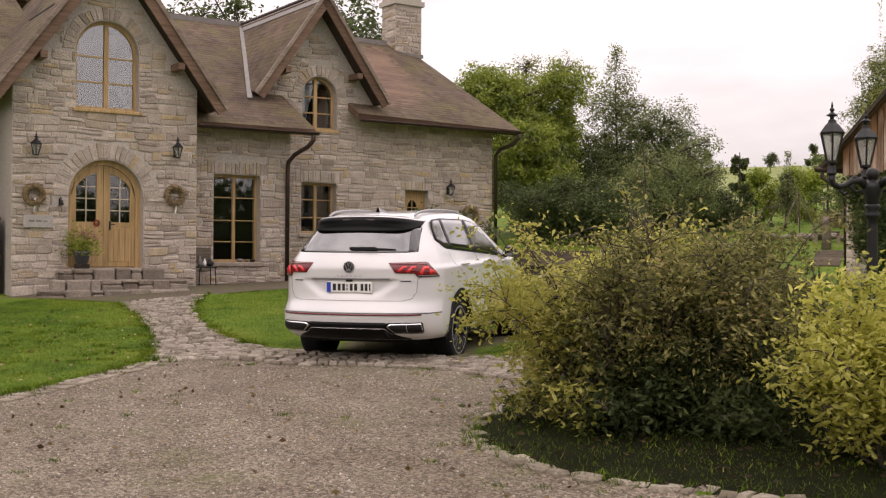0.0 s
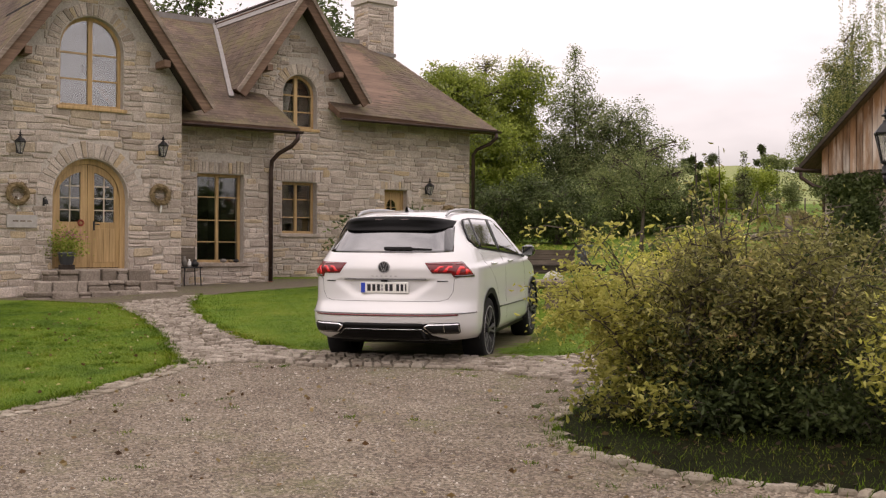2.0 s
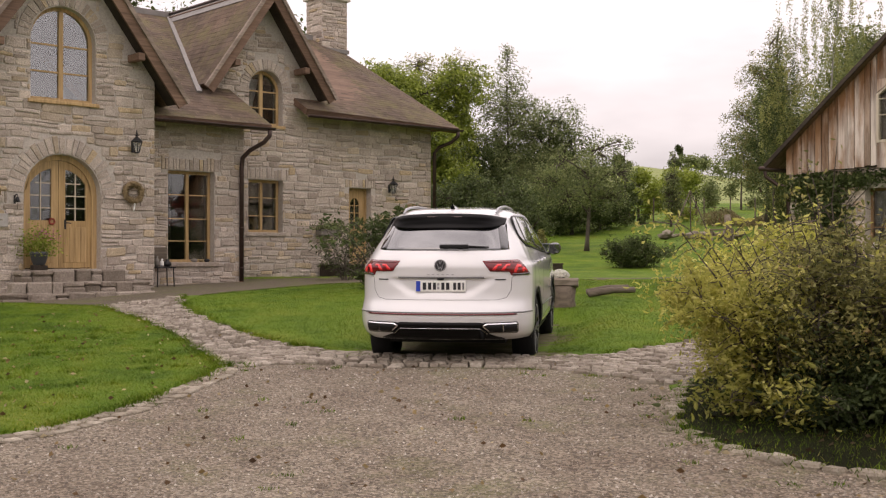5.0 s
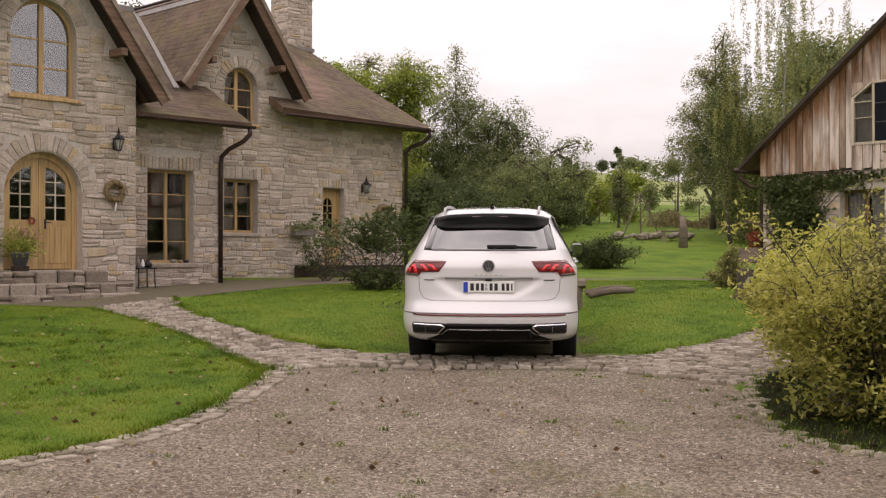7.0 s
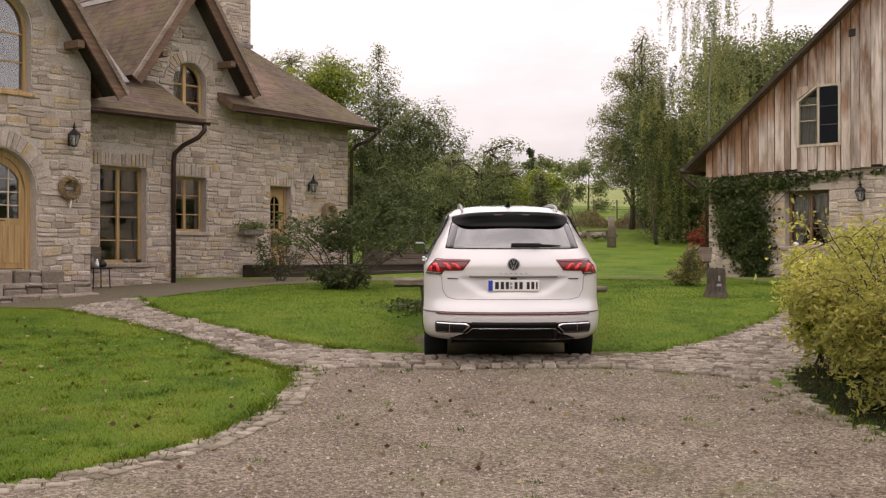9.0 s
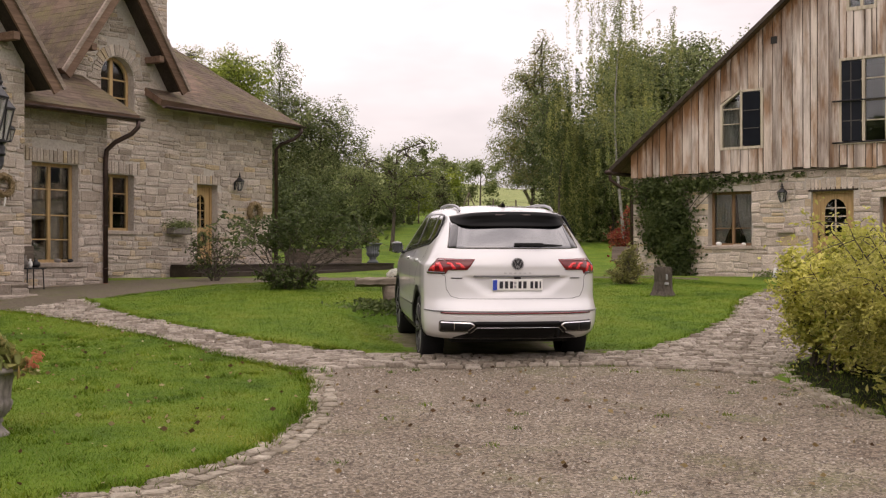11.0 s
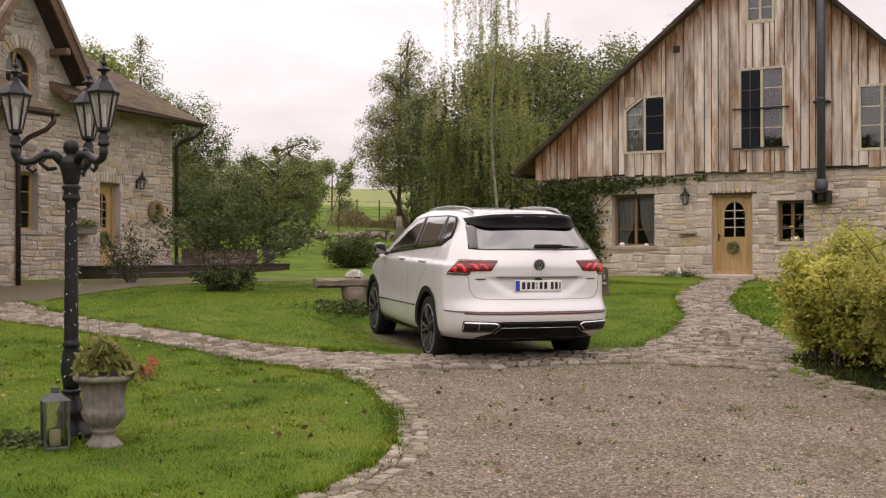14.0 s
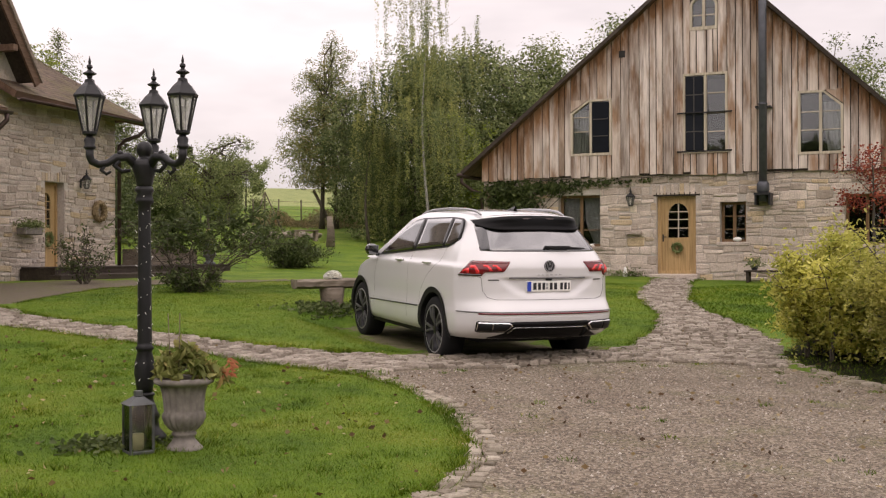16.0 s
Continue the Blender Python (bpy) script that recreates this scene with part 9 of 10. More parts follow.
for x in (-0.48, 0.48):
    for y in (-0.14, 0.12):
        part("leg", bm_box(x - 0.03, x + 0.03, y - 0.03, y + 0.03, 0, 0.459), M_DARKWOOD, tb, "", tm)
bm = bmesh.new()
g_ = np.random.default_rng(88)
pp = BARN_M @ pose(0.05, BY - 0.55, 0.897)
pot_plant(pp, "small pot plant standing on the garden bench", 0.09, 0.10, M_LEAF_GREEN, 260, 0.20, 0.14, None, 23)
for x, rad in ((-4.45, 0.06), (-3.85, 0.045)):
    bm = bmesh.new()
    bmesh.ops.create_icosphere(bm, subdivisions=2, radius=rad, matrix=Matrix.Diagonal((1.2, 1, 0.85, 1)))
    single("sill_ornament", bm, M_WHITE, BARN_M @ pose(x, BY + 0.10, 1.44 + rad * 0.8), "small white ornament on the barn window sill", "ornament", smooth=True)
bm = bmesh.new()
bmesh.ops.create_icosphere(bm, subdivisions=2, radius=0.075, matrix=Matrix.Diagonal((1.4, 1, 0.7, 1)))
single("sill_ornament", bm, M_WHITE, BARN_M @ pose(-0.42, BY + 0.02, 1.585), "pale stone ornament on the small window's sill", "ornament", smooth=True)
cm = Matrix.Translation(at_ground(5.25, 14.2)) @ pose(0, 0, 0, 0, 0, -20)
cs = thing("lectern_board", cm, "small sloping grey board on a metal stand", "sign")
bm = bmesh.new()
solid(bm, [(-0.30, -0.18, 0.35), (0.30, -0.18, 0.35), (0.30, 0.12, 0.68), (-0.30, 0.12, 0.68)], [(-0.30, -0.20, 0.37), (0.30, -0.20, 0.37), (0.30, 0.10, 0.70), (-0.30, 0.10, 0.70)])
part("board", bm, M_OLDWOOD, cs, "", cm)
for x in (-0.2, 0.2):
    bm = bmesh.new()
    tube(bm, [(x, 0, -0.05), (x, -0.02, 0.50)], 0.016, 6)
    part("leg", bm, M_IRON, cs, "", cm)

# ivy on the barn
g_ = np.random.default_rng(31)
iv = thing("ivy", BARN_M @ pose(-5.6, BY - 0.1, 0.6), "dark green ivy climbing the barn wall", "ivy")
n = 11000
pts = []
blobs = [(-5.70, 2.0, 0.52, 0.62, 0.34), (-5.45, 1.45, 0.42, 0.55, 0.24), (-5.9, 2.75, 0.60, 0.32, 0.22), (-4.9, 2.85, 0.70, 0.16, 0.08), (-3.9, 2.95, 0.9, 0.09, 0.05), (-5.3, 0.95, 0.25, 0.4, 0.12), (-2.9, 2.98, 0.7, 0.06, 0.04)]
w = np.array([0.44, 0.18, 0.13, 0.05, 0.018, 0.05, 0.004])
for (bx_, bz_, sx_, sz_, dp), q in zip(blobs, w):
    k = int(n * q)
    d = g_.normal(size=(k, 2)) * 0.55
    depth_ = dp * np.exp(-(d ** 2).sum(1)) * g_.random(k)
    pts.append(np.stack([bx_ + d[:, 0] * sx_, BY - 0.05 - depth_, np.clip(bz_ + d[:, 1] * sz_, 0.65, 3.12)], 1))
part("foliage", leaf_mesh("foliage", np.concatenate(pts), 0.085, M_LEAF_DARK, g_, aspect=0.8), None, iv, "", BARN_M, kind="stuff")
bm = bmesh.new()
for k in range(7):
    x = -5.6 + 0.12 * k
    tube(bm, [(-5.45, BY - 0.06, 0.5), (-5.5 + 0.05 * k, BY - 0.06, 1.3), (x - 0.2, BY - 0.06, 2.2), (x + 0.2 * (k - 3), BY - 0.06, 2.9)], [0.03, 0.022, 0.014, 0.006], 5)
part("vine_stem", bm, M_BARK, iv, "", BARN_M)
bush("red_shrub", 6.2, 17.6, 0.5, 0.5, 1.6, M_LEAF_RED, "red-leaved shrub beside the barn corner", 1800, 0.08, 49, 12, 0.08)
rm = BARN_M @ pose(2.55, BY - 1.1, 0.6)
tree("red_tree", *((rm.translation)[:2]), 2.9, 1.5, M_LEAF_RED, M_BARK, "slender red-leaved bush before the barn", 1500, 0.07, 120, 0.03, 0.5, "round", 0.12)

# far garden: swing frame, stone table, posts, fence
wm = Matrix.Translation(at_ground(4.5, 35.0))
sw_ = thing("swing_frame", wm, "wooden swing frame of three grey poles", "swing")
for dx, dy in ((-0.75, -0.4), (0.1, 0.5), (0.85, -0.3)):
    bm = bmesh.new()
    tube(bm, [(dx, dy, -0.1), (0.05, 0, 1.85)], [0.032, 0.024], 7)
    part("pole", bm, M_OLDWOOD, sw_, "", wm)
q = random.Random(15)
tbm = Matrix.Translation(at_ground(4.95, 33.6))
st_ = thing("stone_pile", tbm, "low pile of reddish fieldstones on the lawn", "stones")
for k in range(26):
    bm = bmesh.new()
    s_ = q.uniform(0.10, 0.22)
    bmesh.ops.create_icosphere(bm, subdivisions=1, radius=s_, matrix=pose(q.uniform(-1.5, 1.5), q.uniform(-0.4, 0.4), s_ * 0.5 + q.uniform(0, 0.16), 0, 0, q.uniform(0, 180)) @ Matrix.Diagonal((1.4, 1, 0.7, 1)))
    part("stone", bm, M_STEP, st_, "", tbm)
tt = Matrix.Translation(at_ground(5.55, 32.2))
gt = thing("garden_table", tt, "small pale garden table on the far lawn", "table")
part("top", bm_box(-0.45, 0.45, -0.25, 0.25, 0.40, 0.45, bevel=0.008), M_FASCIA_TOP, gt, "", tt)
for x in (-0.38, 0.38):
    part("leg", bm_box(x - 0.05, x + 0.05, -0.2, 0.2, -0.05, 0.399), M_FASCIA_TOP, gt, "", tt)
pm_ = Matrix.Translation(at_ground(5.45, 28.3))
bm = bmesh.new()
tube(bm, [(0, 0, -0.1), (0.02, 0, 0.5), (-0.02, 0.02, 1.05)], [0.17, 0.14, 0.10], 9)
single("old_post", bm, M_OLDWOOD, pm_, "thick grey dead trunk standing on the lawn", "post", smooth=True)
pole_m = Matrix.Translation(at_ground(8.7, 39.4))
bm = bmesh.new()
tube(bm, [(0, 0, -0.1), (-0.95, 0, 1.75)], [0.09, 0.07], 8)
single("leaning_post", bm, M_OLDWOOD, pole_m, "pale wooden post leaning at the fence", "post")
fence = thing("wire_fence", Matrix.Translation(at_ground(8, 41)), "old fence of thin grey posts and wire", "fence")
prevp = None
for k in range(26):
    x = 1.0 + k * 1.15
    y = 43.5 - 0.16 * k * 1.15 + 0.4 * math.sin(k)
    p = at_ground(x, y)
    bm = bmesh.new()
    tube(bm, [(0, 0, -0.1), (q.uniform(-0.04, 0.04), 0, 1.15)], 0.035, 6)
    part("post", bm, M_OLDWOOD, fence, "", Matrix.Translation(p))
    if prevp is not None:
        for h in (0.35, 0.7, 1.05):
            bm = bmesh.new()
            tube(bm, [prevp + Vector((0, 0, h)) - p, Vector((0, 0, h))], 0.008, 3)
            part("wire", bm, M_OLDWOOD, fence, "", Matrix.Translation(p))
    prevp = p
# dry brush along the old fence
g_ = np.random.default_rng(90)
bn = 15000
bt = g_.random(bn)
bx_ = 5.6 + bt * 13 + g_.normal(0, 0.3, bn)
by_f = 43.2 - 0.16 * (bx_ - 1.0) - 1.2 + g_.normal(0, 0.75, bn)
bh = lift(bx_, by_f) + g_.random(bn) ** 1.4 * (0.55 + 0.45 * np.sin(bx_ * 2.3) * np.sin(bx_ * 0.9 + 1))
M_BRUSH = leaf_mat("dry_brush", ((0.0, (0.10, 0.10, 0.04)), (0.5, (0.22, 0.18, 0.09)), (0.85, (0.34, 0.28, 0.16)), (1.0, (0.30, 0.13, 0.06))))
tagged(new("dry_brush", leaf_mesh("dry_brush", np.stack([bx_, by_f, bh], 1), 0.20, M_BRUSH, g_, aspect=0.16, up_bias=-0.8)), "dry brown brush and tall grass along the fence", "brush", kind="stuff")
# firewood by the house
fw = thing("firewood_stack", HOUSE_M @ pose(-1.5, 11.9, 0.4), "stack of split firewood beside the stone wall", "firewood")
q = random.Random(16)
for i in range(5):
    for j in range(11):
        bm = bmesh.new()
        lathe(bm, [(q.uniform(0.06, 0.09), 0), (q.uniform(0.06, 0.09), 0.45)], 6)
        part("log", bm, M_OLDWOOD, fw, "", HOUSE_M @ pose(-1.08 - i * 0.16 + q.uniform(-0.02, 0.02), 12.2, 0.46 + j * 0.145, 90, 0, 0))

# ---- paving, edging stones, gravel, grass ----
def cobble(bm, cx_, cy_, w, d, a, r, top=0.036, flat=0.80):
    """One low paving stone, centred on the ground below it."""
    pts = []
    for sx, sy in ((-1, -1), (1, -1), (1, 1), (-1, 1)):
        x, y = sx * w / 2 * r.uniform(0.86, 1.0), sy * d / 2 * r.uniform(0.86, 1.0)
        pts.append((x, y))
    h = top * r.uniform(0.6, 1.3)
    ca, sa = math.cos(a), math.sin(a)
    z0 = float(lift(cx_, cy_))
    rot = lambda x, y: (x * ca - y * sa, x * sa + y * ca)
    lo = [bm.verts.new((*rot(x, y), -0.03)) for x, y in pts]
    mi = [bm.verts.new((*rot(x, y), h * 0.5)) for x, y in pts]
    hi = [bm.verts.new((*rot(x * flat, y * flat), h * r.uniform(0.9, 1.1))) for x, y in pts]
    for k in range(4):
        m = (k + 1) % 4
        bm.faces.new((lo[k], lo[m], mi[m], mi[k]))
        bm.faces.new((mi[k], mi[m], hi[m], hi[k]))
    bm.faces.new(hi)
    return Vector((cx_, cy_, z0))


def pave(name, region, angle, label, centre, r, row=(0.085, 0.13), long=(0.10, 0.21), holes=()):
    """Paving stones in uneven rows over a region; the ones nearest the centre are parts."""
    base = Matrix.Translation(at_ground(*centre))
    t = thing(name, base, label, "path", kind="structure")
    ca, sa = math.cos(angle), math.sin(angle)
    loc = [(x * ca + y * sa, -x * sa + y * ca) for x, y in region]
    u0, u1 = min(p[0] for p in loc), max(p[0] for p in loc)
    v0, v1 = min(p[1] for p in loc), max(p[1] for p in loc)
    spots = []
    v = v0
    while v < v1:
        h = r.uniform(*row)
        u = u0 - r.random() * 0.2
        while u < u1:
            w = r.uniform(*long)
            x, y = (u + w / 2) * ca - (v + h / 2) * sa, (u + w / 2) * sa + (v + h / 2) * ca
            if inside(x, y, region) and not any(inside(x, y, q) for q in holes):
                spots.append((x, y, w * 0.90, h * 0.85))
            u += w
        v += h
    spots.sort(key=lambda s: (s[0] - centre[0]) ** 2 + (s[1] - centre[1]) ** 2)
    rest = bmesh.new()
    for i, (x, y, w, h) in enumerate(spots):
        if i < 290:
            bm = bmesh.new()
            p = cobble(bm, x, y, w, h, angle + r.uniform(-0.08, 0.08), r)
            part("paving_stone", bm, M_COBBLE, t, frame_m=Matrix.Translation(p))
        else:
            bm = bmesh.new()
            p = cobble(bm, x, y, w, h, angle + r.uniform(-0.08, 0.08), r)
            off = p - base.translation
            bm.verts.index_update()
            vs = [rest.verts.new(q.co + off) for q in bm.verts]
            for f in bm.faces:
                rest.faces.new([vs[q.index] for q in f.verts])
            bm.free()
    if len(rest.verts):
        part("paving", rest, M_COBBLES, t, frame_m=base, kind="stuff")
    else:
        rest.free()
    return t


r = random.Random(77)
pave("garden_path", WALK, math.radians(35), "path of worn grey paving stones across the lawn", (-2.6, 1.0), r)
pave("path_crossing", CROSSING, math.radians(-4), "band of worn paving stones across the drive", (0, 0.2), r)
pave("barn_path", BARN_WALK, math.radians(-38), "path of worn paving stones to the barn door", (2.8, 1.6), r)


def edging(name, line, label, r, long=(0.14, 0.26), wide=(0.13, 0.20), rows=1, top=0.045, off=0.0, stray=0.02):
    """A row of flat stones along a line."""
    mid = line[len(line) // 2]
    t = thing(name, Matrix.Translation(at_ground(*mid)), label, "edging", kind="structure")
    for row in range(rows):
        pos = []
        for (ax, ay), (bx, by) in zip(line, line[1:]):
            L = math.hypot(bx - ax, by - ay)
            nx_, ny_ = (by - ay) / L, -(bx - ax) / L
            s = 0.0
            while s < L:
                w = r.uniform(*long)
                o = off + row * wide[1] * 0.92 + r.uniform(-stray, stray)
                x, y = ax + (bx - ax) * (s + w / 2) / L + nx_ * o, ay + (by - ay) * (s + w / 2) / L + ny_ * o
                pos.append((x, y, w * 0.93, r.uniform(*wide), math.atan2(by - ay, bx - ax) + r.uniform(-8 * stray, 8 * stray)))
                s += w
        for x, y, w, d, a in pos:
            if abs(x) > 8.5 or y < -6.6:
                continue
            bm = bmesh.new()
            p = cobble(bm, x, y, w, d, a, r, top * (1.0 if row == 0 else 0.7), 0.8)
            part("edging_stone", bm, M_EDGE, t, frame_m=Matrix.Translation(p))
    return t


edging("lawn_edging", LAWN[1:11], "double row of flat stones along the lawn", r, rows=2, off=-0.16 + 0.2, long=(0.10, 0.21), wide=(0.09, 0.14), top=0.026)
edging("bed_edging", list(reversed(BED_EDGE)), "irregular stones round the shrub bed", r, long=(0.06, 0.23), wide=(0.06, 0.17), top=0.036, stray=0.055)


def scatter(region, n, g, avoid=(), box_=None):
    xs_, ys_ = [p[0] for p in region], [p[1] for p in region]
    b = box_ or (min(xs_), max(xs_), min(ys_), max(ys_))
    x, y = g.uniform(b[0], b[1], n), g.uniform(b[2], b[3], n)
    keep = inside_np(x, y, region)
    for q in avoid:
        keep &= ~inside_np(x, y, q)
    return x[keep], y[keep]


def pebbles():
    g = np.random.default_rng(3)
    x, y = scatter(DRIVE, 62000, g, box_=(-6.5, 4.2, -6.0, 0.1))
    n = len(x)
    s = 0.004 + 0.012 * g.random(n) ** 2.2
    a = g.uniform(0, math.tau, n)
    z = lift(x, y)
    v = np.zeros((n, 5, 3))
    for k in range(4):
        rr = s * g.uniform(0.75, 1.25, n)
        v[:, k, 0] = x + rr * np.cos(a + k * math.pi / 2)
        v[:, k, 1] = y + rr * np.sin(a + k * math.pi / 2)
        v[:, k, 2] = z - 0.002
    v[:, 4, 0], v[:, 4, 1], v[:, 4, 2] = x + s * g.uniform(-0.3, 0.3, n), y + s * g.uniform(-0.3, 0.3, n), z + s * g.uniform(0.5, 1.0, n)
    f = np.array([[0, 1, 4], [1, 2, 4], [2, 3, 4], [3, 0, 4]])
    faces = (np.arange(n)[:, None, None] * 5 + f[None]).reshape(-1, 3)
    return raw_mesh("gravel", v.reshape(-1, 3), faces, M_PEBBLE)


M_PEBBLE = stone_mat("pebble", True, ((0.0, (0.125, 0.105, 0.088)), (0.45, (0.228, 0.203, 0.168)), (0.9, (0.345, 0.316, 0.272)), (1.0, (0.56, 0.52, 0.47))), 60, 0.0)
tagged(new("gravel", pebbles()), "loose brown-grey gravel on the drive", "gravel", kind="stuff")


def blades(name, x, y, g, h=(0.010, 0.028), w=0.0045, extra=0.03):
    n = len(x)
    a = g.uniform(0, math.tau, n)
    hh = g.uniform(h[0], h[1], n)
    lean_ = g.normal(size=(n, 2)) * 0.85 * hh[:, None]
    z = lift(x, y) + extra
    v = np.zeros((n, 3, 3))
    ww = w * g.uniform(0.7, 1.5, n)
    v[:, 0] = np.stack([x - ww * np.cos(a), y - ww * np.sin(a), z - 0.015], 1)
    v[:, 1] = np.stack([x + ww * np.cos(a), y + ww * np.sin(a), z - 0.015], 1)
    v[:, 2] = np.stack([x + lean_[:, 0], y + lean_[:, 1], z + hh], 1)
    return raw_mesh(name, v.reshape(-1, 3), np.arange(3 * n).reshape(n, 3), M_BLADE)


g = np.random.default_rng(9)
bx, by_ = scatter(LAWN, 430000, g, box_=(-8.2, -2.0, -5.6, 5.6))
tagged(new("lawn_grass", blades("lawn_grass", bx, by_, g, (0.010, 0.026), 0.0030)), "short mown green grass", "grass", kind="stuff")
CAR_LAWN = [(-1.6, 1.12), (-2.10, 1.45), (-2.87, 2.25), (-3.7, 3.25), (-4.65, 4.75), (-5.3, 6.0), (-5.4, 7.2), (-4.95, 8.2), (-3.9, 10.2), (-2.4, 11.4), (1.5, 12.0), (5.5, 12.2), (6.6, 9.1), (5.55, 7.4), (4.55, 5.6), (3.85, 3.85), (2.9, 2.45), (1.75, 1.15)]
bx, by_ = scatter(CAR_LAWN, 330000, g, [PARKING])
tagged(new("lawn_grass", blades("lawn_grass", bx, by_, g, (0.010, 0.028), 0.0045)), "green lawn grass round the parked car", "grass", kind="stuff")
bx, by_ = scatter([(-1.7, 0.5), (1.7, 0.4), (1.7, 5.6), (-1.7, 5.6)], 60000, g)
thin = g.random(len(bx)) < np.clip(0.10 + (np.abs(bx) - 0.80) * 2.6 + 0.25 * np.sin(2.9 * bx + 4.1 * by_), 0.06, 1.0)
bx, by_ = bx[thin], by_[thin]
tagged(new("sparse_grass", blades("sparse_grass", bx, by_, g, (0.015, 0.05), 0.006, 0.0)), "sparse worn grass under the car", "grass", kind="stuff")
bx, by_ = scatter(BED, 15000, g)
tagged(new("bed_grass", blades("bed_grass", bx, by_, g, (0.020, 0.065), 0.0036, 0.020)), "rough grass under the shrubs", "grass", kind="stuff")
RIGHT_LAWN = [(4.3, 1.2), (4.45, 2.6), (4.98, 4.4), (5.85, 6.1), (7.1, 7.9), (8.6, 8.6), (11, 6), (9, 0.5)]
bx, by_ = scatter(RIGHT_LAWN, 60000, g)
tagged(new("lawn_grass", blades("lawn_grass", bx, by_, g, (0.018, 0.048), 0.007)), "green lawn grass beside the barn path", "grass", kind="stuff")
# coarser tufts in the lawn
tx_, ty_ = scatter(LAWN, 260, g, box_=(-8.0, -2.0, -5.4, 2.5))
tx_, ty_ = (np.repeat(q, 70) + g.normal(0, 0.06, len(q) * 70) for q in (tx_, ty_))
hold_ = inside_np(tx_, ty_, LAWN)
tagged(new("grass_tufts", blades("grass_tufts", tx_[hold_], ty_[hold_], g, (0.025, 0.060), 0.0055, 0.022)), "coarser darker tufts in the lawn", "grass", kind="stuff")
# leaf litter in the bed
lx, ly = scatter(BED, 500, g)
M_LITTER = leaf_mat("leaf_litter", ((0.0, (0.022, 0.015, 0.010)), (0.7, (0.060, 0.040, 0.022)), (1.0, (0.14, 0.10, 0.045))))
tagged(new("leaf_litter", leaf_mesh("leaf_litter", np.stack([lx, ly, lift(lx, ly) + 0.045], 1), 0.055, M_LITTER, g, aspect=0.6, up_bias=0.8)), "dark leaf litter under the shrubs", "leaves", kind="stuff")
# low dark weeds at the foot of the lamp
wn = 420
wxy = g.normal(size=(wn, 2)) * np.array([0.17, 0.11]) + np.array([-4.87, -3.22])
wz = lift(wxy[:, 0], wxy[:, 1]) + g.uniform(0.03, 0.085, wn)
bn = 520
bxy = g.normal(size=(bn, 2)) * np.array([0.34, 0.20]) + np.array([-0.95, 5.40])
bz = lift(bxy[:, 0], bxy[:, 1]) + g.uniform(0.04, 0.16, bn)
tagged(new("bench_weeds", leaf_mesh("bench_weeds", np.column_stack([bxy, bz]), 0.070, M_LEAF_DARK, g, aspect=0.6, up_bias=0.6, fine=True)), "low green weeds at the foot of the log bench", "weeds", kind="stuff")
tagged(new("lamp_weeds", leaf_mesh("lamp_weeds", np.column_stack([wxy, wz]), 0.050, M_LEAF_DARK, g, aspect=0.65, up_bias=0.7, fine=True)), "low dark green weeds at the foot of the lamp", "weeds", kind="stuff")
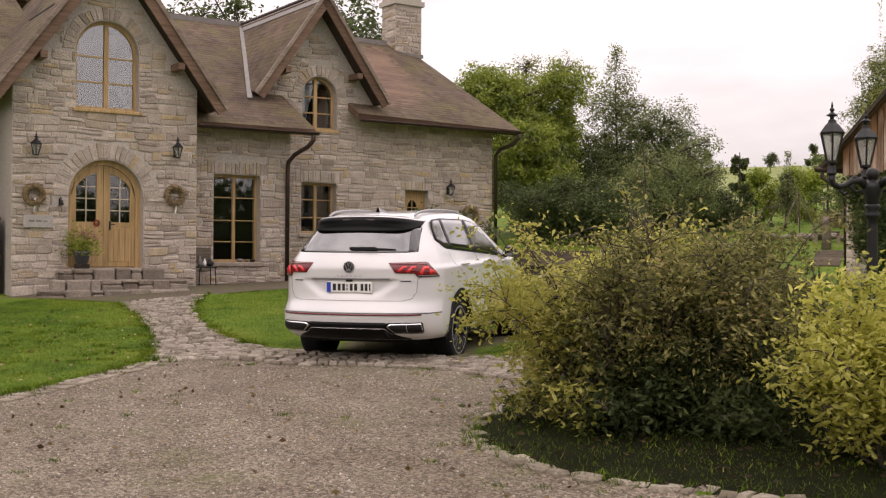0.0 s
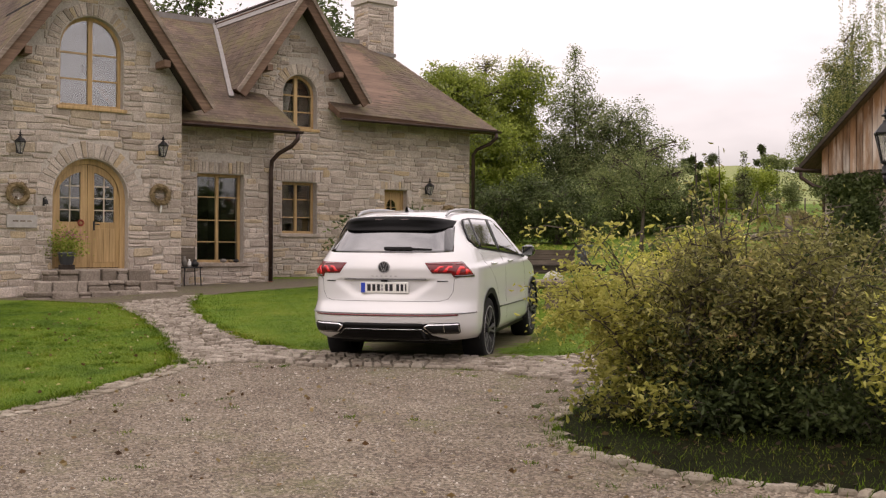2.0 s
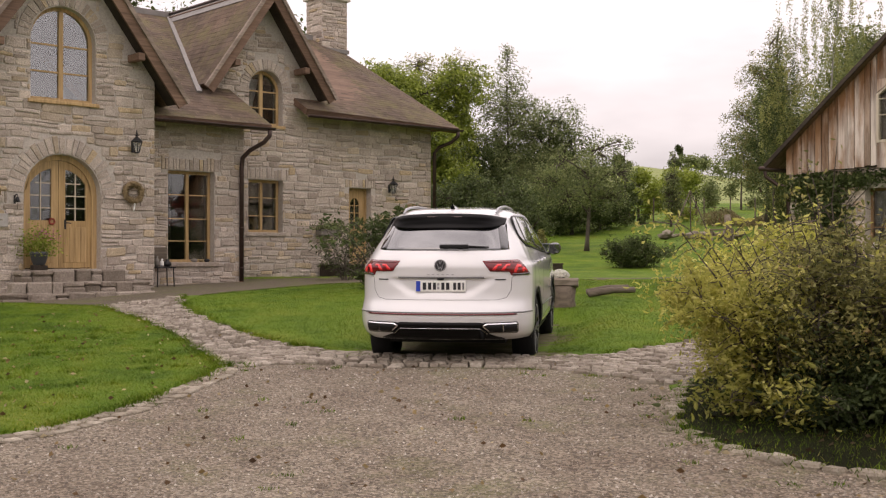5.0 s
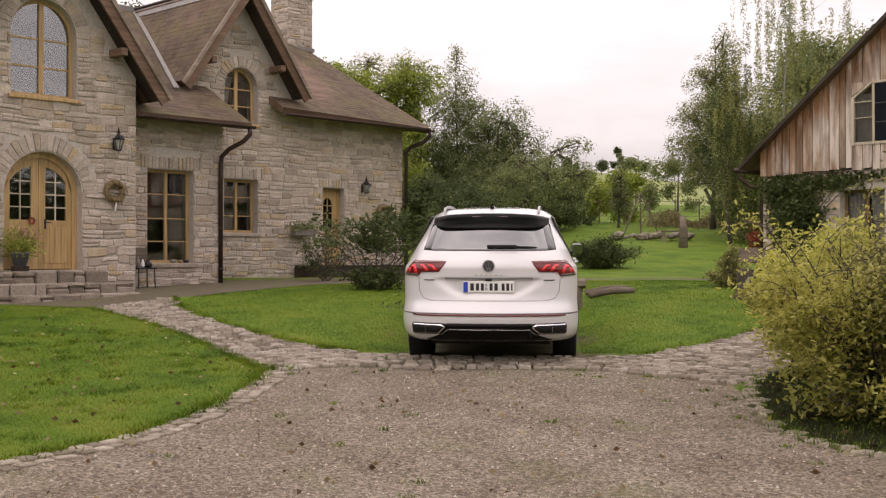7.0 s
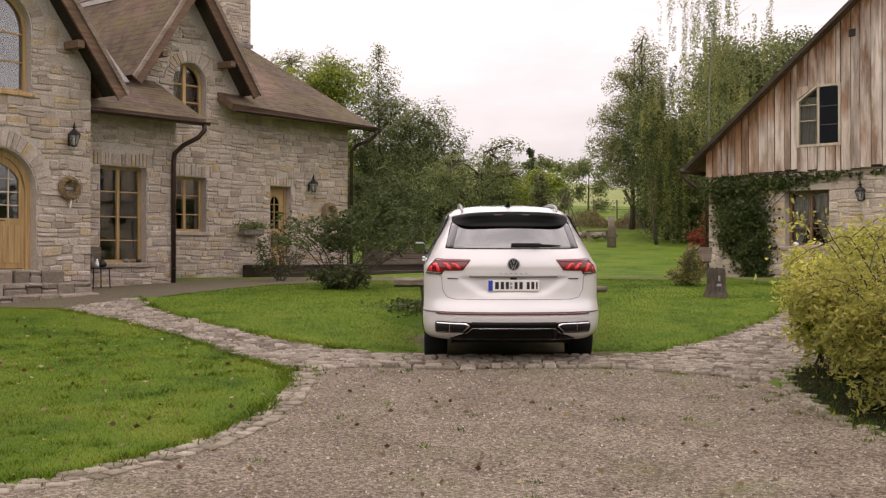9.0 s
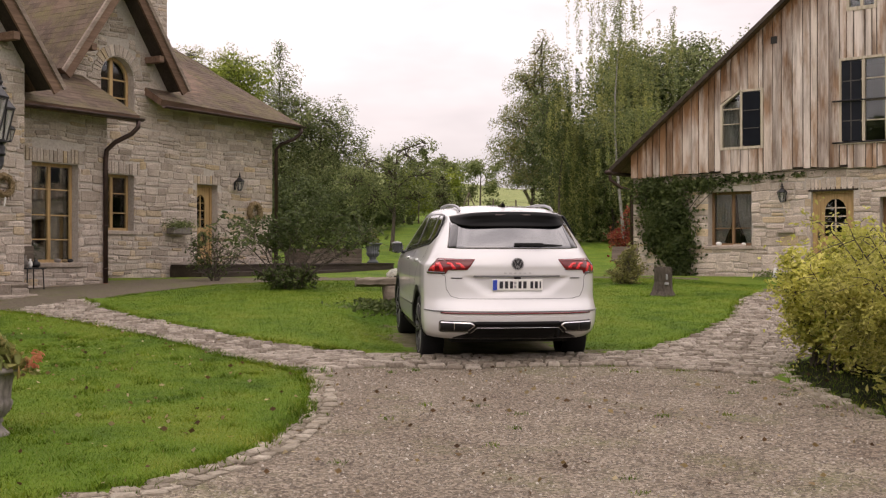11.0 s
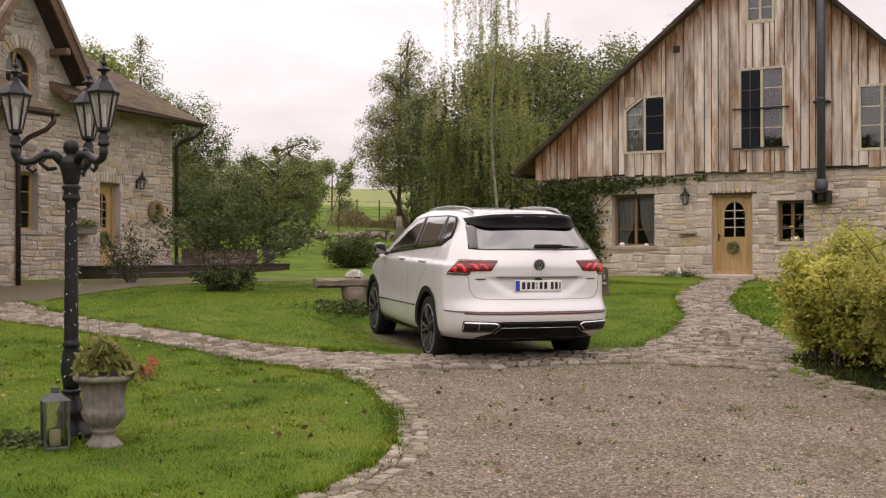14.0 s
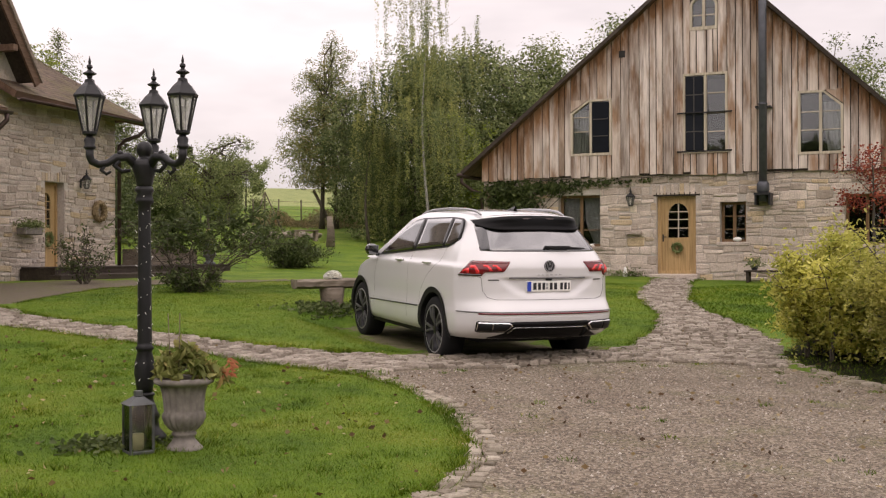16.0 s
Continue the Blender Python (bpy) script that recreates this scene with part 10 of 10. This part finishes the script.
# longer grass where the mower does not reach
ex, ey = [], []
for line, n_ in ((PATH_LOW, 2600), (PATH_HIGH[1:], 2600), (BARN_LEFT[1:], 2200), (BARN_RIGHT[1:], 1800), (LAWN[2:11], 3200), (list(reversed(BED_EDGE)), 1400)):
    q = np.array(line)
    i = g.integers(0, len(q) - 1, n_)
    u = g.random(n_)[:, None]
    p_ = q[i] * (1 - u) + q[i + 1] * u + g.normal(0, 0.045, (n_, 2))
    keep_ = np.sin(9.0 * p_[:, 0] + 4.0 * p_[:, 1]) + np.sin(5.0 * p_[:, 1] - 7.0 * p_[:, 0]) > g.uniform(-1.6, 1.2, n_)
    ex.append(p_[keep_, 0])
    ey.append(p_[keep_, 1])
for tx, ty, n_, sp in ((-4.63, -3.05, 700, 0.14), (-4.41, -3.38, 600, 0.15), (-4.72, -3.45, 420, 0.14), (-0.83, 5.72, 420, 0.22), (3.92, 7.17, 500, 0.22), (1.0, 5.72, 300, 0.2)):
    ex.append(g.normal(tx, sp, n_))
    ey.append(g.normal(ty, sp, n_))
ex, ey = np.concatenate(ex), np.concatenate(ey)
tagged(new("edge_grass", blades("edge_grass", ex, ey, g, (0.02, 0.065), 0.005, 0.02)), "longer grass along the edgings and round the pots", "grass", kind="stuff")
# weeds and moss tufts in the gravel, thickest along the edges
wx, wy_ = scatter(DRIVE, 900, g, box_=(-6.5, 4.0, -5.6, 0.1))
edge = np.array([min(math.hypot(x - p[0], y - p[1]) for p in DRIVE) for x, y in zip(wx, wy_)])
hold = g.random(len(wx)) < np.where(edge < 0.35, 0.55, 0.06)
wx, wy_ = wx[hold], wy_[hold]
k_ = 34
wx, wy_ = (np.repeat(q, k_) + g.normal(0, 0.035, len(q) * k_) for q in (wx, wy_))
tagged(new("gravel_weeds", blades("gravel_weeds", wx, wy_, g, (0.006, 0.028), 0.005, 0.004)), "small green weeds and moss tufts in the gravel", "weeds", kind="stuff")
# fallen leaves
M_FALLEN = leaf_mat("fallen_leaf", ((0.0, (0.05, 0.028, 0.016)), (0.35, (0.13, 0.075, 0.035)), (0.65, (0.30, 0.22, 0.10)), (1.0, (0.48, 0.42, 0.28))))
fx, fy = g.uniform(-6.5, 3.6, 900), g.uniform(-5.6, 4.5, 900)
keep = ~inside_np(fx, fy, BED)
fx, fy = fx[keep], fy[keep]
fz = lift(fx, fy) + np.where(inside_np(fx, fy, LAWN), 0.055, 0.014)
tagged(new("fallen_leaves", leaf_mesh("fallen_leaves", np.stack([fx, fy, fz], 1), 0.045, M_FALLEN, g, aspect=0.7, up_bias=0.85)), "scattered brown and yellow fallen leaves", "leaves", kind="stuff")
